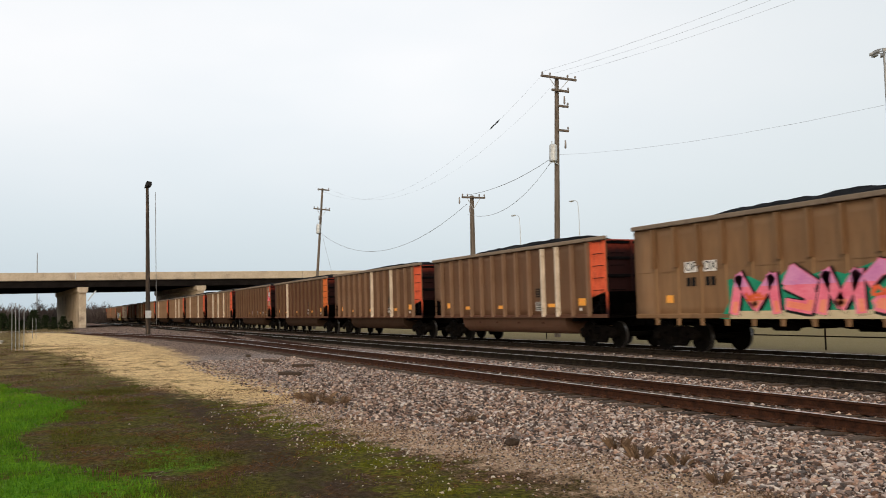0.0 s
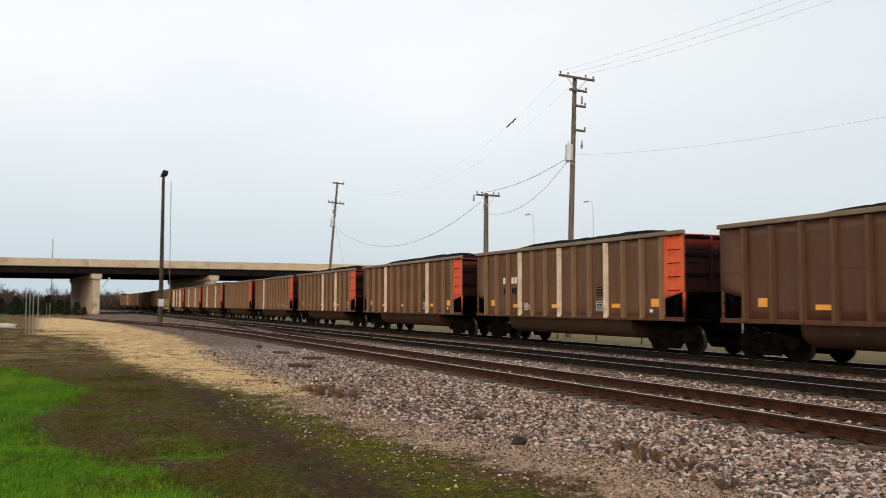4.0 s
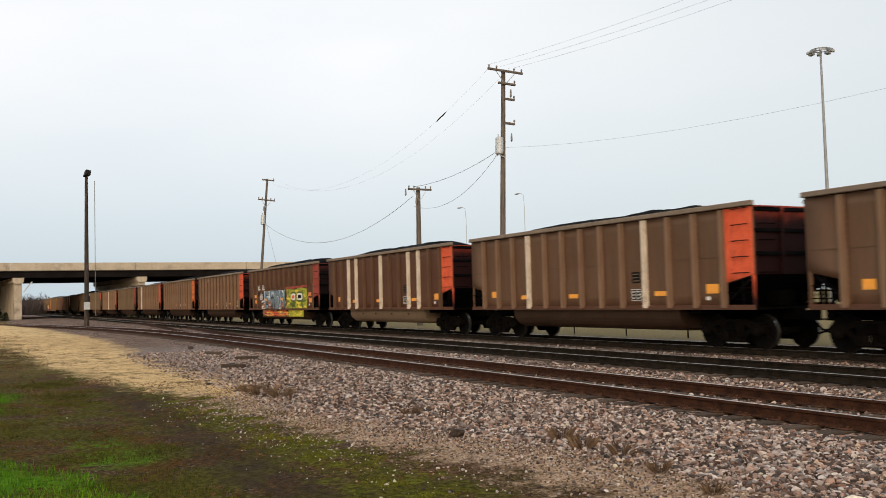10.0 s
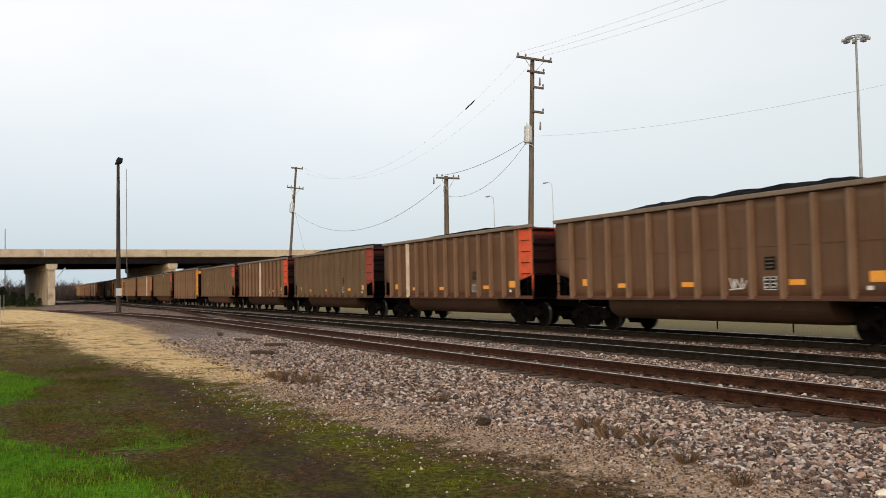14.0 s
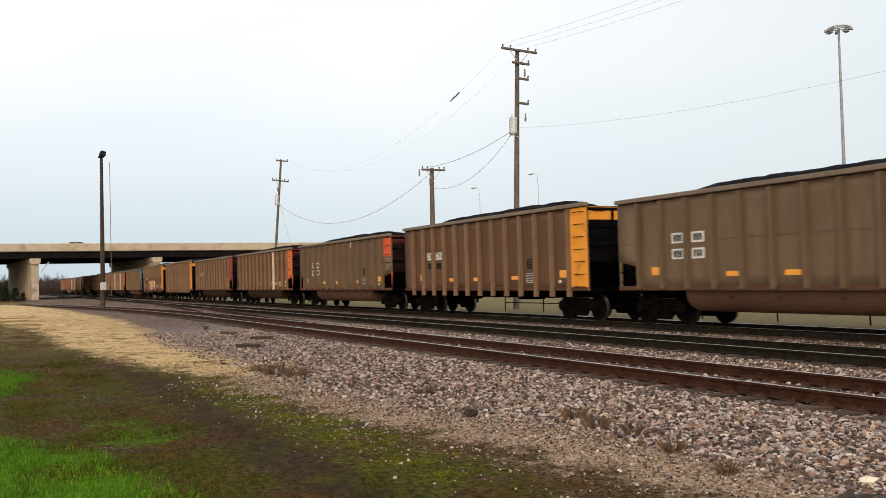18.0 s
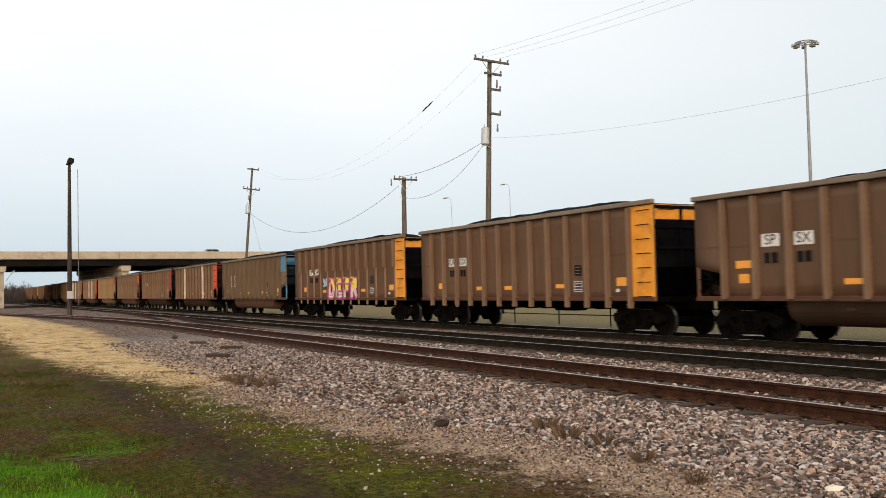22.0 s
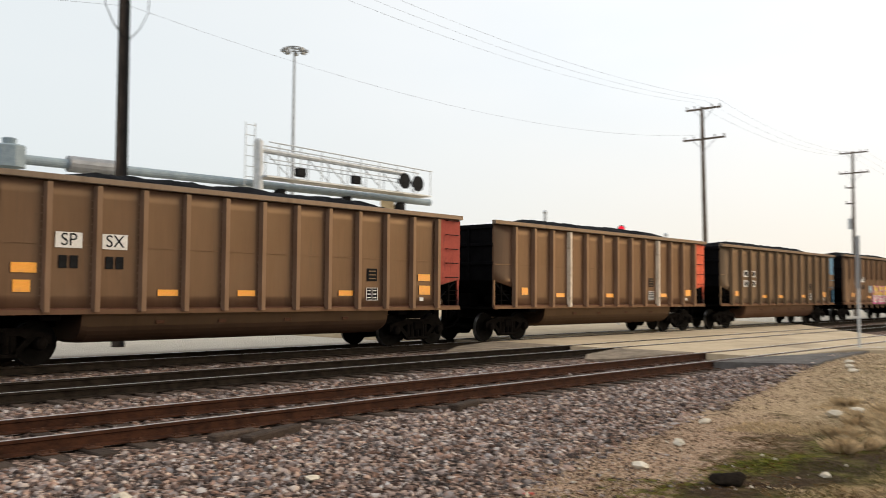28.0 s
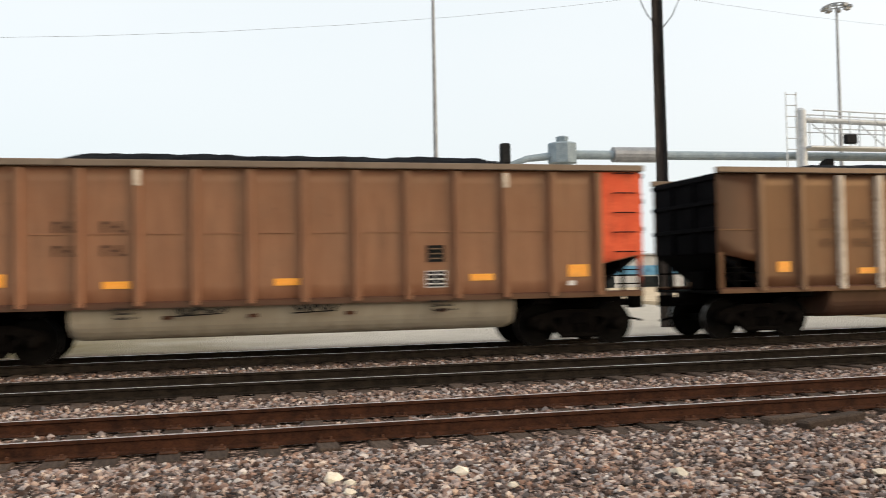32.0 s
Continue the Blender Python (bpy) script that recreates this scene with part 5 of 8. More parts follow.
for k in range(4):
    bm = nb()
    box(bm, -1.135, -1.1, -0.85 + 0.0, -0.3, 1.55 + k * 0.12, 1.6 + k * 0.12)
    part("notice_bar", bm, LAMPGREY, shed, "grey lines of a notice")
bm = nb()
box(bm, -1.15, 1.15, -1.1, 1.1, -0.1, 0.05, 0.02)
part("plinth", bm, KERB, shed)

far_sig = tagged(empty("crossing_signal", Matrix.Translation((40.0, 24.0, -0.2))), "grey crossing signal mast beyond the train, lit red", "crossing signal", group="crossing signals")
bm = nb()
tube(bm, [(0.2, 0.3, 0), (0.2, 0.3, 5.2)], [0.06, 0.05], 8)
tube(bm, [(0.2, 0.3, 5.1), (0, 0, 5.1)], 0.03, 6)
part("mast", bm, GALV, far_sig)
red_flasher(far_sig, 0.0, 0.0, 5.12, 212)
for x, z in ((36.1, 5.85), (48.4, 5.4)):
    bm = nb()
    tube(bm, [(0, 0, 0), (0, 0, z - 0.1), (0, 0, z), (0, 0, z + 0.1)], [0.09, 0.08, 0.12, 0.05], 8)
    tagged(part("steel_post", bm, GALV, None, m=Matrix.Translation((x, 26.0, -0.25))), "grey steel post standing beyond the train", "post", group="steel posts")

rng = np.random.default_rng(5)
for i in range(26):
    a = float(rng.uniform(0, 180))
    x, y = 41.5 + float(rng.normal(0, 1.1)), 3.6 + float(rng.normal(0, 0.9))
    bm = nb()
    L = float(rng.uniform(0.5, 1.3))
    box(bm, -L, L, -0.11, 0.11, -0.09, 0.09, 0.02)
    ob = part("old_tie", bm, TIE, None, m=Matrix.Translation((x, y, 0.5 + 0.12 * (i % 4))) @ Euler((radians(float(rng.uniform(-12, 12))), radians(float(rng.uniform(-10, 10))), radians(a))).to_matrix().to_4x4())
    tagged(ob, "broken old timber tie in a dumped heap", "timber", group="heap of old ties")

far_g = tagged(empty("distant_signal_bridge", Matrix.Translation((250, 9.6, 0))), "distant signal bridge with lit red lamps over the tracks", "signal bridge")
for z in (8.25, 10.05):
    bm = nb()
    tube(bm, [(0, -10.5, z), (0, 6.0, z)], 0.13, 6)
    part("chord", bm, REDPAINT, far_g, "thin dull red truss chord")
for i in range(12):
    bm = nb()
    y = -10.5 + 1.5 * i
    tube(bm, [(0, y, 8.25 if i % 2 else 10.05), (0, y + 1.5 if i < 11 else y, 10.05 if i % 2 else 8.25)], 0.06, 5)
    part("lacing", bm, REDPAINT, far_g)
for y in (-10.5, 5.9):
    bm = nb()
    tube(bm, [(0, y, -0.3), (0, y, 10.1)], 0.16, 8)
    part("post", bm, LAMPGREY, far_g)
for y in (-1.3, 1.9, 5.2):
    bm = nb()
    box(bm, -0.35, -0.1, y - 0.28, y + 0.28, 7.9, 10.7, 0.05)
    h = part("signal_head", bm, SIGBLACK, far_g, "black signal head")
    for z in (8.3, 9.3, 10.3):
        bm = nb()
        tube(bm, [(-0.5, y, z), (-0.36, y, z)], 0.24 if z == 9.3 else 0.36, 12)
        part("lens", bm, RED_ON, h, "lit red lens")

# ---- things along the left ----
utility_pole(-88.9, -14.2, 14.5, [(0.3, 1.55, 0, True), (3.75, 1.6, 0, True), (4.6, 1.0, 0.0, False)], "tall utility pole with three crossarms and two transformers", (0, 1.5), r=0.2, turn=90, extras=(("transformer", 6.6, -0.55), ("transformer", 6.6, 0.55)))
for x, y, h in ((-155.7, -19.9, 12.9), (-148.9, -18.3, 12.6), (-198.8, -22.2, 13.5), (-228.9, -22.9, 13.6)):
    utility_pole(x, y, h + 0.2, [(0.2, 1.5, 0, False), (2.3, 1.5, 0, False)], "distant timber utility pole with two crossarms", (0, 0), turn=90)
for off in (-1.4, 0.0, 1.4):
    wire((-88.9, -14.2 + off, 14.5), (-30, -12.5 + off, 15.5), 1.2, 0.012)
    wire((-88.9, -14.2 + off, 14.5), (-155.7, -19.9 + off, 12.9), 1.2, 0.014)
bm = nb()
tube(bm, [(-260, -0.1, 0), (-260, -0.1, 19)], [0.2, 0.1], 8)
tagged(part("antenna_mast", bm, LAMPGREY, None), "thin distant mast beyond the bridge", "mast")
for i in range(6):
    x, y, h = ((-51.2, -1.2, 2.3), (-50.9, -1.02, 2.4), (-50.5, -0.85, 2.35), (-50.1, -0.62, 2.2), (-76.5, -0.35, 1.6), (-76.2, -0.1, 1.6))[i]
    bm = nb()
    tube(bm, [(0, 0, -0.15), (0, 0, h), (0, 0, h + 0.02)], [0.017, 0.017, 0.012], 8)
    tagged(part("steel_post", bm, LAMPGREY, None, m=Matrix.Translation((x, y, gz(x, y)))), "thin galvanised steel post standing in the verge", "post", group="steel posts")

PAINT_W = rough_mat("white vehicle paint", (0.62, 0.6, 0.56), (0.7, 0.68, 0.64), 1.0, 0.25, bumps=0)
PAINT_K = rough_mat("black vehicle paint", (0.004, 0.0045, 0.0055), (0.009, 0.0095, 0.011), 1.0, 0.25, bumps=0)
PAINT_K.node_tree.nodes["Principled BSDF"].inputs["Specular IOR Level"].default_value = 0.25
PAINT_S = rough_mat("silver vehicle paint", (0.3, 0.31, 0.33), (0.4, 0.41, 0.43), 1.0, 0.3, 0.4, bumps=0)
GLASS = rough_mat("dark vehicle glass", (0.008, 0.011, 0.012), (0.018, 0.022, 0.024), 1.0, 0.12, bumps=0)
GLASS.node_tree.nodes["Principled BSDF"].inputs["Specular IOR Level"].default_value = 0.25
TYRE = rough_mat("black tyre rubber", (0.006, 0.006, 0.006), (0.014, 0.014, 0.014), 6.0, 0.85)
CHROME = rough_mat("bright wheel metal", (0.25, 0.25, 0.25), (0.4, 0.4, 0.4), 6.0, 0.3, 0.8, bumps=0)
LAMPGLASS = rough_mat("pale headlight lens", (0.6, 0.58, 0.52), (0.75, 0.73, 0.68), 3.0, 0.15, bumps=0)


def vehicle(name, label, paint, m, truck_=True, L=5.7, W=1.95, Ht=1.88):
    """A pickup or car whose nose points to +x."""
    t = tagged(empty(name, m), label, "car", group="vehicles")
    h = L / 2
    if truck_:
        out = [(-h, 0.5), (-h + 0.05, 1.12), (-0.35, 1.14), (-0.3, 1.15), (1.15, 1.18), (h - 0.12, 1.08), (h, 0.9), (h, 0.5), (h - 0.1, 0.42), (-h + 0.1, 0.42)]
        cab = [(-0.45, 1.14), (-0.3, Ht - 0.02), (0.05, Ht), (0.75, Ht - 0.05), (1.5, 1.17)]
    else:
        out = [(-h, 0.45), (-h + 0.05, 0.98), (-h + 0.7, 1.02), (1.2, 1.0), (h - 0.15, 0.85), (h, 0.65), (h - 0.05, 0.35), (-h + 0.1, 0.35)]
        cab = [(-h + 0.35, 1.0), (-h + 0.9, Ht - 0.04), (-0.2, Ht), (0.45, Ht - 0.06), (1.4, 0.99)]
    bm = nb()
    prism(bm, out, "y", -W / 2, W / 2)
    bmesh.ops.bevel(bm, geom=list(bm.edges), offset=0.06, segments=2, affect="EDGES")
    part("body", bm, paint, t)
    bm = nb()
    prism(bm, cab, "y", -W / 2 + 0.1, W / 2 - 0.1)
    bmesh.ops.bevel(bm, geom=list(bm.edges), offset=0.05, segments=2, affect="EDGES")
    part("cab", bm, paint, t)
    z0 = cab[0][1] + 0.06
    xs = [(cab[1][0] + 0.02, (cab[1][0] + cab[3][0]) / 2 - 0.05), ((cab[1][0] + cab[3][0]) / 2 + 0.03, cab[3][0] + 0.18)]
    for s in (-1, 1):
        for a, b in xs:
            bm = nb()
            y = s * (W / 2 - 0.095)
            prism(bm, [(a, z0), (b + 0.08, z0), (b, Ht - 0.14), (a + 0.04, Ht - 0.14)], "y", min(y, y + s * 0.012), max(y, y + s * 0.012))
            part("side_window", bm, GLASS, t, "dark side window")
    bm = nb()
    x3, x4 = cab[3][0], cab[4][0]
    prism(bm, [(x3 + 0.1, Ht - 0.14), (x4 - 0.06, cab[4][1] + 0.06), (x4 - 0.035, cab[4][1] + 0.075), (x3 + 0.125, Ht - 0.125)], "y", -W / 2 + 0.2, W / 2 - 0.2)
    part("windscreen", bm, GLASS, t, "dark windscreen")
    r = 0.39 if truck_ else 0.33
    for s in (-1, 1):
        for x in (-h * 0.6, h * 0.7):
            bm = nb()
            y = s * (W / 2 - 0.09)
            tube(bm, [(x, y - 0.13, r), (x, y - 0.11, r), (x, y + 0.11, r), (x, y + 0.13, r)], [r - 0.05, r, r, r - 0.05], 22)
            w = part("wheel", bm, TYRE, t, "black tyre")
            bm = nb()
            tube(bm, [(x, s * (W / 2 - 0.06), r + 0.04), (x, s * (W / 2 + 0.006), r + 0.02)], r + 0.05, 22)
            part("wheel_arch", bm, SIGBLACK, t, "dark wheel arch")
            bm = nb()
            tube(bm, [(x, y + s * 0.1, r), (x, y + s * 0.145, r)], [r * 0.58, r * 0.5], 16)
            part("rim", bm, CHROME, w, "bright wheel rim")
            for q in range(5):
                bm = nb()
                a = 2 * math.pi * q / 5
                box(bm, -0.035, 0.035, -0.008, 0.008, 0.08, r * 0.52, 0.006)
                part("spoke", bm, SIGBLACK, w, "dark gap between wheel spokes", Matrix.Translation((x, y + s * 0.147, r)) @ Matrix.Rotation(a, 4, "Y"))
        bm = nb()
        y = s * (W / 2 + 0.02)
        box(bm, cab[3][0] + 0.12, cab[3][0] + 0.3, min(y, y + s * 0.2), max(y, y + s * 0.2), z0 - 0.02, z0 + 0.2, 0.03)
        part("mirror", bm, SIGBLACK, t, "black door mirror")
        for x in (-0.34, 0.5, 1.3) if truck_ else (-0.9, 0.1, 1.0):
            bm = nb()
            box(bm, x - 0.008, x + 0.008, min(s * W / 2, s * (W / 2 + 0.004)), max(s * W / 2, s * (W / 2 + 0.004)), 0.5, z0 - 0.08)
            part("door_seam", bm, SIGBLACK, t, "dark door seam")
        bm = nb()
        box(bm, -h * 0.45, h * 0.5, min(s * W / 2, s * (W / 2 + 0.01)), max(s * W / 2, s * (W / 2 + 0.01)), 0.42, 0.5, 0.004)
        part("rocker", bm, SIGBLACK, t, "dark rocker panel")
        bm = nb()
        box(bm, h - 0.08, h + 0.005, s * W * 0.33 - 0.2, s * W * 0.33 + 0.2, 0.74, 0.95, 0.03)
        part("headlight", bm, LAMPGLASS, t, "pale headlight")
    bm = nb()
    box(bm, h - 0.04, h + 0.02, -W * 0.22, W * 0.22, 0.66, 0.96, 0.02)
    part("grille", bm, SIGBLACK, t, "dark grille")
    bm = nb()
    box(bm, h - 0.1, h + 0.08, -W / 2 + 0.05, W / 2 - 0.05, 0.42, 0.6, 0.05)
    part("bumper", bm, CHROME if truck_ else paint, t)
    return t


vehicle("pickup_truck", "white pickup truck parked on the asphalt lot", PAINT_W, pose(-40.3, -7.9, 0.02, 0, 0, 80))
vehicle("pickup_truck", "black pickup truck parked on the asphalt lot", PAINT_K, pose(-75.4, -9.25, 0.07, 0, 0, 82))
vehicle("parked_car", "silver car parked beyond the black pickup", PAINT_S, pose(-81.5, -9.1, 0.07, 0, 0, 80), False, 4.7, 1.8, 1.5)
vehicle("parked_car", "dark car parked beyond the black pickup", PAINT_K, pose(-87.5, -9.3, 0.07, 0, 0, 80), False, 4.7, 1.8, 1.5)
vehicle("parked_car", "white car parked far back in the lot", PAINT_W, pose(-92, -13.2, 0.07, 0, 0, -14), False, 4.7, 1.8, 1.5)
BRIDGE_CARS = []
for y0, t0, p, ht in ((8.9, 7.5, PAINT_K, 1.85), (25.0, 18.5, PAINT_W, 1.8), (3.0, 18.5, PAINT_S, 1.7), (19.6, 21.0, PAINT_S, 1.95)):
    v = vehicle("bridge_vehicle", "small vehicle driving across the road bridge", p, pose(-163.5, y0, 7.65, 0, 0, 90), False, 4.8, 1.85, ht)
    BRIDGE_CARS.append((v, y0, t0))


# ---- bare trees and shrubs ----
TWIG = rough_mat("grey-brown bare twigs", (0.04, 0.031, 0.028), (0.11, 0.085, 0.077), 2.0, 0.9, bumps=0, vary=0.3, island=True)
FIR = rough_mat("dark evergreen foliage", (0.01, 0.015, 0.008), (0.035, 0.045, 0.022), 3.0, 0.9, bumps=0, vary=0.4, island=True)
DRYGRASS = rough_mat("dry straw blades", (0.34, 0.24, 0.13), (0.62, 0.47, 0.28), 3.0, 0.9, bumps=0, vary=0.35, island=True)
WEED = rough_mat("dry brown weeds", (0.08, 0.05, 0.032), (0.2, 0.13, 0.08), 3.0, 0.9, bumps=0, vary=0.35, island=True)
BLADE = rough_mat("fresh grass blades", (0.03, 0.1, 0.003), (0.12, 0.24, 0.01), 0.5, 0.8, bumps=0, vary=0.35, island=True)
MOSS = rough_mat("yellow-green moss", (0.05, 0.06, 0.004), (0.17, 0.165, 0.014), 0.8, 0.9, bumps=0, vary=0.4, island=True)
RUSTY = rough_mat("rusty dead grass", (0.045, 0.02, 0.007), (0.15, 0.075, 0.025), 1.0, 0.9, bumps=0, vary=0.4, island=True)
OLIVE = rough_mat("mossy olive grass blades", (0.02, 0.023, 0.003), (0.1, 0.105, 0.012), 0.5, 0.9, bumps=0, vary=0.4, island=True)


def bare_tree_meshes(seed, h):
    rng = np.random.default_rng(seed)
    trunk, twigs = nb(), nb()

    def grow(bm, p, d, length, r, depth):
        q = p + d * length
        tube(bm, [p, (p + q) / 2 + Vector(rng.normal(0, 0.03 * length, 3)), q], [r, r * 0.8, r * 0.6], 5 if depth < 2 else 3, False)
        if depth >= 4:
            return
        n = 3 if depth < 2 else 4
        for k in range(n):
            a = rng.uniform(0, 2 * math.pi)
            s = rng.uniform(0.35, 0.9)
            nd = (d + Vector((math.cos(a) * s, math.sin(a) * s, 0.25 * rng.random()))).normalized()
            grow(twigs, p + d * length * rng.uniform(0.5, 1.0), nd, length * rng.uniform(0.5, 0.75), r * 0.5, depth + 1)

    grow(trunk, Vector((0, 0, -0.2)), Vector((0, 0, 1)), h * 0.36, h * 0.02, 0)
    return finish(trunk, "trunk"), finish(twigs, "crown")


TREES = [bare_tree_meshes(s, 7.0) for s in (1, 2, 3, 4)]


def bare_tree(x, y, k, scale, label="bare leafless tree with fine grey-brown twigs"):
    t = tagged(empty("bare_tree", Matrix.Translation((x, y, -0.2)) @ Matrix.Rotation(x * 3.1 + y, 4, "Z")), label, "tree", group="bare trees")
    tr_, cr = TREES[k % 4]
    m = Matrix.Scale(scale, 4)
    link("trunk", tr_, TWIG, t, m=m)
    link("crown", cr, TWIG, t, m=m)


rng = np.random.default_rng(8)
k = 0
for x0, x1, y0, y1, n in ((-235, -202, -60, 4, 60), (-240, -204, 25, 45, 16), (-330, -250, -90, 60, 50), (-300, -240, 24, 60, 20)):
    for i in range(n):
        bare_tree(float(rng.uniform(x0, x1)), float(rng.uniform(y0, y1) if y1 < 50 else rng.uniform(y0, y1)), k, float(rng.uniform(0.85, 1.3)))
        k += 1
for i in range(16):
    bare_tree(float(rng.uniform(260, 420)), float(rng.uniform(28, 70)), i, float(rng.uniform(0.8, 1.3)), "distant bare tree in haze beyond the tracks")
for i in range(10):
    bare_tree(float(rng.uniform(240, 420)), float(rng.uniform(-60, 2)), i, float(rng.uniform(0.7, 1.0)), "distant bare tree in haze beyond the road")


def shrub_mesh(seed, h, w):
    rng = np.random.default_rng(seed)
    vs, fs = [], []
    for i in range(900):
        a, q, z = rng.uniform(0, 6.283), math.sqrt(rng.random()), rng.random()
        rr = w * q * (1.0 - 0.75 * z) * (0.8 + 0.35 * math.sin(5 * a + seed))
        c = np.array([rr * math.cos(a), rr * math.sin(a), h * z])
        d, e = rng.normal(0, 1, 3), rng.normal(0, 1, 3)
        s = 0.16 * h / 2.5
        n0 = len(vs)
        vs += [tuple(c + d / np.linalg.norm(d) * s), tuple(c + e / np.linalg.norm(e) * s), tuple(c - (d + e) / np.linalg.norm(d + e) * s * 0.6)]
        fs.append((n0, n0 + 1, n0 + 2))
    me = bpy.data.meshes.new("foliage")
    me.from_pydata(vs, [], fs)
    return me


SHRUBS = [shrub_mesh(s, 2.6, 1.6) for s in (1, 2, 3)]
for i in range(22):
    x, y = float(rng.uniform(-152, -128)), float(-16 + 21.0 * i / 22 + rng.normal(0, 0.5))
    t = tagged(empty("shrub", Matrix.Translation((x, y, -0.15)) @ Matrix.Rotation(i, 4, "Z")), "dark dense shrub below the road bridge", "shrub", group="dark shrubs")
    sc = Matrix.Scale(float(rng.uniform(0.45, 1.15)), 4)
    bm = nb()
    tube(bm, [(0, 0, -0.1), (0, 0, 1.2)], [0.07, 0.03], 6)
    part("stem", bm, TWIG, t)
    link("foliage", SHRUBS[i % 3], FIR, t, m=sc)

# leafless thicket beyond the bridge: thousands of thin stems
rng = np.random.default_rng(77)
n = 60000
tx, ty = rng.uniform(-300, -203, n), rng.uniform(-110, 70, n)
keep = (np.abs(ty - 14.6) > 9) | (tx < -262)
tx, ty = tx[keep], ty[keep]
n = len(tx)
th = rng.uniform(1.2, 5.2, n) * (0.75 + 0.35 * np.sin(ty * 0.13) * np.cos(tx * 0.09))
dx, dy = rng.normal(0, 0.22, n) * th, rng.normal(0, 0.22, n) * th
sa = rng.uniform(0, math.pi, n)
wx, wy = np.cos(sa) * 0.018, np.sin(sa) * 0.018
z0 = np.full(n, -0.4)
tv = np.stack([np.stack([tx - wx, ty - wy, z0], -1), np.stack([tx + wx, ty + wy, z0], -1), np.stack([tx + dx * 0.4 + wx * 0.7, ty + dy * 0.4 + wy * 0.7, th * 0.6], -1), np.stack([tx + dx, ty + dy, th], -1)], 1)
tri = np.concatenate([np.array([[0, 1, 2]]) + 4 * np.arange(n)[:, None], np.array([[0, 2, 3]]) + 4 * np.arange(n)[:, None]], 0)
tagged(soup("thicket", [tuple(p) for p in tv.reshape(-1, 3).tolist()], [tuple(f) for f in tri.tolist()], TWIG), "grey-brown leafless thicket beyond the bridge", "bushes", kind="stuff")

# far buildings beyond the yard
for x0, x1, y, h, lab in ((2, 52, 88, 3.4, "long low distant building with a blue band"), (-70, -30, 120, 4.0, "long low distant building with a pale wall"), (62, 120, 105, 3.6, "long low distant building with a blue band")):
    t = tagged(empty("building"), lab, "building")
    bm = nb()
    box(bm, x0, x1, y, y + 12, -0.3, h, 0.05)
    part("wall", bm, SHEDMAT, t)
    bm = nb()
    box(bm, x0 - 0.02, x1 + 0.02, y - 0.06, y, h * 0.38, h * 0.68)
    part("band", bm, BLUE, t, "blue painted band")
    bm = nb()
    box(bm, x0 - 0.2, x1 + 0.2, y - 0.3, y + 12.2, h, h + 0.2, 0.03)
    part("roof", bm, LAMPGREY, t)
    for i in range(int((x1 - x0) / 5)):
        bm = nb()
        box(bm, x0 + 1.5 + 5 * i, x0 + 3.3 + 5 * i, y - 0.05, y + 0.02, 0.0, h * 0.34)
        part("window", bm, GLASS, t, "dark window")
fence = tagged(empty("rail_fence"), "low dark pipe fence beyond the tracks", "fence")
for i in range(11):
    x = -40 + i * 3.6
    bm = nb()
    box(bm, x - 0.02, x + 0.02, 23.98, 24.02, -0.25, 0.6)
    if not 14 < x < 46:
        part("fence_post", bm, RAIL_DARK, fence)
    else:
        bm.free()
for z in (0.25, 0.58):
    bm = nb()
    tube(bm, [(-40, 24.0, z), (-3.9, 24.0, z)], 0.025, 6)
    part("fence_rail", bm, RAIL_DARK, fence)


# ---- coal train ----
PITCH, HALF, WIDE, TOP, SILL = 16.18, 7.28, 1.6, 3.8, 1.1
RIBS = [-6.24 + 1.04 * i for i in range(13)]
MESH = {}


def cached(key, make):
    if key not in MESH:
        MESH[key] = make()
    return MESH[key]


def sheet_mesh(flat):
    """One side sheet with thickness, dished a little between the ribs; on a tub car it rises over the end platforms."""
    low = (lambda x, k: SILL - 0.1) if flat else (lambda x, k: SILL if k == 0 else 1.72 + 0.23 * max(abs(x) - HALF + 1.08, 0) / 1.08)
    pts = [(-HALF, 1), (-HALF + 1.08, 1), (-HALF + 1.08, 0)]
    for a, b in zip(RIBS, RIBS[1:]):
        pts += [(a + (b - a) * q / 6, 0) for q in range(6)]
    pts += [(RIBS[-1], 0), (HALF - 1.08, 0), (HALF - 1.08, 1), (HALF, 1)]
    bm = nb()
    rings = []
    for x, k in pts:
        u = ((x - RIBS[0]) / 1.04) % 1.0
        dish = 0.016 * 4 * u * (1 - u) if RIBS[0] <= x <= RIBS[-1] else 0.0
        z0, z1 = low(x, k), TOP - 0.06
        rings.append([bm.verts.new((x, y, z)) for y, z in ((dish * 0.3, z0), (dish, z0 + 0.35), (dish, z1 - 0.3), (dish * 0.3, z1), (0.05, z1), (0.05, z0))])
    for a, b in zip(rings, rings[1:]):
        for k in range(6):
            f = bm.faces.new((a[k], b[k], b[(k + 1) % 6], a[(k + 1) % 6]))
            f.smooth = k < 3
    bm.faces.new(rings[0])
    bm.faces.new(rings[-1][::-1])
    bmesh.ops.recalc_face_normals(bm, faces=bm.faces)
    return finish(bm, "side_sheet")


def floor_mesh(flat):
    bm = nb()
    h = HALF if flat else HALF - 1.0
    box(bm, -h, h, -WIDE + 0.14, WIDE - 0.14, SILL - 0.1 if flat else SILL, SILL + 0.05)
    return finish(bm, "floor")


def seam_mesh():
    bm = nb()
    box(bm, -HALF + 0.05, HALF - 0.05, -0.006, 0.004, -0.012, 0.012)
    return finish(bm, "weld_seam")


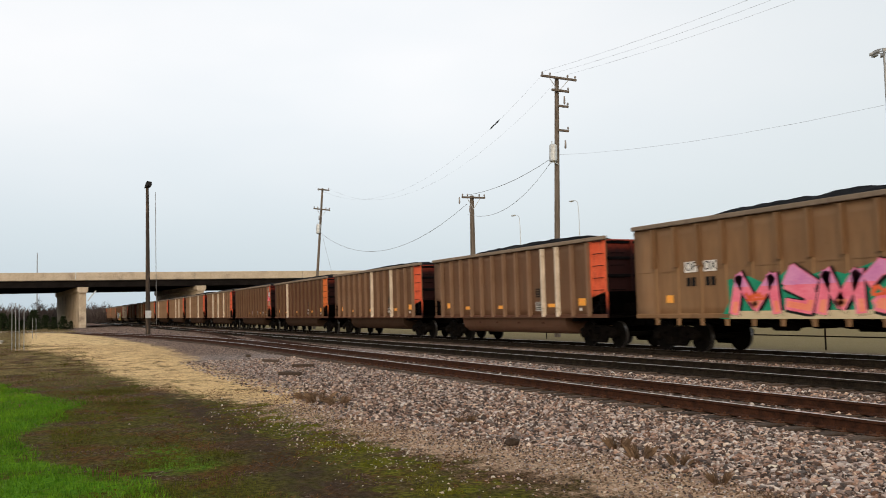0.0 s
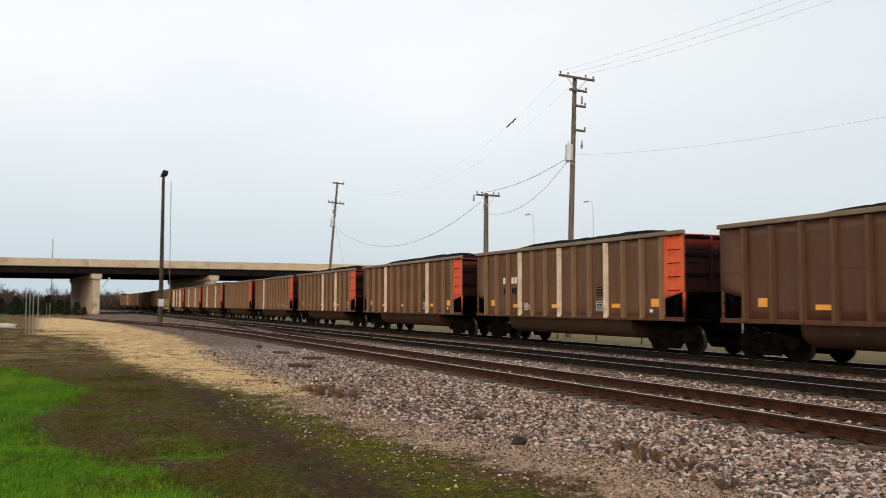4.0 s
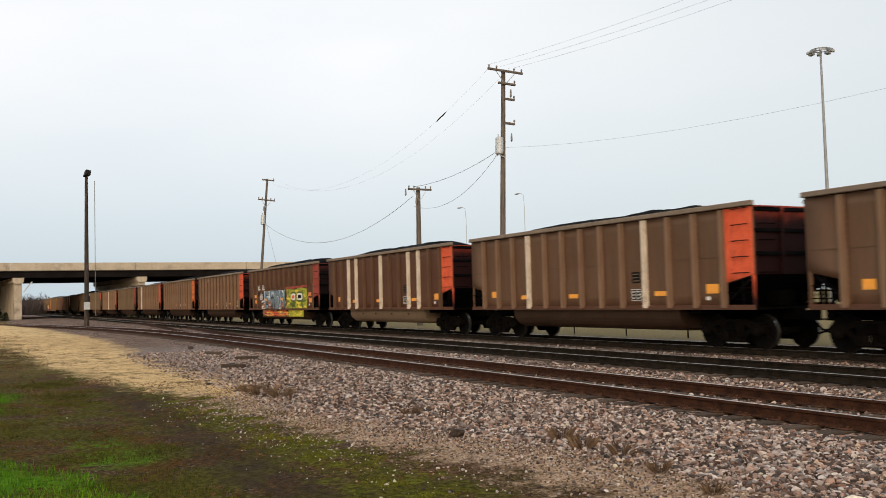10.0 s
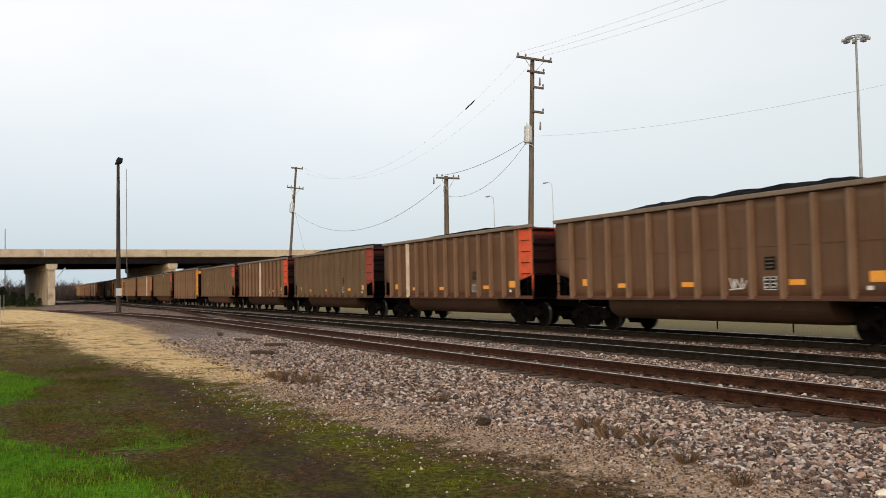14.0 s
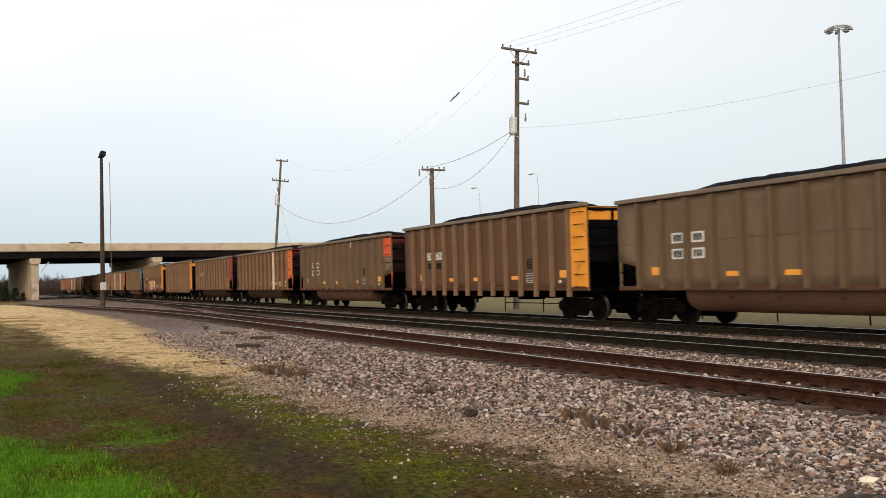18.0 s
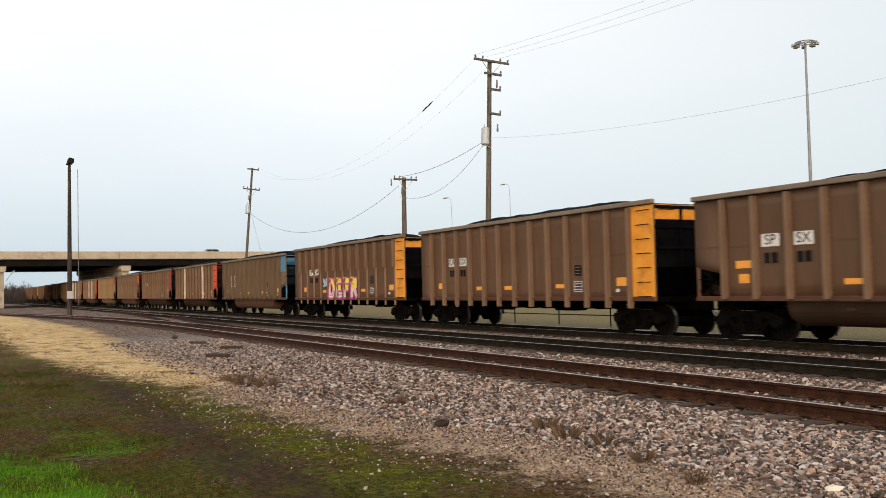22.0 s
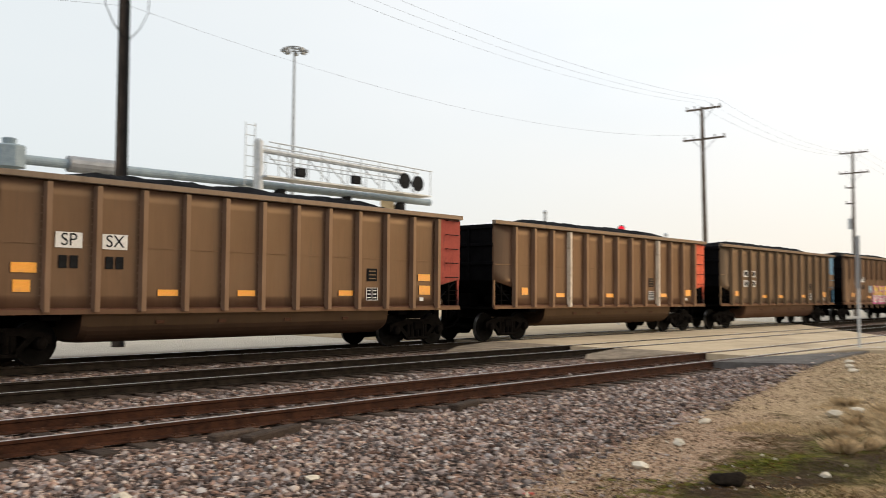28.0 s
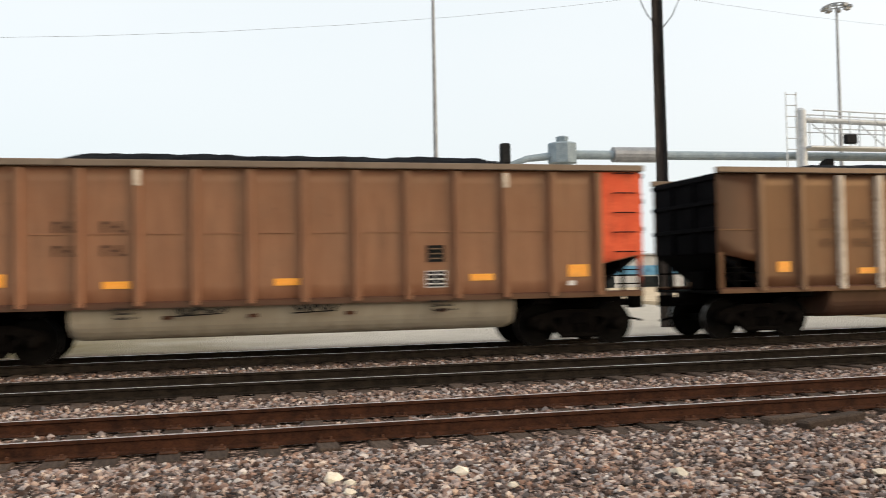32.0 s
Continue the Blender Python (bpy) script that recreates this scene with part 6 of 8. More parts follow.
def rib_mesh(flat, deep=0.1, worn=False):
    """A pressed rib with rivet heads; worn: beaten flat over its lower half."""
    bm = nb()
    z0 = SILL - (0.3 if flat else 0.0)
    w = 0.055
    if worn:
        prism(bm, [(-w - 0.025, 0.0), (-w, -0.034), (w, -0.034), (w + 0.025, 0.0)], "z", z0, 2.5)
        prism(bm, [(-w - 0.025, 0.0), (-w, -deep), (w, -deep), (w + 0.025, 0.0)], "z", 2.5, TOP - 0.1)
    else:
        prism(bm, [(-w - 0.025, 0.0), (-w, -deep), (w, -deep), (w + 0.025, 0.0)], "z", z0, TOP - 0.1)
    for k in range(14 if not flat else 18):
        z = z0 + 0.15 + k * (TOP - z0 - 0.4) / 14
        if z > TOP - 0.15:
            break
        for sx in (-1, 1):
            box(bm, sx * 0.1 - 0.012, sx * 0.1 + 0.012, -0.012, 0.0, z, z + 0.025)
    return finish(bm, "rib")


def chord_mesh():
    bm = nb()
    box(bm, -HALF - 0.03, HALF + 0.03, -0.09, 0.06, -0.06, 0.07, 0.015)
    return finish(bm, "top_chord")


def sill_mesh():
    bm = nb()
    prism(bm, [(-0.06, -0.05), (0.04, -0.05), (0.04, 0.05), (-0.02, 0.08), (-0.06, 0.05)], "x", -HALF + 0.02, HALF - 0.02)
    return finish(bm, "side_sill")


def end_mesh():
    bm = nb()
    box(bm, -0.05, 0.0, -WIDE + 0.13, WIDE - 0.13, 1.95, TOP - 0.05, 0.01)
    return finish(bm, "end_wall")


def slope_mesh():
    bm = nb()
    prism(bm, [(-0.02, 1.94), (-1.1, SILL + 0.06), (-1.16, SILL + 0.06), (-0.08, 1.98)], "y", -WIDE + 0.13, WIDE - 0.13)
    return finish(bm, "slope_sheet")


def stiffener_mesh():
    bm = nb()
    box(bm, 0.0, 0.06, -WIDE + 0.1, WIDE - 0.1, 0, 0.1, 0.012)
    return finish(bm, "stiffener")


def end_post_mesh():
    bm = nb()
    box(bm, 0.0, 0.07, -0.05, 0.05, 1.95, TOP - 0.1, 0.012)
    return finish(bm, "end_post")


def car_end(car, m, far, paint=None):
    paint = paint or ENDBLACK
    w = link("end_wall", cached(("end", paint.name), end_mesh), paint, car, "mostly black end wall", m)
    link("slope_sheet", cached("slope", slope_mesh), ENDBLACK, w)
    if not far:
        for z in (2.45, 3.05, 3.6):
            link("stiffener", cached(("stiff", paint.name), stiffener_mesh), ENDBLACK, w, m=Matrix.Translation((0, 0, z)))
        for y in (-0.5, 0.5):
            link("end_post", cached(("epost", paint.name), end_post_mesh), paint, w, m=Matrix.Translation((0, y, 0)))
    return w


def end_band_mesh():
    bm = nb()
    box(bm, 0.002, 0.03, -WIDE + 0.12, WIDE - 0.12, 3.3, TOP - 0.08, 0.005)
    return finish(bm, "end_band")


def end_panel_mesh(full):
    """Painted sheet over the last bay of the side."""
    bm = nb()
    if full == "full":
        prism(bm, [(-1.06, 1.74), (-0.01, 1.97), (-0.01, TOP - 0.08), (-1.06, TOP - 0.08)], "y", -0.012, 0.0)
    elif full == "flat":
        prism(bm, [(-1.06, SILL - 0.08), (-0.01, SILL - 0.08), (-0.01, TOP - 0.08), (-1.06, TOP - 0.08)], "y", -0.012, 0.0)
    else:
        prism(bm, [(-0.98, 2.75), (-0.06, 2.75), (-0.06, TOP - 0.12), (-0.98, TOP - 0.12)], "y", -0.012, 0.0)
    return finish(bm, "end_panel")


def rung_mesh():
    bm = nb()
    tube(bm, [(-0.24, 0.02, 0), (-0.24, -0.09, 0), (0.24, -0.09, 0), (0.24, 0.02, 0)], 0.014, 5)
    return finish(bm, "rung")


def corner_post_mesh():
    bm = nb()
    box(bm, -0.05, 0.05, -0.03, 0.03, SILL, 1.98, 0.01)
    return finish(bm, "corner_post")


def platform_mesh():
    """Open end frame: corner post, floor, grab iron and brake gear."""
    bm = nb()
    box(bm, -1.08, 0.0, -WIDE + 0.1, WIDE - 0.1, SILL - 0.06, SILL, 0.01)
    for y in (-WIDE + 0.14, WIDE - 0.14):
        for x in (-0.06, -0.45):
            box(bm, x - 0.04, x + 0.04, y - 0.04, y + 0.04, SILL, 1.95, 0.01)
        tube(bm, [(-0.06, y, 1.5), (-1.0, y, 1.5)], 0.018, 5)
    box(bm, -0.75, -0.3, -0.35, 0.3, SILL, SILL + 0.45, 0.04)
    tube(bm, [(-0.6, 0.75, SILL + 0.25), (-0.6, 1.2, SILL + 0.25)], 0.13, 10)
    return finish(bm, "end_platform")


def centre_sill_mesh():
    bm = nb()
    box(bm, -HALF - 0.15, HALF + 0.15, -0.17, 0.17, 0.75, SILL - 0.02, 0.02)
    for x in (-5.0, 5.0):
        box(bm, x - 0.2, x + 0.2, -WIDE + 0.2, WIDE - 0.2, 0.92, SILL - 0.02, 0.03)
    return finish(bm, "centre_sill")


def tub_mesh():
    """One of two rounded tubs hung below the floor beside the centre sill."""
    bm = nb()
    s = -1
    out = [(s * 0.25, SILL), (s * (WIDE - 0.16), SILL)]
    for k in range(7):
        a = radians(10 + k * 13.5)
        out.append((s * (WIDE - 0.62 + 0.42 * math.cos(a)), 0.86 - 0.42 * math.sin(a)))
    out.append((s * 0.25, 0.42))
    n = len(out)
    r = []
    for x, q in ((-4.38, 0.0), (-4.22, 1.0), (4.22, 1.0), (4.38, 0.0)):
        r.append([bm.verts.new((x, y, z if q else z + (SILL - z) * 0.12)) for y, z in out])
    for a, b in zip(r, r[1:]):
        for k in range(n):
            bm.faces.new((a[k], a[(k + 1) % n], b[(k + 1) % n], b[k]))
    bm.faces.new(r[0][::-1])
    bm.faces.new(r[-1])
    bmesh.ops.recalc_face_normals(bm, faces=bm.faces)
    return finish(bm, "tub")


def bearer_mesh():
    bm = nb()
    prism(bm, [(-WIDE + 0.12, 0.98), (WIDE - 0.12, 0.98), (0.3, 0.72), (-0.3, 0.72)], "x", -0.04, 0.04)
    return finish(bm, "cross_bearer")


def brake_box_mesh():
    bm = nb()
    box(bm, -0.5, 0.8, 0.5, 1.1, 0.62, 0.98, 0.05)
    return finish(bm, "brake_box")


def brake_tank_mesh():
    bm = nb()
    tube(bm, [(-2.0, -0.9, 0.84), (-1.95, -0.9, 0.84), (-1.15, -0.9, 0.84), (-1.1, -0.9, 0.84)], [0.1, 0.16, 0.16, 0.1], 12)
    return finish(bm, "brake_tank")


def coal_mesh(seed):
    """A heaped load, lumpy, with sloping ends."""
    rng = np.random.default_rng(seed)
    bm = nb()
    nx_, ny_ = 60, 13
    peak = 0.27 + 0.14 * rng.random() + (0.1 if seed == 3 else 0.0)
    a, b = 4.1 + rng.random(), 4.1 + rng.random()
    off = rng.random() * 50
    g = []
    for i in range(nx_ + 1):
        x = -HALF + 0.06 + (2 * HALF - 0.12) * i / nx_
        col = []
        for j in range(ny_ + 1):
            y = -WIDE + 0.15 + (2 * WIDE - 0.3) * j / ny_
            u = 1 - (y / (WIDE - 0.15)) ** 2
            e = ease(x, -HALF + 0.9, -a + 0.9) * ease(-x, -HALF + 0.9, -b + 0.9)
            z = TOP - 0.28 + (0.26 + peak) * e * (0.45 + 0.55 * u) + 0.07 * noise.noise((x * 0.9 + off, y * 0.9, 1.0)) * e + 0.05 * noise.noise((x * 4 + off, y * 4, 2.0))
            col.append(bm.verts.new((x, y, z)))
        g.append(col)
    for p, q in zip(g, g[1:]):
        for j in range(ny_):
            bm.faces.new((p[j], q[j], q[j + 1], p[j + 1]))
    return finish(bm, "coal_load")


WR = 0.457


def wheel_mesh():
    """Axle with two flanged wheels, dished, with a hub and lightening marks."""
    bm = nb()
    for s in (-1, 1):
        y = s * GAUGE / 2
        tube(bm, [(0, y - s * 0.075, 0), (0, y - s * 0.05, 0), (0, y - s * 0.045, 0), (0, y + s * 0.065, 0), (0, y + s * 0.066, 0)], [0.44, WR + 0.028, WR + 0.002, WR - 0.003, 0.4], 28)
        tube(bm, [(0, y + s * 0.064, 0), (0, y + s * 0.1, 0), (0, y + s * 0.13, 0)], [0.13, 0.12, 0.1], 14)
        for k in range(5):
            a = 2 * math.pi * k / 5
            box(bm, 0.26 * math.cos(a) - 0.03, 0.26 * math.cos(a) + 0.03, min(y + s * 0.06, y + s * 0.075), max(y + s * 0.06, y + s * 0.075), 0.26 * math.sin(a) - 0.03, 0.26 * math.sin(a) + 0.03)
    tube(bm, [(0, -0.95, 0), (0, 0.95, 0)], 0.085, 12)
    for f in bm.faces:  # the polished running band
        c = f.calc_center_median()
        if math.hypot(c.x, c.z) > WR - 0.012 and -0.03 < abs(c.y) - GAUGE / 2 < 0.06:
            f.material_index = 1
    me = finish(bm, "wheelset")
    me.materials.append(WHEEL)
    me.materials.append(TREAD)
    return me


def frame_mesh():
    """Cast truck side frame with pedestal jaws, a spring window and open triangles."""
    bm = nb()
    prism(bm, [(-1.12, 0.42), (-1.12, 0.62), (-0.95, 0.68), (-0.5, 0.78), (0.5, 0.78), (0.95, 0.68), (1.12, 0.62), (1.12, 0.42), (0.95, 0.5), (0.72, 0.5), (0.5, 0.62), (-0.5, 0.62), (-0.72, 0.5), (-0.95, 0.5)], "y", -0.07, 0.07)
    for s in (-1, 1):
        prism(bm, [(s * 0.76, 0.52), (s * 0.62, 0.56), (s * 0.3, 0.24), (s * 0.42, 0.2)], "y", -0.06, 0.06)
        box(bm, s * 0.36 - 0.07, s * 0.36 + 0.07, -0.06, 0.06, 0.24, 0.7, 0.02)
    box(bm, -0.44, 0.44, -0.08, 0.08, 0.17, 0.27, 0.03)
    for x in (-0.22, 0.0, 0.22):
        tube(bm, [(x, 0, 0.27), (x, 0, 0.62)], 0.085, 8)
    return finish(bm, "side_frame")


def cap_mesh():
    bm = nb()
    tube(bm, [(0, 0.0, 0), (0, -0.05, 0), (0, -0.1, 0), (0, -0.12, 0)], [0.15, 0.14, 0.11, 0.05], 12)
    return finish(bm, "bearing_cap")


def bolster_mesh():
    bm = nb()
    box(bm, -0.2, 0.2, -1.1, 1.1, 0.45, 0.72, 0.04)
    tube(bm, [(0, 0, 0.7), (0, 0, 0.82)], 0.2, 14)
    return finish(bm, "truck")


def coupler_mesh():
    bm = nb()
    box(bm, -0.5, 0.42, -0.07, 0.07, 0.8, 0.95, 0.03)
    prism(bm, [(0.36, -0.16), (0.6, -0.14), (0.72, -0.02), (0.66, 0.1), (0.55, 0.06), (0.5, 0.16), (0.36, 0.14)], "z", 0.74, 1.0)
    tube(bm, [(0.2, 0.3, 0.78), (0.5, 0.28, 0.5), (0.8, 0.22, 0.42)], 0.03, 6)
    return finish(bm, "coupler")


def plate_mesh(w, h):
    bm = nb()
    box(bm, -w / 2, w / 2, -0.006, 0.0, -h / 2, h / 2, 0.002)
    return finish(bm, "plate")


def stencil_mesh():
    """Framed data stencil: border, divider and short bars."""
    bm = nb()
    for z0, z1 in ((0.2, 0.22), (-0.22, -0.2)):
        box(bm, -0.27, 0.27, -0.008, 0.0, z0, z1)
    for x in (-0.27, 0.25, -0.01):
        box(bm, x, x + 0.02, -0.008, 0.0, -0.22, 0.22)
    for i in range(3):
        for x in (-0.22, 0.05):
            box(bm, x, x + 0.16, -0.008, 0.0, 0.1 - i * 0.12, 0.135 - i * 0.12)
    return finish(bm, "stencil_box")


def number_row(car, n, w, h, material, x, z, proud, label=""):
    """A row of single number bars."""
    for i in range(n):
        link("number_bar", cached(("bar", w, h, material.name), lambda: plate_mesh(w, h)), material, car, label, side(x + (i - (n - 1) / 2) * w * 1.35, z, proud))


def text_mesh(s, size):
    """Upright letters in the built-in font."""
    cu = bpy.data.curves.new("letters", "FONT")
    cu.body, cu.size, cu.extrude, cu.align_x, cu.align_y = s, size, 0.003, "CENTER", "CENTER"
    ob = bpy.data.objects.new("letters", cu)
    scene.collection.objects.link(ob)
    dg = bpy.context.evaluated_depsgraph_get()
    dg.update()
    me = bpy.data.meshes.new_from_object(ob.evaluated_get(dg))
    bpy.data.objects.remove(ob)
    me.name = "letters"
    return me


def blob_mesh(seed, w, h, spikes):
    """A spray-painted letter-like shape: a jagged closed outline."""
    rng = np.random.default_rng(seed)
    bm = nb()
    pts = []
    for k in range(spikes):
        a = 2 * math.pi * k / spikes
        q = 0.72 + 0.36 * rng.random() if k % 2 else 0.5 + 0.3 * rng.random()
        pts.append((w * 0.62 * q * math.copysign(abs(math.cos(a)) ** 0.6, math.cos(a)), h * 0.62 * q * math.copysign(abs(math.sin(a)) ** 0.6, math.sin(a))))
    prism(bm, pts, "y", -0.004, 0.0)
    return finish(bm, "graffiti_shape")


FLIP = Matrix.Rotation(math.pi, 4, "Z")


def side(x, z, proud=0.0):
    """A pose on the near side sheet."""
    return Matrix.Translation((x, -WIDE + 0.08 - proud, z))


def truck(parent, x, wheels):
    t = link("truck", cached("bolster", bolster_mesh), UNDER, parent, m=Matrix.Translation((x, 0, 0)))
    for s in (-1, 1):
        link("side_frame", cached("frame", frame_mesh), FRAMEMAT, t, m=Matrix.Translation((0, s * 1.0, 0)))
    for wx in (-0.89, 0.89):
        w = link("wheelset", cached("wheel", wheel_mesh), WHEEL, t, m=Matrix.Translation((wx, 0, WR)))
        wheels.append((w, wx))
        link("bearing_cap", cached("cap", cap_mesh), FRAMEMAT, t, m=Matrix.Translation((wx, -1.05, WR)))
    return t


PAINTS = {"brown": BROWN, "red": REDBROWN, "tan": TAN, "taupe": TAUPE, "gold": GOLD, "rust": RUST, "rose": ROSE}
ENDS = {"orange": PANEL_ORANGE, "amber": PANEL_AMBER, "red": PANEL_RED, "yellow": YELLOW, "blue": BLUE}
WORDS = {"brown": "brown", "red": "red-brown", "tan": "dusty tan", "taupe": "grey-tan", "gold": "golden tan", "rust": "rusty brown", "rose": "reddish tan"}
WHEELS = []


STAND = Matrix.Rotation(math.pi / 2, 4, "X")


def flat_link(name, bm, m, car, words, proud):
    return part(name, bm, m, car, words, side(0, 0, proud))


def stroke(bm, pts, w0, w1=None):
    """A sprayed stroke through (x, z) points, as wide as w0 at its start and w1 at its end."""
    w1 = w0 if w1 is None else w1
    n = len(pts) - 1
    for k, ((ax, az), (bx, bz)) in enumerate(zip(pts, pts[1:])):
        d = Vector((bx - ax, bz - az))
        if d.length < 1e-4:
            continue
        d.normalize()
        wa, wb = w0 + (w1 - w0) * k / n, w0 + (w1 - w0) * (k + 1) / n
        o = Vector((-d.y, d.x))
        a, b = Vector((ax, az)) - d * wa * 0.3, Vector((bx, bz)) + d * wb * 0.3
        out = [a + o * wa / 2, a - o * wa / 2, b - o * wb / 2, b + o * wb / 2]
        bm.faces.new([bm.verts.new((p.x, -0.0004 * k, p.y)) for p in out][::-1])
    return bm


def squiggle(car, seed, x, z, w, h, m, thick, proud, words):
    """A scribbled signature of a few looping strokes."""
    r = np.random.default_rng(seed)
    bm = nb()
    n = 9
    stroke(bm, [(x + w * (k / (n - 1) - 0.5) + float(r.normal(0, 0.05 * w)), z + h * 0.45 * (-1) ** k * float(r.uniform(0.4, 1.0))) for k in range(n)], thick * 2, thick)
    stroke(bm, [(x - w * 0.5, z - h * 0.45), (x + w * 0.4, z - h * 0.3)], thick * 1.5, thick)
    return flat_link("graffiti_scrawl", bm, m, car, words, proud)


# letter skeletons in a unit square
GLYPHS = {
    "M": (((0.02, 0.0), (0.1, 0.98)), ((0.1, 0.98), (0.5, 0.18)), ((0.5, 0.18), (0.86, 0.95)), ((0.86, 0.95), (1.0, 0.0))),
    "S": (((0.95, 0.62), (0.35, 0.98), (0.1, 0.68), (0.85, 0.38), (0.7, 0.06), (0.0, 0.16)),),
    "Z": (((0.0, 0.72), (0.3, 1.0), (0.95, 0.82), (0.1, 0.12), (0.5, 0.0), (1.0, 0.2)),),
    "D": (((0.15, 0.0), (0.12, 1.0)), ((0.12, 1.0), (0.7, 0.95), (0.92, 0.5), (0.65, 0.02), (0.15, 0.0))),
    "I": (((0.5, 0.0), (0.5, 1.0)), ((0.2, 1.0), (0.85, 1.0)), ((0.2, 0.0), (0.8, 0.0))),
    "F": (((0.2, 0.0), (0.15, 1.0)), ((0.15, 1.0), (0.9, 0.96)), ((0.2, 0.52), (0.75, 0.5))),
    "R": (((0.15, 0.0), (0.12, 1.0)), ((0.12, 1.0), (0.8, 0.95), (0.82, 0.62), (0.2, 0.5)), ((0.45, 0.5), (0.9, 0.0))),
    "E": (((0.2, 0.0), (0.15, 1.0)), ((0.15, 1.0), (0.85, 0.97)), ((0.2, 0.52), (0.75, 0.5)), ((0.2, 0.02), (0.9, 0.04))),
    "N": (((0.05, 0.0), (0.12, 1.0)), ((0.12, 1.0), (0.85, 0.05)), ((0.85, 0.05), (0.95, 1.0))),
    "W": (((0.0, 1.0), (0.2, 0.0)), ((0.2, 0.0), (0.5, 0.75)), ((0.5, 0.75), (0.78, 0.0)), ((0.78, 0.0), (1.0, 1.0))),
}


def wild_letter(car, c, x, z, w, h, layers, lean=0.0):
    """One sprayed letter: each layer is (material, stroke width, proud, lower cut, upper cut, shift)."""
    for m, width, proud, lo, hi, (dx, dz) in layers:
        bm = nb()
        for line in GLYPHS[c]:
            pts = [(x + dx + u * w + lean * (v - 0.5) * h, z + dz + v * h) for u, v in line]
            stroke(bm, pts, width, width * 0.8)
        for cut, sign in ((lo, -1), (hi, 1)):
            if cut is not None:
                bmesh.ops.bisect_plane(bm, geom=list(bm.verts) + list(bm.edges) + list(bm.faces), plane_co=(0, 0, cut), plane_no=(0, 0, sign), clear_outer=True)
        flat_link("graffiti_letter", bm, m, car, m.name + " of a graffiti letter", proud)


def smear(car, seed, x, z, w, h, n, materials, thick, proud):
    """Loose overlapping strokes of sprayed colour in a patch."""
    r = np.random.default_rng(seed)
    for k, m in enumerate(materials):
        bm = nb()
        for i in range(n):
            a, b = x + w * float(r.uniform(-0.5, 0.5)), z + h * float(r.uniform(-0.5, 0.5))
            L = w * float(r.uniform(0.08, 0.28))
            stroke(bm, [(a - L / 2, b), (a, b + float(r.normal(0, 0.12 * h))), (a + L / 2, b + float(r.normal(0, 0.2 * h)))], thick * float(r.uniform(0.6, 1.4)), thick * 0.4)
        for v in bm.verts:
            v.co.x = min(max(v.co.x, x - w / 2), x + w / 2)
            v.co.z = min(max(v.co.z, z - h / 2), z + h / 2)
        flat_link("graffiti_cloud", bm, m, car, "loose sprayed strokes", proud + 0.0015 * k)


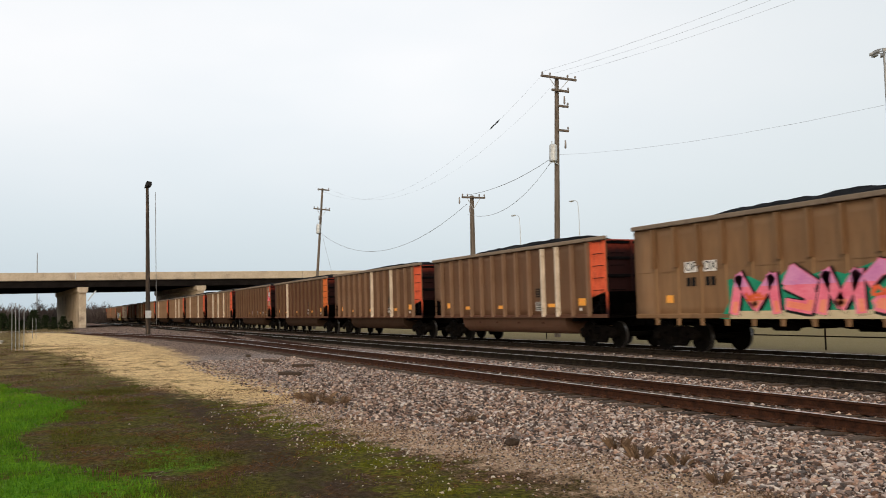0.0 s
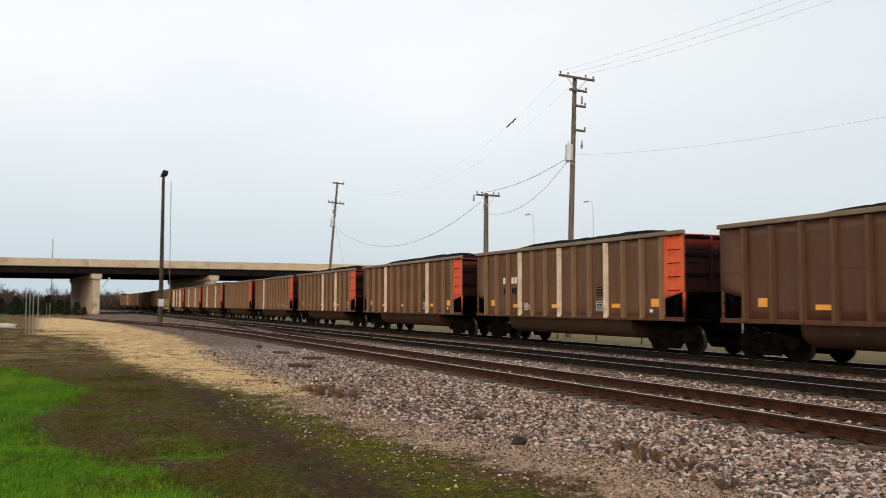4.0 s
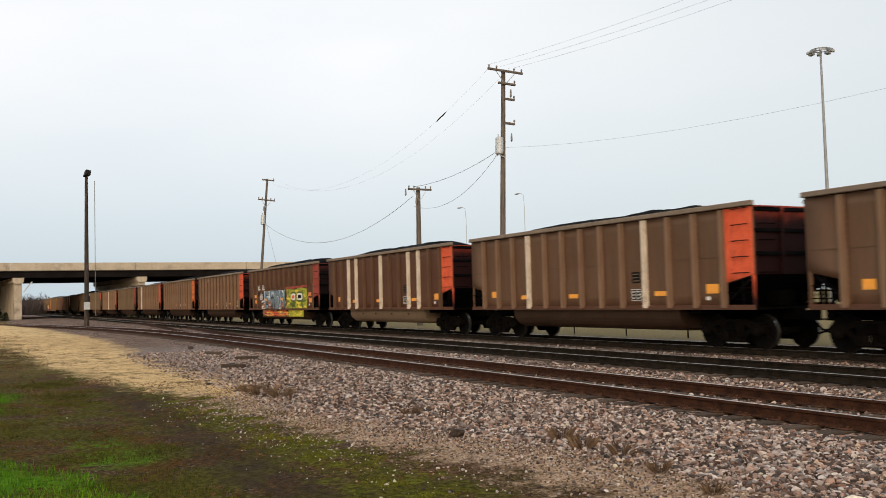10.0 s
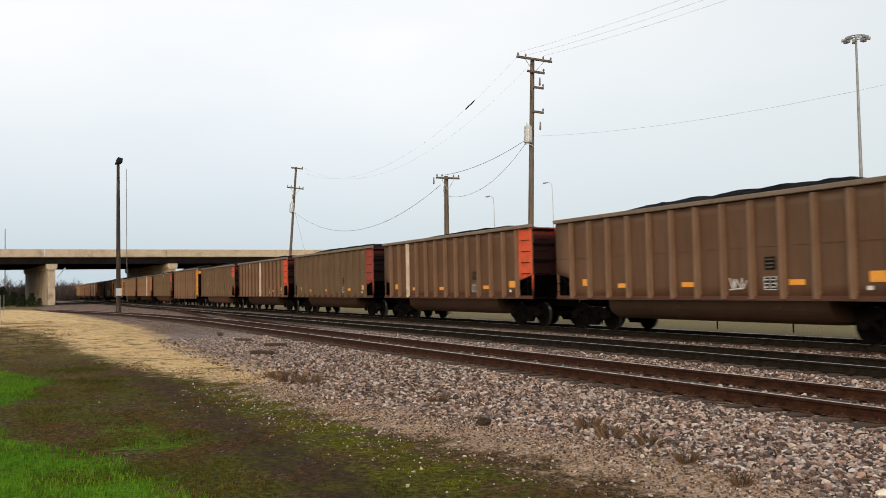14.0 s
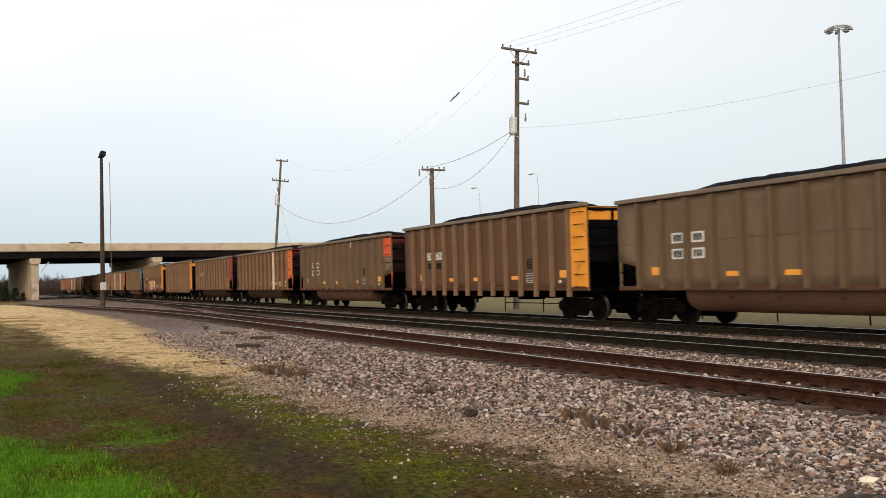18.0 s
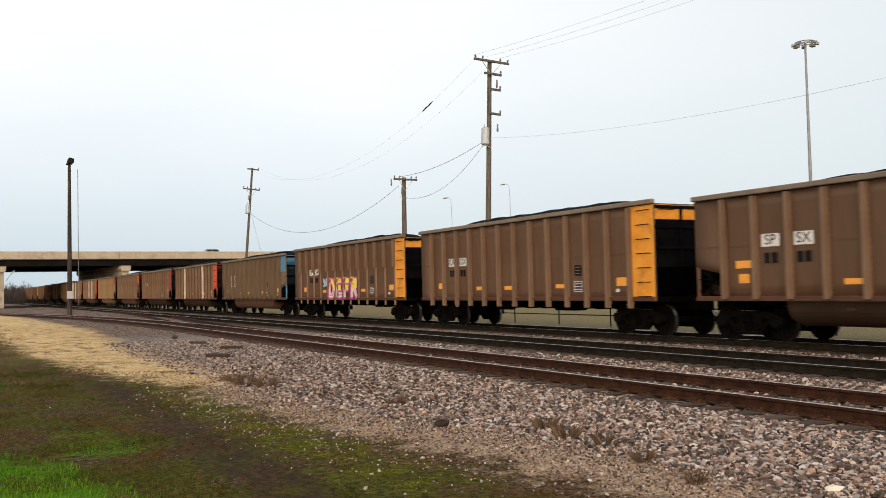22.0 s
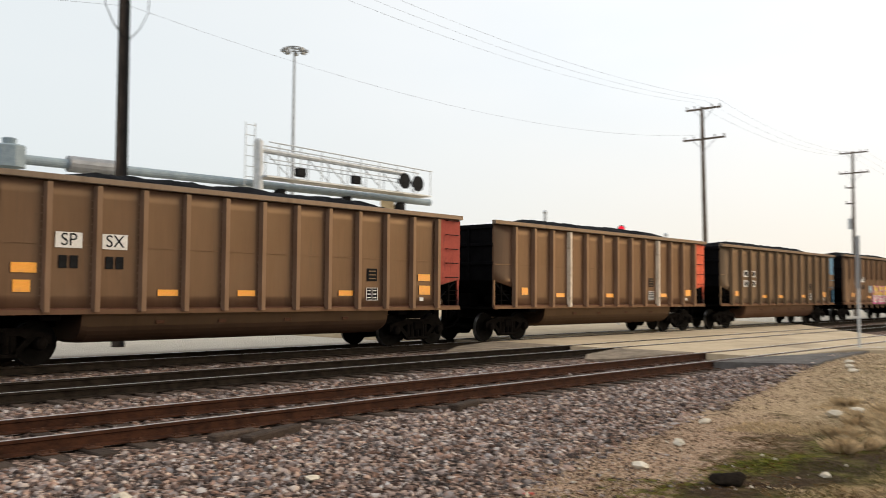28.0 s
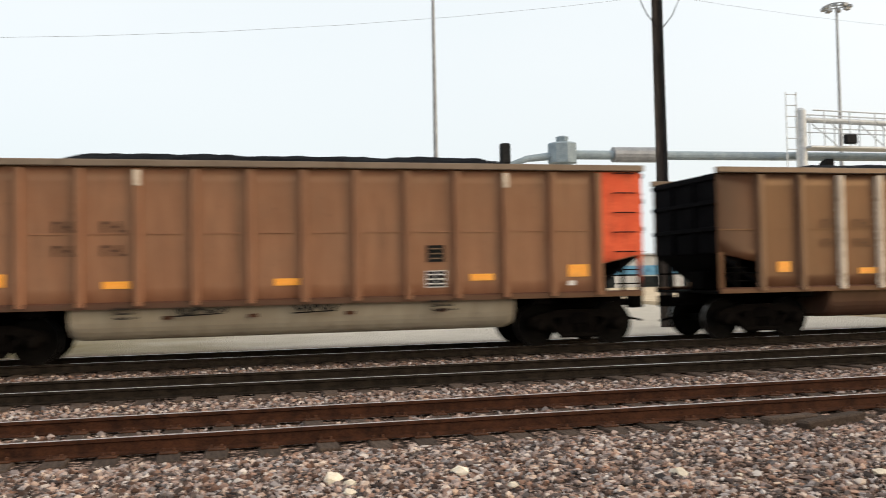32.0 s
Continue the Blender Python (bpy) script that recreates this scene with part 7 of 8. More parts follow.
def graffiti(car, kind):
    if kind == "pink":
        bm = nb()
        prism(bm, [(-3.35, 1.02), (-2.95, 1.5), (-3.0, 2.12), (-2.2, 2.2), (-1.55, 1.95), (-0.95, 2.2), (-0.55, 2.42), (-0.05, 2.12), (0.5, 2.25), (1.05, 2.1), (1.6, 2.28), (2.05, 2.4), (2.7, 2.2), (3.3, 2.35), (3.8, 2.0), (3.7, 1.02)], "y", -0.003, 0.0)
        flat_link("graffiti_cloud", bm, G_GREEN, car, "teal sprayed ground", 0.036)
        bm = nb()
        box(bm, -2.95, 3.6, -0.003, 0, 1.02, 1.24)
        flat_link("graffiti_base", bm, AMBER_BOARD, car, "yellow sprayed base line", 0.041)
        for i, (c, x, w, h) in enumerate((("M", -2.75, 1.6, 0.92), ("S", -0.85, 0.95, 1.02), ("M", 0.3, 1.2, 0.9), ("Z", 1.75, 1.25, 1.0))):
            z = 1.24
            wild_letter(car, c, x, z, w, h, [
                (BLACK, 0.5, 0.044, 1.08, None, (0.05, -0.03)), (G_PINK, 0.38, 0.05, 1.12, None, (0, 0)),
                (G_VIOLET, 0.34, 0.055, 1.9, 2.6, (0, 0)), (G_CORAL, 0.2, 0.055, 1.1, 1.5, (0.03, 0))], 0.12 * (-1) ** i)
        squiggle(car, 5, -1.9, 1.62, 0.7, 0.2, ORANGE, 0.05, 0.06, "orange sprayed stroke")
        squiggle(car, 6, 2.2, 1.7, 0.8, 0.25, ORANGE, 0.05, 0.06, "orange sprayed stroke")
    elif kind == "blue":
        # desert colours below, sky blue above, grey letters on top
        smear(car, 3, -1.35, 1.42, 5.4, 0.6, 26, (G_EARTH, ORANGE, BLACK, WHITE, G_EARTH), 0.12, 0.036)
        smear(car, 4, -1.2, 1.95, 4.6, 0.75, 26, (G_BLUE, G_SKY, WHITE, G_BLUE), 0.16, 0.037)
        for i, (c, x, w) in enumerate((("E", -3.25, 0.8), ("W", -2.0, 0.95), ("D", -0.85, 0.8), ("N", 0.2, 0.85))):
            wild_letter(car, c, x, 1.25, w, 0.95, [(G_NAVY, 0.36, 0.046, 1.13, None, (0.04, -0.02)), (G_GREY, 0.27, 0.051, 1.13, None, (0, 0))], 0.1 * (-1) ** i)
        for x in (-3.0, 0.55):
            squiggle(car, 8, x, 1.75, 0.5, 0.12, PATCH, 0.06, 0.058, "orange sprayed dash")
        squiggle(car, 9, -4.05, 1.95, 0.7, 0.45, WHITE, 0.04, 0.05, "white sprayed scrawl")
        bm = nb()
        prism(bm, [(1.4, 1.13), (5.25, 1.13), (5.28, 2.3), (4.2, 2.42), (3.0, 2.3), (1.45, 2.36)], "y", -0.003, 0.0)
        flat_link("graffiti_block", bm, G_LIME, car, "lime sprayed block", 0.036)
        smear(car, 11, 3.33, 1.7, 3.8, 1.1, 16, (G_LIMEDARK, G_YELLOW, G_LIME, G_LIMEDARK), 0.14, 0.04)
        bm = nb()
        stroke(bm, [(1.3, 2.42), (2.6, 2.44), (3.9, 2.46), (5.3, 2.5)], 0.14)
        flat_link("graffiti_stroke", bm, REDPAINT, car, "red sprayed line", 0.042)
        for i, (x, w) in enumerate(((2.78, 0.78), (4.0, 1.0))):
            for m, gx, gz2, proud in ((G_LIMEDARK, 0.22, 0.2, 0.048), (WHITE, 0.0, 0.0, 0.053), ((ORANGE, BLACK)[i], -0.35, -0.2, 0.058)):
                bm = nb()
                a, b = (w + gx) / 2, (0.42 + gz2) / 2
                prism(bm, [(x + a * math.copysign(abs(math.cos(q)) ** 0.5, math.cos(q)), 1.86 + b * math.copysign(abs(math.sin(q)) ** 0.5, math.sin(q))) for q in np.linspace(0, 2 * math.pi, 21)[:-1]], "y", -0.003, 0.0)
                flat_link("graffiti_eye", bm, m, car, m.name + " of a sprayed eye", proud)
        smear(car, 13, 5.65, 1.75, 0.6, 0.7, 5, (REDPAINT, G_PINK), 0.1, 0.036)
        # the paint runs on over the tub
        for m, seed, x, w, proud in (((G_EARTH, G_YELLOW, BLACK, ORANGE), 21, -1.35, 5.5, 0.0), ((G_LIME, G_YELLOW, G_LIME), 22, 2.9, 2.9, 0.0)):
            bm = nb()
            box(bm, x - w / 2, x + w / 2, -0.003, 0, 0.62, 1.04)
            part("graffiti_block", bm, m[0], car, "sprayed block on the tub", Matrix.Translation((0, -WIDE + 0.15, 0)))
            smear(car, seed, x, 0.84, w, 0.4, 18, m[1:], 0.1, -0.066)
    else:
        squiggle(car, 4, -2.35, 2.0, 0.55, 0.5, G_BLUE, 0.05, 0.04, "pale blue sprayed scribble")
        for i, (c, x) in enumerate(zip("DEFR", (-1.8, -0.78, 0.22, 1.2))):
            wild_letter(car, c, x, 1.28, 0.76, 0.78, [
                (G_MAG, 0.44, 0.043, 1.06, None, (-0.06, -0.05)), (WHITE, 0.3, 0.048, 1.08, None, (0, 0)),
                (G_YELLOW, 0.27, 0.053, 1.62, None, (0, 0.03)), (G_PINK, 0.07, 0.058, 1.1, 1.6, (0.03, 0))])
            bm = nb()
            stroke(bm, [(x - 0.12, 1.6), (x + 0.35, 2.2), (x + 0.85, 2.16), (x + 0.95, 1.7)], 0.06)
            flat_link("graffiti_outline", bm, G_MAG, car, "magenta sprayed outline", 0.059)


def coal_car(j, flat=False, tone="brown", stripes=(), end="orange", panel="full", tub="same", label=None, paint=None, far=False, scrawl=False, marks=(), tips=()):
    """One coal gondola; j counts ahead along the train. Its origin is on the rails under its middle."""
    words = f"{WORDS[tone]} {'flat-bottomed' if flat else 'tub-bottomed'} coal gondola, heaped with coal"
    if paint:
        words += ", graffiti on side"
    elif stripes:
        words += ", pale ribs"
    else:
        words += f", {end} end"
    car = tagged(empty("coal_car"), words, "coal car", group="coal train")
    p = PAINTS[tone]
    ep = ENDS[end]
    for s in (-1, 1):
        link("side_sheet", cached(("sheet", flat, tone), lambda: sheet_mesh(flat)), p, car, m=Matrix.Translation((0, -WIDE + 0.08, 0)) if s < 0 else Matrix.Translation((0, WIDE - 0.13, 0)))
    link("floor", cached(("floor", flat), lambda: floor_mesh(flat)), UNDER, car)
    link("coal_load", cached(("coal", j % 7), lambda: coal_mesh(j % 7 + 3)), COAL, car, "heaped black coal")
    for s in (-1, 1):
        link("top_chord", cached("chord", chord_mesh), CHORD, car, m=Matrix.Translation((0, s * (WIDE - 0.06), TOP)))
    front = car_end(car, Matrix.Translation((HALF, 0, 0)), far, {"orange": BLACKENED_ORANGE, "amber": BLACKENED_ORANGE, "red": BLACKENED_RED, "blue": BLACKENED_BLUE}.get(end))
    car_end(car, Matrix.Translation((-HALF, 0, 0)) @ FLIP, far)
    if panel == "flat":
        link("end_band", cached(("band", end), end_band_mesh), ep, front, f"{end} band across the top of the end")
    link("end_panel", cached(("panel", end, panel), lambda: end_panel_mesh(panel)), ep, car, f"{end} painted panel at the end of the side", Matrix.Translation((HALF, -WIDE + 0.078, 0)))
    if flat:
        for k in range(9):  # cross bearers and brake gear below the flat floor
            link("cross_bearer", cached("bearer", bearer_mesh), UNDER, car, m=Matrix.Translation((-4.16 + 1.04 * k, 0, 0)))
        link("brake_box", cached("bbox", brake_box_mesh), UNDER, car)
        link("brake_tank", cached("btank", brake_tank_mesh), UNDER, car)
    else:
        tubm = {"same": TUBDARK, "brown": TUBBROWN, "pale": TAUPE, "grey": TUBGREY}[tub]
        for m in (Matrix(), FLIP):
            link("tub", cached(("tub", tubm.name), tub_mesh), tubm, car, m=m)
        if tub == "grey":
            for i, (x, w) in enumerate(((-2.0, 0.95), (0.2, 0.9), (-3.4, 0.42), (2.75, 0.5))):
                for k in range(2 if w > 0.6 else 3):
                    z = 0.98 if w > 0.6 else 1.06 - 0.09 * k
                    squiggle(car, 640 + 5 * i + k, x + 0.04 * k, z, w, 0.2 if w > 0.6 else 0.05, BLACK, 0.018 if w > 0.6 else 0.01, 0.166 - 0.08, "black scribble on the tub")
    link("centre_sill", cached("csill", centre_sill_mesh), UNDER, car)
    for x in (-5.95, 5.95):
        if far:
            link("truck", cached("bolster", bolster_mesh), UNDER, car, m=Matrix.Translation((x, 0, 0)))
            for wx in (-0.89, 0.89):
                link("wheelset", cached("wheel", wheel_mesh), WHEEL, car, m=Matrix.Translation((x + wx, 0, WR)))
        else:
            truck(car, x, WHEELS)
    if far:
        for i, x in enumerate(RIBS):
            link("rib", cached(("rib", flat, tone), lambda: rib_mesh(flat)), p, car, m=side(x, 0))
        return car
    # ribs take a lighter paint than their sheet, as if they caught more light
    rp = RIBLIGHT if tone in ("brown", "rust") else BROWN if tone == "red" else p
    link("weld_seam", cached(("seam", tone), seam_mesh), p, car, m=side(0, 2.47, 0.0))
    for i, x in enumerate(RIBS):
        pale = i in stripes
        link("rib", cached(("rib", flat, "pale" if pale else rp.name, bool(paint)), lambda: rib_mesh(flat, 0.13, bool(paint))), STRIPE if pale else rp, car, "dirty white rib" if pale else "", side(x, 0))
        link("rib", cached(("rib", flat, tone), lambda: rib_mesh(flat)), p, car, m=Matrix.Translation((x, WIDE - 0.08, 0)) @ FLIP)
    for s in (-1, 1):
        link("side_sill", cached(("sill", tone), sill_mesh), REDBROWN if not flat else p, car, m=Matrix.Translation((0, s * (WIDE - 0.1), SILL)))
        link("coupler", cached("coupler", coupler_mesh), UNDER, car, m=Matrix.Translation((s * HALF, 0, 0)) @ (FLIP if s < 0 else Matrix()))
    if not flat:
        for s in (-1, 1):
            link("end_platform", cached("platform", platform_mesh), UNDER, car, m=Matrix.Translation((s * HALF, 0, 0)) @ (FLIP if s < 0 else Matrix()))
    for k in range(8):  # grab irons up the side and up the end, at the leading corner
        z = 0.75 + 0.42 * k
        if z > (0.9 if flat else 1.9):
            link("rung", cached(("rung", end), rung_mesh), UNDER if flat else ep, car, m=Matrix.Translation((HALF - 0.42, -WIDE + 0.07, z)))
        if z > 1.9:
            link("rung", cached("rung", rung_mesh), UNDER, car, m=Matrix.Translation((HALF + 0.02, -WIDE + 0.5, z)) @ Matrix.Rotation(math.pi / 2, 4, "Z"))
    # reflective patches low on the side
    rng = np.random.default_rng(100 + j)
    alt = label in (None, "bars", "faded") and not flat
    double = label == "letters"
    for x, w, h, z in ((-5.6, 0.34, 0.24, 1.62), (-3.5 if alt else -2.5, 0.5, 0.14, 1.5), (-0.45, 0.5, 0.14, 1.5), (3.64 if alt else 2.7, 0.5, 0.14, 1.52), (5.8, 0.46, 0.26, 1.62)):
        link("reflective_patch", cached(("patch", w, h), lambda: plate_mesh(w, h)), PATCH, car, "orange reflective patch", side(x + float(rng.normal(0, 0.05)), z, 0.004))
    link("reflective_patch", cached("wpatch", lambda: plate_mesh(0.16, 0.1)), WHITE, car, "small white patch", side(5.62, 1.36, 0.004))
    sx = 2.64 if alt else 3.65
    link("stencil_box", cached("stencil", stencil_mesh), WHITE, car, "white framed data stencil", side(sx + 0.02, 1.5, 0.006) @ Matrix.Scale(0.78, 4))
    link("stencil_back", cached("stback", lambda: plate_mesh(0.39, 0.31)), BLACK, car, "black stencil ground", side(sx + 0.02, 1.5, 0.002))
    link("stencil_plate", cached("stplate", lambda: plate_mesh(0.36, 0.34)), BLACK, car, "black data stencil", side(sx + 0.02, 2.02, 0.004))
    for k in range(3):
        link("stencil_bar", cached("stbar", lambda: plate_mesh(0.26, 0.03)), TAUPE, car, "", side(sx + 0.02, 2.12 - k * 0.1, 0.011))
    if double:
        for x in (-5.62, 5.72):
            link("reflective_patch", cached(("patch", 0.5, 0.2), lambda: plate_mesh(0.5, 0.2)), PATCH, car, "orange reflective patch", side(x, 1.98, 0.004))
    if not flat:
        for x in (-2.6, -1.0, 0.9, 2.8):  # small faded markers along the tub
            link("tub_marker", cached("tmark", lambda: plate_mesh(0.2, 0.07)), PLATE, car, "small faded marker on the tub", Matrix.Translation((x, -WIDE + 0.165, 0.86)))
        for s in (-1, 1):  # corner posts below the end sheets
            link("corner_post", cached(("cpost", (ep if s > 0 else p).name), corner_post_mesh), ep if s > 0 else p, car, "", Matrix.Translation((s * (HALF - 0.06), -WIDE + 0.11, 0)))
            for z in (1.32, 1.62):
                link("rung", cached("rung", rung_mesh), UNDER, car, m=Matrix.Translation((s * (HALF - 0.4), -WIDE + 0.1, z)))
    if label in ("letters", "plates"):
        for x, txt in ((-4.74, "SP"), (-3.75, "SX")) if label == "letters" else ((-4.57, "OF"), (-3.73, "OX")):
            link("mark_plate", cached("mplate", lambda: plate_mesh(0.56, 0.32)), WHITE, car, "white reporting mark plate", side(x, 2.56, 0.004))
            link("letters", cached(("txt", txt), lambda: text_mesh(txt, 0.36)), BLACK, car, "black letters " + txt, side(x, 2.56, 0.014) @ STAND)
            number_row(car, 2, 0.17, 0.26, BLACK, x, 2.12, 0.006)
    elif label == "white":
        for x in (-4.56, -3.74):
            for z in (2.56, 2.1):
                link("mark_plate", cached("mplate2", lambda: plate_mesh(0.5, 0.3)), WHITE, car, "white reporting mark plate", side(x, z, 0.004))
                number_row(car, 3, 0.09, 0.2, BLACK, x, z, 0.012)
    elif label == "bars":
        for x in (-4.45, -3.7):
            number_row(car, 2, 0.2, 0.26, WHITE, x, 2.56, 0.006, "worn white mark bar")
            number_row(car, 2, 0.16, 0.24, BLACK, x, 2.12, 0.006)
    elif label == "faded":
        for x in (-4.45, -3.6):
            for z in (2.6, 2.15):
                for k in range(3):
                    link("number_bar", cached("fbar", lambda: plate_mesh(0.05, 0.21)), REDBROWN, car, "faded number bar", side(x + 0.16 * (k - 1), z, 0.006))
                    link("number_bar", cached("fbar2", lambda: plate_mesh(0.08, 0.045)), REDBROWN, car, "faded number bar", side(x + 0.16 * (k - 1) + 0.065, z + (0.08, 0.0, -0.08)[k], 0.006))
    if flat:  # the flat-bottomed cars stand taller
        for ob in car.children:
            if ob.name.split(".")[0] in ("side_sheet", "rib", "top_chord", "coal_load", "end_wall", "end_panel"):
                ob.matrix_basis = Matrix.Scale(1.032, 4, (0, 0, 1)) @ ob.matrix_basis
    if paint:
        graffiti(car, paint)
    for i, x in enumerate(marks):  # small chalky scrawls low on the side
        squiggle(car, 300 + 7 * j + i, x, 1.5, 0.62, 0.36, WHITE, 0.02, 0.01, "white sprayed scrawl")
    for i in tips:  # ribs painted white at their top alone
        link("rib_tip", cached("ribtip", lambda: plate_mesh(0.12, 0.3)), STRIPE, car, "dirty white rib tip", side(RIBS[i], TOP - 0.28, 0.134))
    if scrawl:
        for i in range(4):
            link("graffiti_cloud", blob_mesh(i + 3, 0.6, 0.45, 16), (TUBGREY, G_PINK, GALV, TUBGREY)[i], car, "pale sprayed scrawl on the end panel", side(6.8 + 0.1 * (-1) ** i, 2.3 + 0.38 * i, 0.022))
    return car


# how each car looks, from the leading one back
LOOKS = {
    29: dict(tone="brown", stripes=(4, 8)),
    28: dict(flat=True, tone="tan", end="yellow", panel="flat", label="plates", paint="pink"),
    27: dict(tone="brown", stripes=(9, 10), tub="brown"),
    26: dict(tone="brown", stripes=(6, 9)),
    25: dict(tone="red", stripes=(3,), end="amber"),
    24: dict(tone="red", end="orange", scrawl=True, marks=(0.61, 4.66)),
    23: dict(tone="brown", stripes=(3, 6, 9), label="bars", marks=(-2.53,)),
    22: dict(tone="brown", stripes=(3, 9)),
    21: dict(tone="brown", stripes=(6, 9)),
    20: dict(tone="brown", stripes=(3,), marks=(4.65,)),
    19: dict(tone="brown"),
    18: dict(tone="brown", stripes=(3, 9), label="faded"),
    17: dict(tone="brown", stripes=(3, 9)),
    16: dict(tone="red", stripes=(2, 3, 6, 9, 10), tub="pale"),
    15: dict(flat=False, tone="red", end="red", paint="blue", label="letters"),
    14: dict(tone="brown", label="faded", tips=(3,)),
    13: dict(tone="brown", end="amber", marks=(1.53,)),
    12: dict(tone="brown", stripes=(2,)),
    11: dict(tone="taupe", end="red"),
    10: dict(tone="brown", stripes=(6,), tips=(3,)),
    9: dict(tone="taupe", panel="patch", label="white", tub="brown"),
    8: dict(flat=True, tone="brown", end="yellow", panel="flat", label="plates"),
    7: dict(tone="taupe", panel="patch", label="white", tub="brown", tips=(8,)),
    6: dict(tone="brown", stripes=(9,), end="amber", marks=(4.59,)),
    5: dict(tone="brown", end="red", label="letters"),
    4: dict(flat=True, tone="brown", end="yellow", panel="flat", label="plates"),
    3: dict(flat=True, tone="brown", end="yellow", panel="flat", label="plates", paint="magenta"),
    2: dict(tone="taupe", end="blue", panel="patch", label="white", tub="brown"),
    1: dict(tone="brown", stripes=(3, 9)),
    0: dict(tone="brown", end="red", label="letters"),
    -1: dict(tone="rust", panel="patch", label="white", tub="brown"),
    -2: dict(tone="gold", end="red", panel="patch", tub="pale", label="faded"),
    -3: dict(tone="rust", stripes=(6, 9), label="faded", marks=(2.0, 3.6), tub="brown"),
    -4: dict(tone="rust", stripes=(2, 3, 6, 10), label="faded", tub="brown"),
    -5: dict(tone="rose", tub="grey", label="faded", tips=(3, 10)),
    -6: dict(tone="rust", stripes=(4, 8)),
}
CARS = {}
for j in range(29, -27, -1):
    if j in LOOKS:
        CARS[j] = coal_car(j, **LOOKS[j])
    else:
        CARS[j] = coal_car(j, tone=("brown", "red", "tan", "brown", "taupe")[j % 5], end=("orange", "red", "orange", "yellow")[j % 4], far=True)


def rear_end(t):
    """How far along the track the rear corner of car 0 is."""
    return -476.95 + 17.0 * t + 0.0084 * t * t - 0.3 * ease(t, 30.4, 31.6)


# slack in the couplings behind these cars
SLACK = {-4: 0.04, -5: 0.26, -6: 0.45}


def motions():
    for j, car in CARS.items():
        walk(car, [(t, pose(rear_end(t) + PITCH * j + 7.34 - SLACK.get(j, 0.45 if j < -6 else 0.0), RAILS["train"], 0)) for t in (*range(0, 31, 2), 30.5, 31, 31.5, 32)])
    lead = {}
    for w, wx in WHEELS:
        if wx not in lead:
            walk(w, [(f / 30, Matrix.Translation((wx, 0, WR)) @ Matrix.Rotation((rear_end(f / 30) - rear_end(0)) / WR, 4, "Y")) for f in range(961)])
            lead[wx] = w.animation_data
        else:  # every axle rolls alike
            w.rotation_mode = "QUATERNION"
            keys = w.animation_data_create()
            keys.action = lead[wx].action
            keys.action_slot = lead[wx].action_slot
    for v, y0, t0 in BRIDGE_CARS:
        walk(v, [(t, pose(-163.5, y0 + 22.5 * (t - t0), 7.65, 0, 0, 90)) for t in range(0, 33, 4)])


# ---- stones, ties, grass and litter ----
def quick_mesh(name, verts, tris, material):
    me = bpy.data.meshes.new(name)
    nv, nf = len(verts), len(tris)
    me.vertices.add(nv)
    me.vertices.foreach_set("co", np.ascontiguousarray(verts, dtype=np.float32).ravel())
    me.loops.add(nf * 3)
    me.loops.foreach_set("vertex_index", np.ascontiguousarray(tris, dtype=np.int32).ravel())
    me.polygons.add(nf)
    me.polygons.foreach_set("loop_start", np.arange(0, nf * 3, 3, dtype=np.int32))
    me.update(calc_edges=True)
    me.shade_flat()
    me.materials.append(material)
    return new(name, me)


PHI = (1 + 5 ** 0.5) / 2
ICO = np.array([(-1, PHI, 0), (1, PHI, 0), (-1, -PHI, 0), (1, -PHI, 0), (0, -1, PHI), (0, 1, PHI), (0, -1, -PHI), (0, 1, -PHI), (PHI, 0, -1), (PHI, 0, 1), (-PHI, 0, -1), (-PHI, 0, 1)], float) / math.hypot(1, PHI)
ICO_F = np.array([(0, 11, 5), (0, 5, 1), (0, 1, 7), (0, 7, 10), (0, 10, 11), (1, 5, 9), (5, 11, 4), (11, 10, 2), (10, 7, 6), (7, 1, 8), (3, 9, 4), (3, 4, 2), (3, 2, 6), (3, 6, 8), (3, 8, 9), (4, 9, 5), (2, 4, 11), (6, 2, 10), (8, 6, 7), (9, 8, 1)])


def stones(name, label, xs, ys, sizes, rng, material, sink=0.25, z=None):
    """Angular crushed stones, each its own lump, strewn over the ground."""
    n = len(xs)
    k = rng.uniform(0.5, 1.45, (n, 12, 1))
    sc = sizes[:, None, None] * rng.uniform(0.5, 1.25, (n, 1, 3)) * np.array([1, 1, 0.75])
    a = rng.uniform(0, 2 * math.pi, n)
    b = rng.uniform(-0.6, 0.6, n)
    v = ICO[None] * k * sc
    ca, sa, cb, sb = np.cos(a)[:, None], np.sin(a)[:, None], np.cos(b)[:, None], np.sin(b)[:, None]
    x, y, zz = v[..., 0], v[..., 1] * cb - v[..., 2] * sb, v[..., 1] * sb + v[..., 2] * cb
    gz_ = np.array([gz(float(p), float(q)) for p, q in zip(xs, ys)]) if z is None else np.full(n, z)
    out = np.stack([x * ca - y * sa + xs[:, None], x * sa + y * ca + ys[:, None], zz + (gz_ + sizes * (0.5 - sink))[:, None]], -1)
    tris = (ICO_F[None] + (np.arange(n) * 12)[:, None, None]).reshape(-1, 3)
    return tagged(quick_mesh(name, out.reshape(-1, 3), tris, material), label, "ballast", kind="stuff")


rng = np.random.default_rng(21)


def edge_y(x):
    return along(x, GRAVEL_LINE)


def strew(n, x0, x1, centre, spread):
    """Places along the track, denser near the middle of the stretch."""
    return np.clip(np.where(rng.random(n) < 0.6, rng.normal(centre, spread, n), rng.uniform(x0, x1, n)), x0, x1)


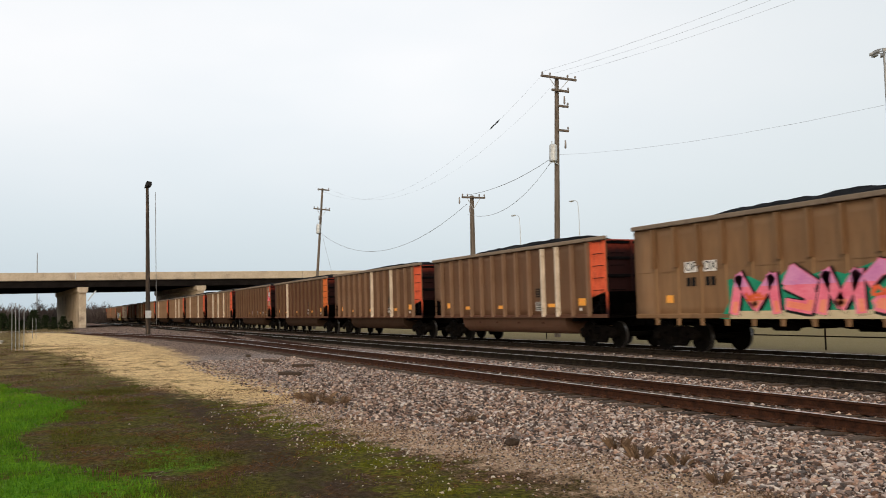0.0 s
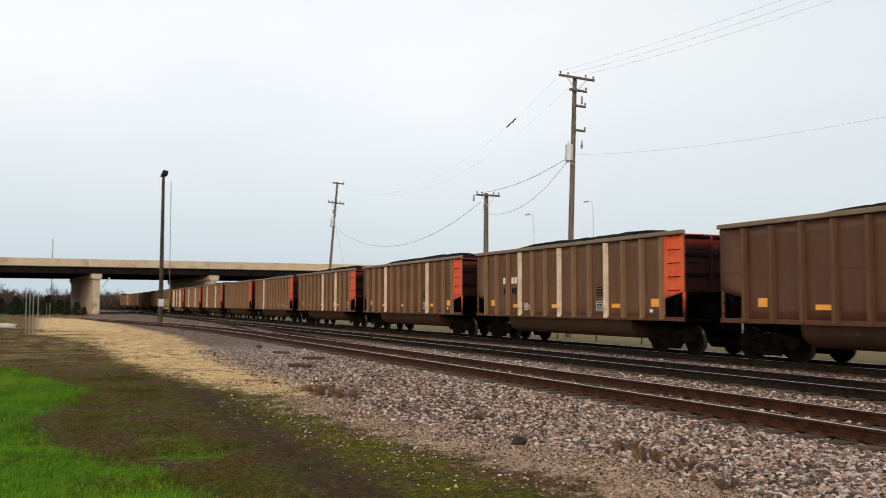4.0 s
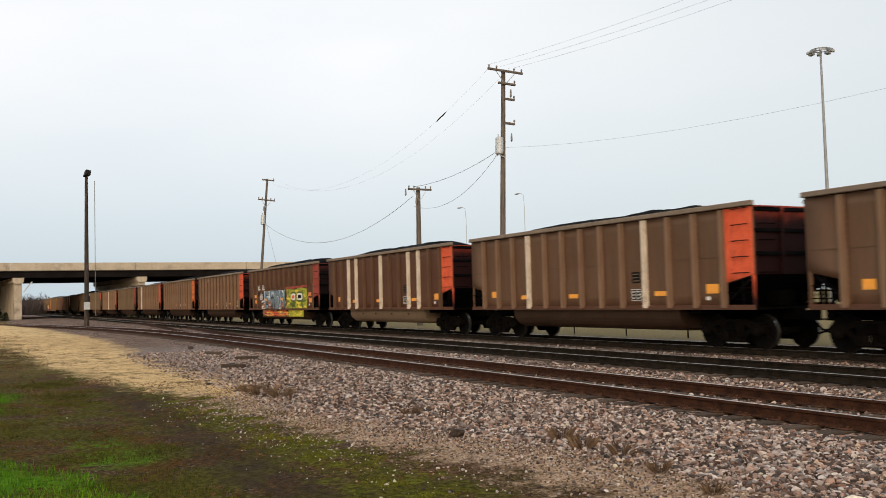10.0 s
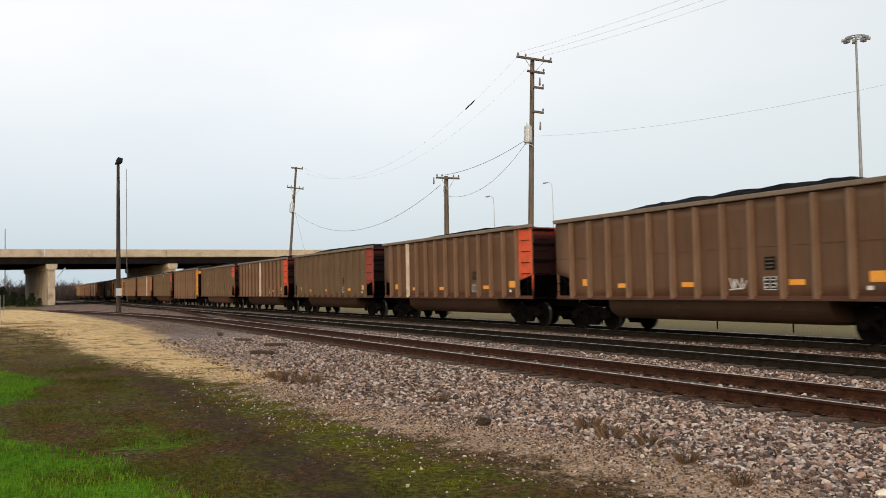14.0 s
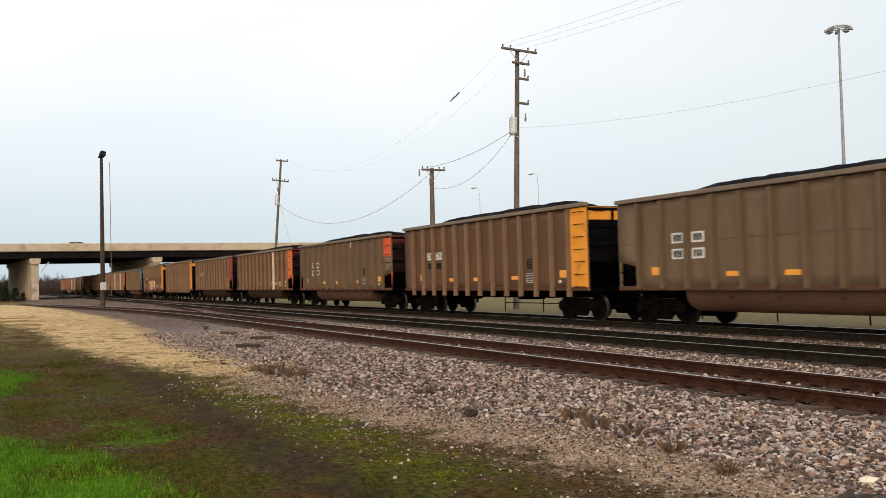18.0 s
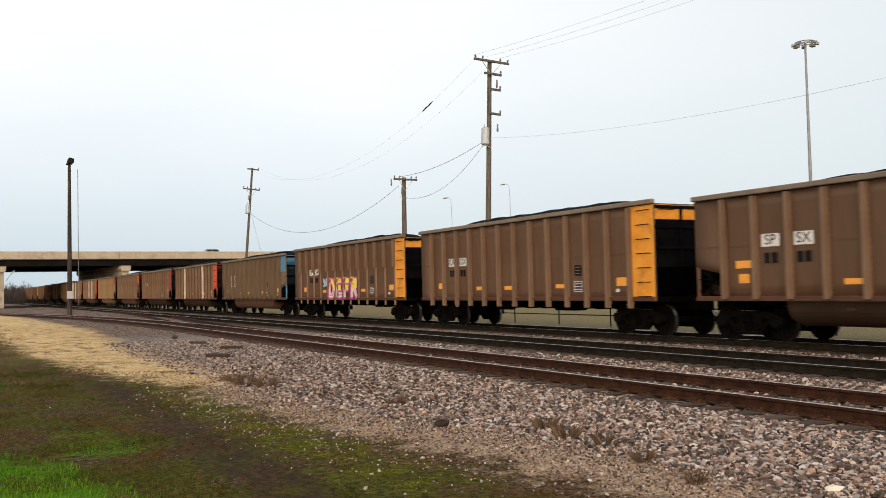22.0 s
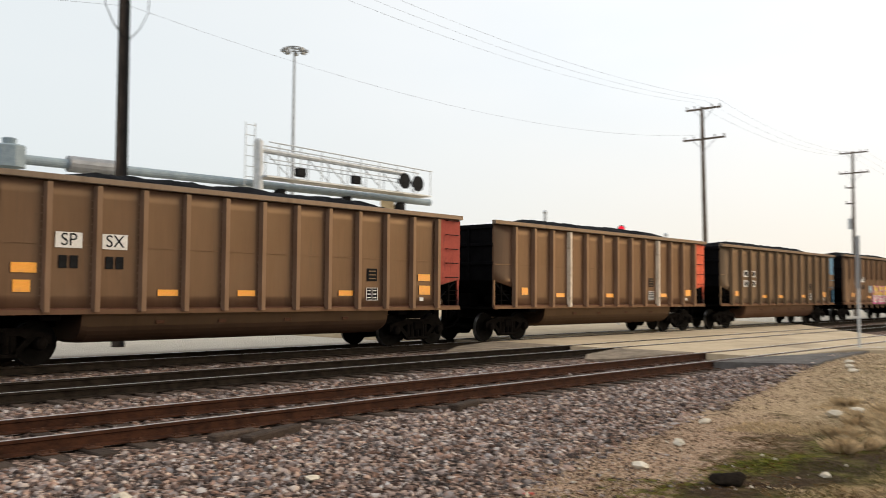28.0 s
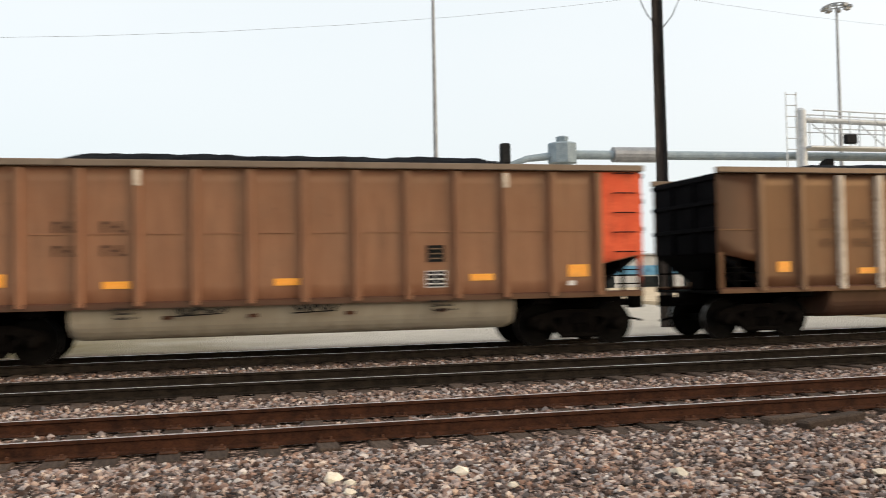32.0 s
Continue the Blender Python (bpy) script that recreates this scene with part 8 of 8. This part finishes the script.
n = 70000
xs = strew(n, -34, 23, -2, 9)
lo = edge_y(xs) - 0.25
ys = lo + (8.98 - lo) * rng.random(n) ** 0.8
stones("ballast_shoulder", "crushed pinkish-grey ballast stones along the near track", xs, ys, 0.013 + 0.03 * rng.random(n) ** 1.4, rng, STONE)
n = 15000
xs = strew(n, -34, 21, -2, 9)
ys = np.where(rng.random(n) < 0.3, rng.uniform(9.62, 10.92, n), rng.uniform(11.6, 13.36, n))
stones("ballast_between", "crushed ballast stones between the near and middle tracks", xs, ys, rng.uniform(0.02, 0.045, n), rng, STONE)
n = 8000
xs = strew(n, -34, 18, -2, 9)
ys = np.where(rng.random(n) < 0.35, rng.uniform(13.95, 15.3, n), rng.uniform(15.95, 18.0, n))
stones("ballast_far", "crushed ballast stones between the middle and train tracks", xs, ys, rng.uniform(0.02, 0.045, n), rng, STONE)
GRITSTONE = rough_mat("brown grit", (0.06, 0.038, 0.024), (0.22, 0.15, 0.1), 9.0, 0.9, bumps=0, vary=0.5, island=True)
n = 6000
xs = strew(n, -20, 24, 0, 9)
ys = edge_y(xs) - 0.2 - np.abs(rng.normal(0, 0.6, n))
stones("loose_gravel", "loose gravel scattered over the dirt verge", xs, ys, rng.uniform(0.007, 0.018, n), rng, GRITSTONE, 0.1)
n = 16000
xs = strew(n, -17, 9, -6, 6)
ys = edge_y(xs) + 0.2 - np.abs(rng.normal(0, 0.9, n))
stones("fine_gravel", "fine tan gravel below the ballast shoulder", xs, ys, rng.uniform(0.006, 0.019, n), rng, STONE, 0.1)
PALE = rough_mat("pale limestone", (0.55, 0.47, 0.35), (0.72, 0.66, 0.55), 8.0, 0.85, vary=0.2)
TANCHIP = rough_mat("tan limestone chips", (0.2, 0.135, 0.075), (0.6, 0.47, 0.31), 8.0, 0.85, vary=0.45, island=True)
n = 3400
xs = 13.0 + 10.6 * np.sqrt(rng.random(n))
ys = 4.0 + 0.34 * (xs - 11.5) * rng.random(n) + rng.normal(0, 0.35, n)
stones("pale_gravel", "pale broken gravel on the verge by the crossing", xs, ys, rng.uniform(0.01, 0.034, n), rng, TANCHIP, 0.1)
n = 240
xs = rng.normal(-10.3, 1.4, n)
ys = 3.75 + rng.normal(0, 0.35, n)
stones("pale_grit", "small pale chips lying in the moss", xs, ys, rng.uniform(0.004, 0.009, n), rng, PALE, 0.1)
n = 420
xs = rng.uniform(-20, 10, n)
ys = rng.uniform(3.2, 8.8, n)
stones("pale_chips", "pale limestone chips among the dirt and ballast", xs, ys, rng.uniform(0.01, 0.03, n), rng, PALE, 0.1)
for i, (x, y, s) in enumerate(((1.99, 7.67, 0.09), (0.88, 7.7, 0.1), (3.79, 7.06, 0.08), (5.39, 6.52, 0.07), (0.95, 7.2, 0.06), (2.3, 7.1, 0.06), (-5.53, 7.95, 0.1), (-5.0, 6.4, 0.08), (-4.6, 6.9, 0.06), (13.6, 4.6, 0.13), (9.6, 5.0, 0.09), (8.2, 4.7, 0.09), (11.5, 5.6, 0.08), (-7.1, 6.9, 0.05), (14.3, 4.5, 0.1), (1.0, 7.55, 0.06), (20.5, 6.6, 0.12), (19.8, 6.3, 0.1), (21.4, 6.9, 0.1), (9.2, 3.2, 0.07))):
    r2 = np.random.default_rng(60 + i)
    v = ICO * r2.uniform(0.75, 1.2, (12, 1)) * s * np.array([1.2, 0.8, 0.6])
    me = bpy.data.meshes.new("pale_stone")
    me.from_pydata([tuple(p) for p in v], [], [tuple(int(q) for q in f) for f in ICO_F])
    tagged(link("pale_stone", me, PALE, None, m=Matrix.Translation((x, y, gz(x, y) + s * 0.35)) @ Matrix.Rotation(i, 4, "Z")), "pale limestone lump lying on the gravel", "stone", group="pale stones")


def blades(name, label, xs, ys, height, width, material, lean=0.5, cat="grass"):
    """Single bent blades, two triangles each."""
    n = len(xs)
    a = rng.uniform(0, 2 * math.pi, n)
    h = height * rng.uniform(0.5, 1.3, n)
    w = width * rng.uniform(0.6, 1.3, n)
    zz = np.array([gz(float(p), float(q)) for p, q in zip(xs, ys)]) - 0.01
    ln = h * lean * rng.uniform(0.2, 1.2, n)
    b = rng.uniform(0, 2 * math.pi, n)
    px, py = np.cos(a) * w, np.sin(a) * w
    v = np.stack([np.stack([xs - px, ys - py, zz], -1), np.stack([xs + px, ys + py, zz], -1), np.stack([xs + px * 0.6 + np.cos(b) * ln * 0.4, ys + py * 0.6 + np.sin(b) * ln * 0.4, zz + h * 0.6], -1), np.stack([xs + np.cos(b) * ln, ys + np.sin(b) * ln, zz + h], -1)], 1)
    base = (np.arange(n) * 4)[:, None]
    tris = np.concatenate([base + np.array([[0, 1, 2]]), base + np.array([[0, 2, 3]])], 0)
    return tagged(quick_mesh(name, v.reshape(-1, 3), tris, material), label, cat, kind="stuff")


def spots(n, x0, x1, y0, y1, scale, cut, seed, bias=None):
    """Uneven growth: keeps only places where a broad noise is high."""
    out = []
    r2 = np.random.default_rng(seed)
    while len(out) < n:
        x, y = r2.uniform(x0, x1), r2.uniform(y0, y1)
        v = noise.noise((x * scale, y * scale, seed)) + (bias(x, y) if bias else 0)
        if v > cut + r2.normal(0, 0.12):
            out.append((x, y))
    p = np.array(out)
    return p[:, 0], p[:, 1]


def lawn_bias(x, y):
    return 2.2 * (float(along(x, LAWN_LINE)) - y) + 0.25


xs, ys = spots(60000, -30, -5.0, -3.2, 1.7, 0.7, 0.0, 3, lawn_bias)
blades("lawn_west", "fresh green mown grass beside the parking lot", xs, ys, 0.065, 0.006, BLADE)
xs, ys = spots(22000, 6.5, 23, -3.0, 1.9, 0.6, 0.0, 4, lawn_bias)
blades("lawn_east", "fresh green grass by the road", xs, ys, 0.08, 0.006, BLADE)
xs, ys = spots(15000, -18, -7, 2.9, 4.6, 2.4, 0.2, 5, lambda x, y: 0.25 - 0.9 * abs(y - 3.65))
blades("moss_west", "low yellow-green moss on damp dirt", xs, ys, 0.022, 0.007, MOSS, 0.9)
xs, ys = spots(16000, -24, -5, 0.2, 3.2, 0.9, 0.12, 15, lambda x, y: -1.2 * max(0.5 - abs(y - 2.72), 0))
blades("mossy_grass_west", "patchy olive moss and thin grass on dirt", xs, ys, 0.04, 0.006, OLIVE)
xs, ys = spots(15000, 4, 23, 0.2, 4.6, 0.8, 0.2, 6, lambda x, y: -0.5 * max(y - 4.4 + 0.13 * max(x - 7, 0), 0) - 0.9 * max(0.5 - abs(y - 4.72 + 0.15 * x), 0))
blades("mossy_grass_east", "patchy olive moss and thin grass on dirt", xs, ys, 0.032, 0.005, OLIVE, 1.2)
xs, ys = spots(14000, 5, 19, 0.0, 3.6, 0.9, 0.1, 16, lambda x, y: 0.3 - 0.9 * abs(y - 3.75 + 0.16 * x))
blades("straw_east", "dry straw-coloured grass lying over the verge", xs, ys, 0.03, 0.005, DRYGRASS, 2.5, "straw")
xs, ys = spots(3000, 6, 17, 0.3, 2.4, 1.1, 0.15, 17, lambda x, y: 0.2 - 0.5 * abs(y - 1.2))
blades("grass_sprigs", "sprigs of fresh grass at the ragged edge of the lawn", xs, ys, 0.06, 0.005, BLADE)
xs, ys = spots(22000, -55, -15.5, -0.5, 6.0, 0.6, -0.1, 7, lambda x, y: 0.9 * min(y - float(along(x, STRAW_LOW)), 0.3 + float(along(x, GRAVEL_LINE)) - y, 0.4))
blades("straw_litter", "pale dry straw strewn over the ground", xs, ys, 0.03, 0.012, DRYGRASS, 3.5, "straw")
xs, ys = spots(7000, 11, 20, 2.4, 5.2, 0.7, 0.1, 9)
blades("dry_grass_east", "short dry grass by the crossing", xs, ys, 0.06, 0.005, DRYGRASS, 1.5, "straw")
xs, ys = spots(4500, -60, -20, -5.0, 2.0, 0.4, 0.05, 12)
blades("rough_grass_west", "rough olive grass tufts on the western verge", xs, ys, 0.07, 0.01, OLIVE, 0.9)
xs, ys = spots(7000, -60, -20, -3.0, 2.4, 0.5, 0.15, 13)
blades("dead_grass_west", "dead brown grass on the western verge", xs, ys, 0.05, 0.012, WEED, 1.5, "dead grass")
xs, ys = spots(16000, -24, 20, 0.4, 4.8, 0.9, 0.1, 10)
blades("brown_litter", "dead rusty brown grass and litter on the dirt", xs, ys, 0.035, 0.006, RUSTY, 2.5, "dead grass")


def tuft(x, y, r, h, n, material, label, seed):
    r2 = np.random.default_rng(seed)
    vs, fs = [], []
    for i in range(n):
        a, q = r2.uniform(0, 6.283), r * math.sqrt(r2.random()) * 0.5
        px, py = q * math.cos(a), q * math.sin(a)
        d = np.array([math.cos(a), math.sin(a)]) * r2.uniform(0.2, 0.9) * r
        w = 0.0025
        hh = h * r2.uniform(0.5, 1.1)
        n0 = len(vs)
        vs += [(px - w, py, -0.02), (px + w, py, -0.02), (px + d[0] * 0.45, py + d[1] * 0.45, hh * 0.7), (px + d[0], py + d[1], hh)]
        fs += [(n0, n0 + 1, n0 + 2), (n0, n0 + 2, n0 + 3)]
    me = bpy.data.meshes.new("weed_tuft")
    me.from_pydata(vs, [], fs)
    tagged(link("weed_tuft", me, material, None, m=Matrix.Translation((x, y, gz(x, y)))), label, "weeds", group="weed tufts")


for i, (x, y, r, h) in enumerate(((-8.99, 6.33, 0.22, 0.2), (-8.27, 6.13, 0.25, 0.22), (-7.64, 6.14, 0.2, 0.18), (-6.81, 5.94, 0.2, 0.16), (-5.9, 5.75, 0.16, 0.13), (-16.9, 4.95, 0.5, 0.26), (-16.1, 5.1, 0.4, 0.22), (-17.6, 4.9, 0.35, 0.18), (-12.5, 6.0, 0.25, 0.14))):
    tuft(x, y, r * 0.7, h * 0.8, 60, WEED, "dry brown weed tuft at the ballast edge", i)
for i, (x, y, r, h) in enumerate(((12.6, 3.45, 0.45, 0.3), (13.1, 3.7, 0.4, 0.28), (12.0, 3.3, 0.35, 0.24), (11.2, 3.5, 0.35, 0.2), (10.7, 3.55, 0.3, 0.18), (13.6, 4.2, 0.3, 0.22), (15.0, 4.9, 0.3, 0.2), (11.8, 3.9, 0.3, 0.2), (13.9, 3.6, 0.5, 0.34), (14.2, 3.9, 0.45, 0.3), (13.3, 3.2, 0.4, 0.26), (12.9, 4.0, 0.35, 0.24))):
    tuft(x, y, r * 0.75, h * 0.75, 260, DRYGRASS, "pale dry grass tuft by the crossing", 40 + i)

# odd pieces lying about
bm = nb()
box(bm, -0.24, 0.24, -0.075, 0.075, 0.0, 0.13, 0.03)
bmesh.ops.subdivide_edges(bm, edges=list(bm.edges), cuts=2)
for v in bm.verts:
    v.co += Vector(noise.noise_vector(v.co * 6)) * 0.02
tagged(part("timber_block", bm, DARKPOLE, None, m=Matrix.Translation((-4.5, 5.8, gz(-4.5, 5.8) - 0.03)) @ Matrix.Rotation(radians(56), 4, "Z")), "short weathered block of timber on the gravel", "timber")
bm = nb()
bmesh.ops.create_icosphere(bm, subdivisions=3, radius=0.125)
for v in bm.verts:
    v.co = Vector((v.co.x * 1.5, v.co.y * 0.8, max(v.co.z, -0.1) * (0.62 if v.co.x < 0.05 else 0.8))) + Vector(noise.noise_vector(v.co * 5)) * 0.05
tagged(part("rubber_scrap", bm, RAIL_DARK, None, m=Matrix.Translation((8.13, 3.74, gz(8.13, 3.74) + 0.06)) @ Matrix.Rotation(radians(-60), 4, "Z"), smooth=True), "lump of crumpled black scrap lying in the moss", "scrap")
bm = nb()
bmesh.ops.create_icosphere(bm, subdivisions=2, radius=0.09)
for v in bm.verts:
    v.co = Vector((v.co.x * 1.3, v.co.y, v.co.z * 0.7)) + Vector(noise.noise_vector(v.co * 9)) * 0.04
tagged(part("earth_clod", bm, TIE, None, m=Matrix.Translation((-10.0, 5.44, gz(-10, 5.44) + 0.04))), "small dark clod on the gravel verge", "clod")
for x, y, a, L in ((6.6, 8.75, 20, 0.55), (6.2, 8.95, 8, 0.35), (-31.0, 7.4, 14, 0.5), (-24.5, 6.4, 30, 0.4), (-36.0, 7.7, -10, 0.6), (10.3, 8.9, 15, 0.4), (-27.5, 7.6, 60, 0.35)):
    bm = nb()
    box(bm, -L, L, -0.09, 0.09, -0.05, 0.07, 0.02)
    tagged(part("tie_fragment", bm, TIE, None, m=Matrix.Translation((x, y, gz(x, y) + 0.03)) @ Matrix.Rotation(radians(a), 4, "Z")), "broken piece of an old timber tie", "timber", group="tie fragments")


bm = nb()
bmesh.ops.create_icosphere(bm, subdivisions=2, radius=0.045)
for v in bm.verts:
    v.co = Vector((v.co.x * 1.5, v.co.y, v.co.z * 0.4)) + Vector(noise.noise_vector(v.co * 12)) * 0.03
tagged(part("litter_scrap", bm, REDPAINT, None, m=Matrix.Translation((6.49, 4.85, gz(6.49, 4.85) + 0.01))), "faded red scrap of litter on the gravel", "litter")


# ---- ties and plates ----
def tie_mesh(seed):
    r2 = np.random.default_rng(seed)
    bm = nb()
    box(bm, -0.115, 0.115, -1.3 + r2.normal(0, 0.03), 1.3 + r2.normal(0, 0.03), -0.17, 0.0, 0.012)
    return finish(bm, "tie")


def plate_me():
    bm = nb()
    box(bm, -0.09, 0.09, -0.17, 0.17, 0.0, 0.018, 0.005)
    for sx, sy in ((-0.05, -0.1), (0.05, 0.1), (0.05, -0.1)):
        box(bm, sx - 0.014, sx + 0.014, sy - 0.014, sy + 0.014, 0.018, 0.05)
    return finish(bm, "tie_plate")


TIES, PLATE_ME = [tie_mesh(i) for i in range(5)], plate_me()
for trk, fy, x0, x1, plates in ((tr_near, near_y, -64, 22.2, True), (tr_mid, lambda x: RAILS["middle"], -60, 22.2, False), (tr_far, lambda x: RAILS["train"], -60, 22.2, False)):
    r2 = np.random.default_rng(int(fy(0) * 10))
    x, i = x0, 0
    while x < x1:
        y = fy(x)
        turn = radians(float(r2.normal(0, 1.4))) + math.atan2(fy(x + 0.5) - fy(x - 0.5), 1.0)
        m = Matrix.Translation((x, y + float(r2.normal(0, 0.03)), -0.172 + float(r2.normal(0, 0.006)))) @ Matrix.Rotation(turn, 4, "Z")
        t = link("tie", TIES[i % 5], TIE, trk, m=m)
        if plates and x > -30:
            for s in (-1, 1):
                link("tie_plate", PLATE_ME, PLATE, t, m=Matrix.Translation((0, s * GAUGE / 2, 0.0)))
        x += 0.53 + float(r2.normal(0, 0.025))
        i += 1


motions()
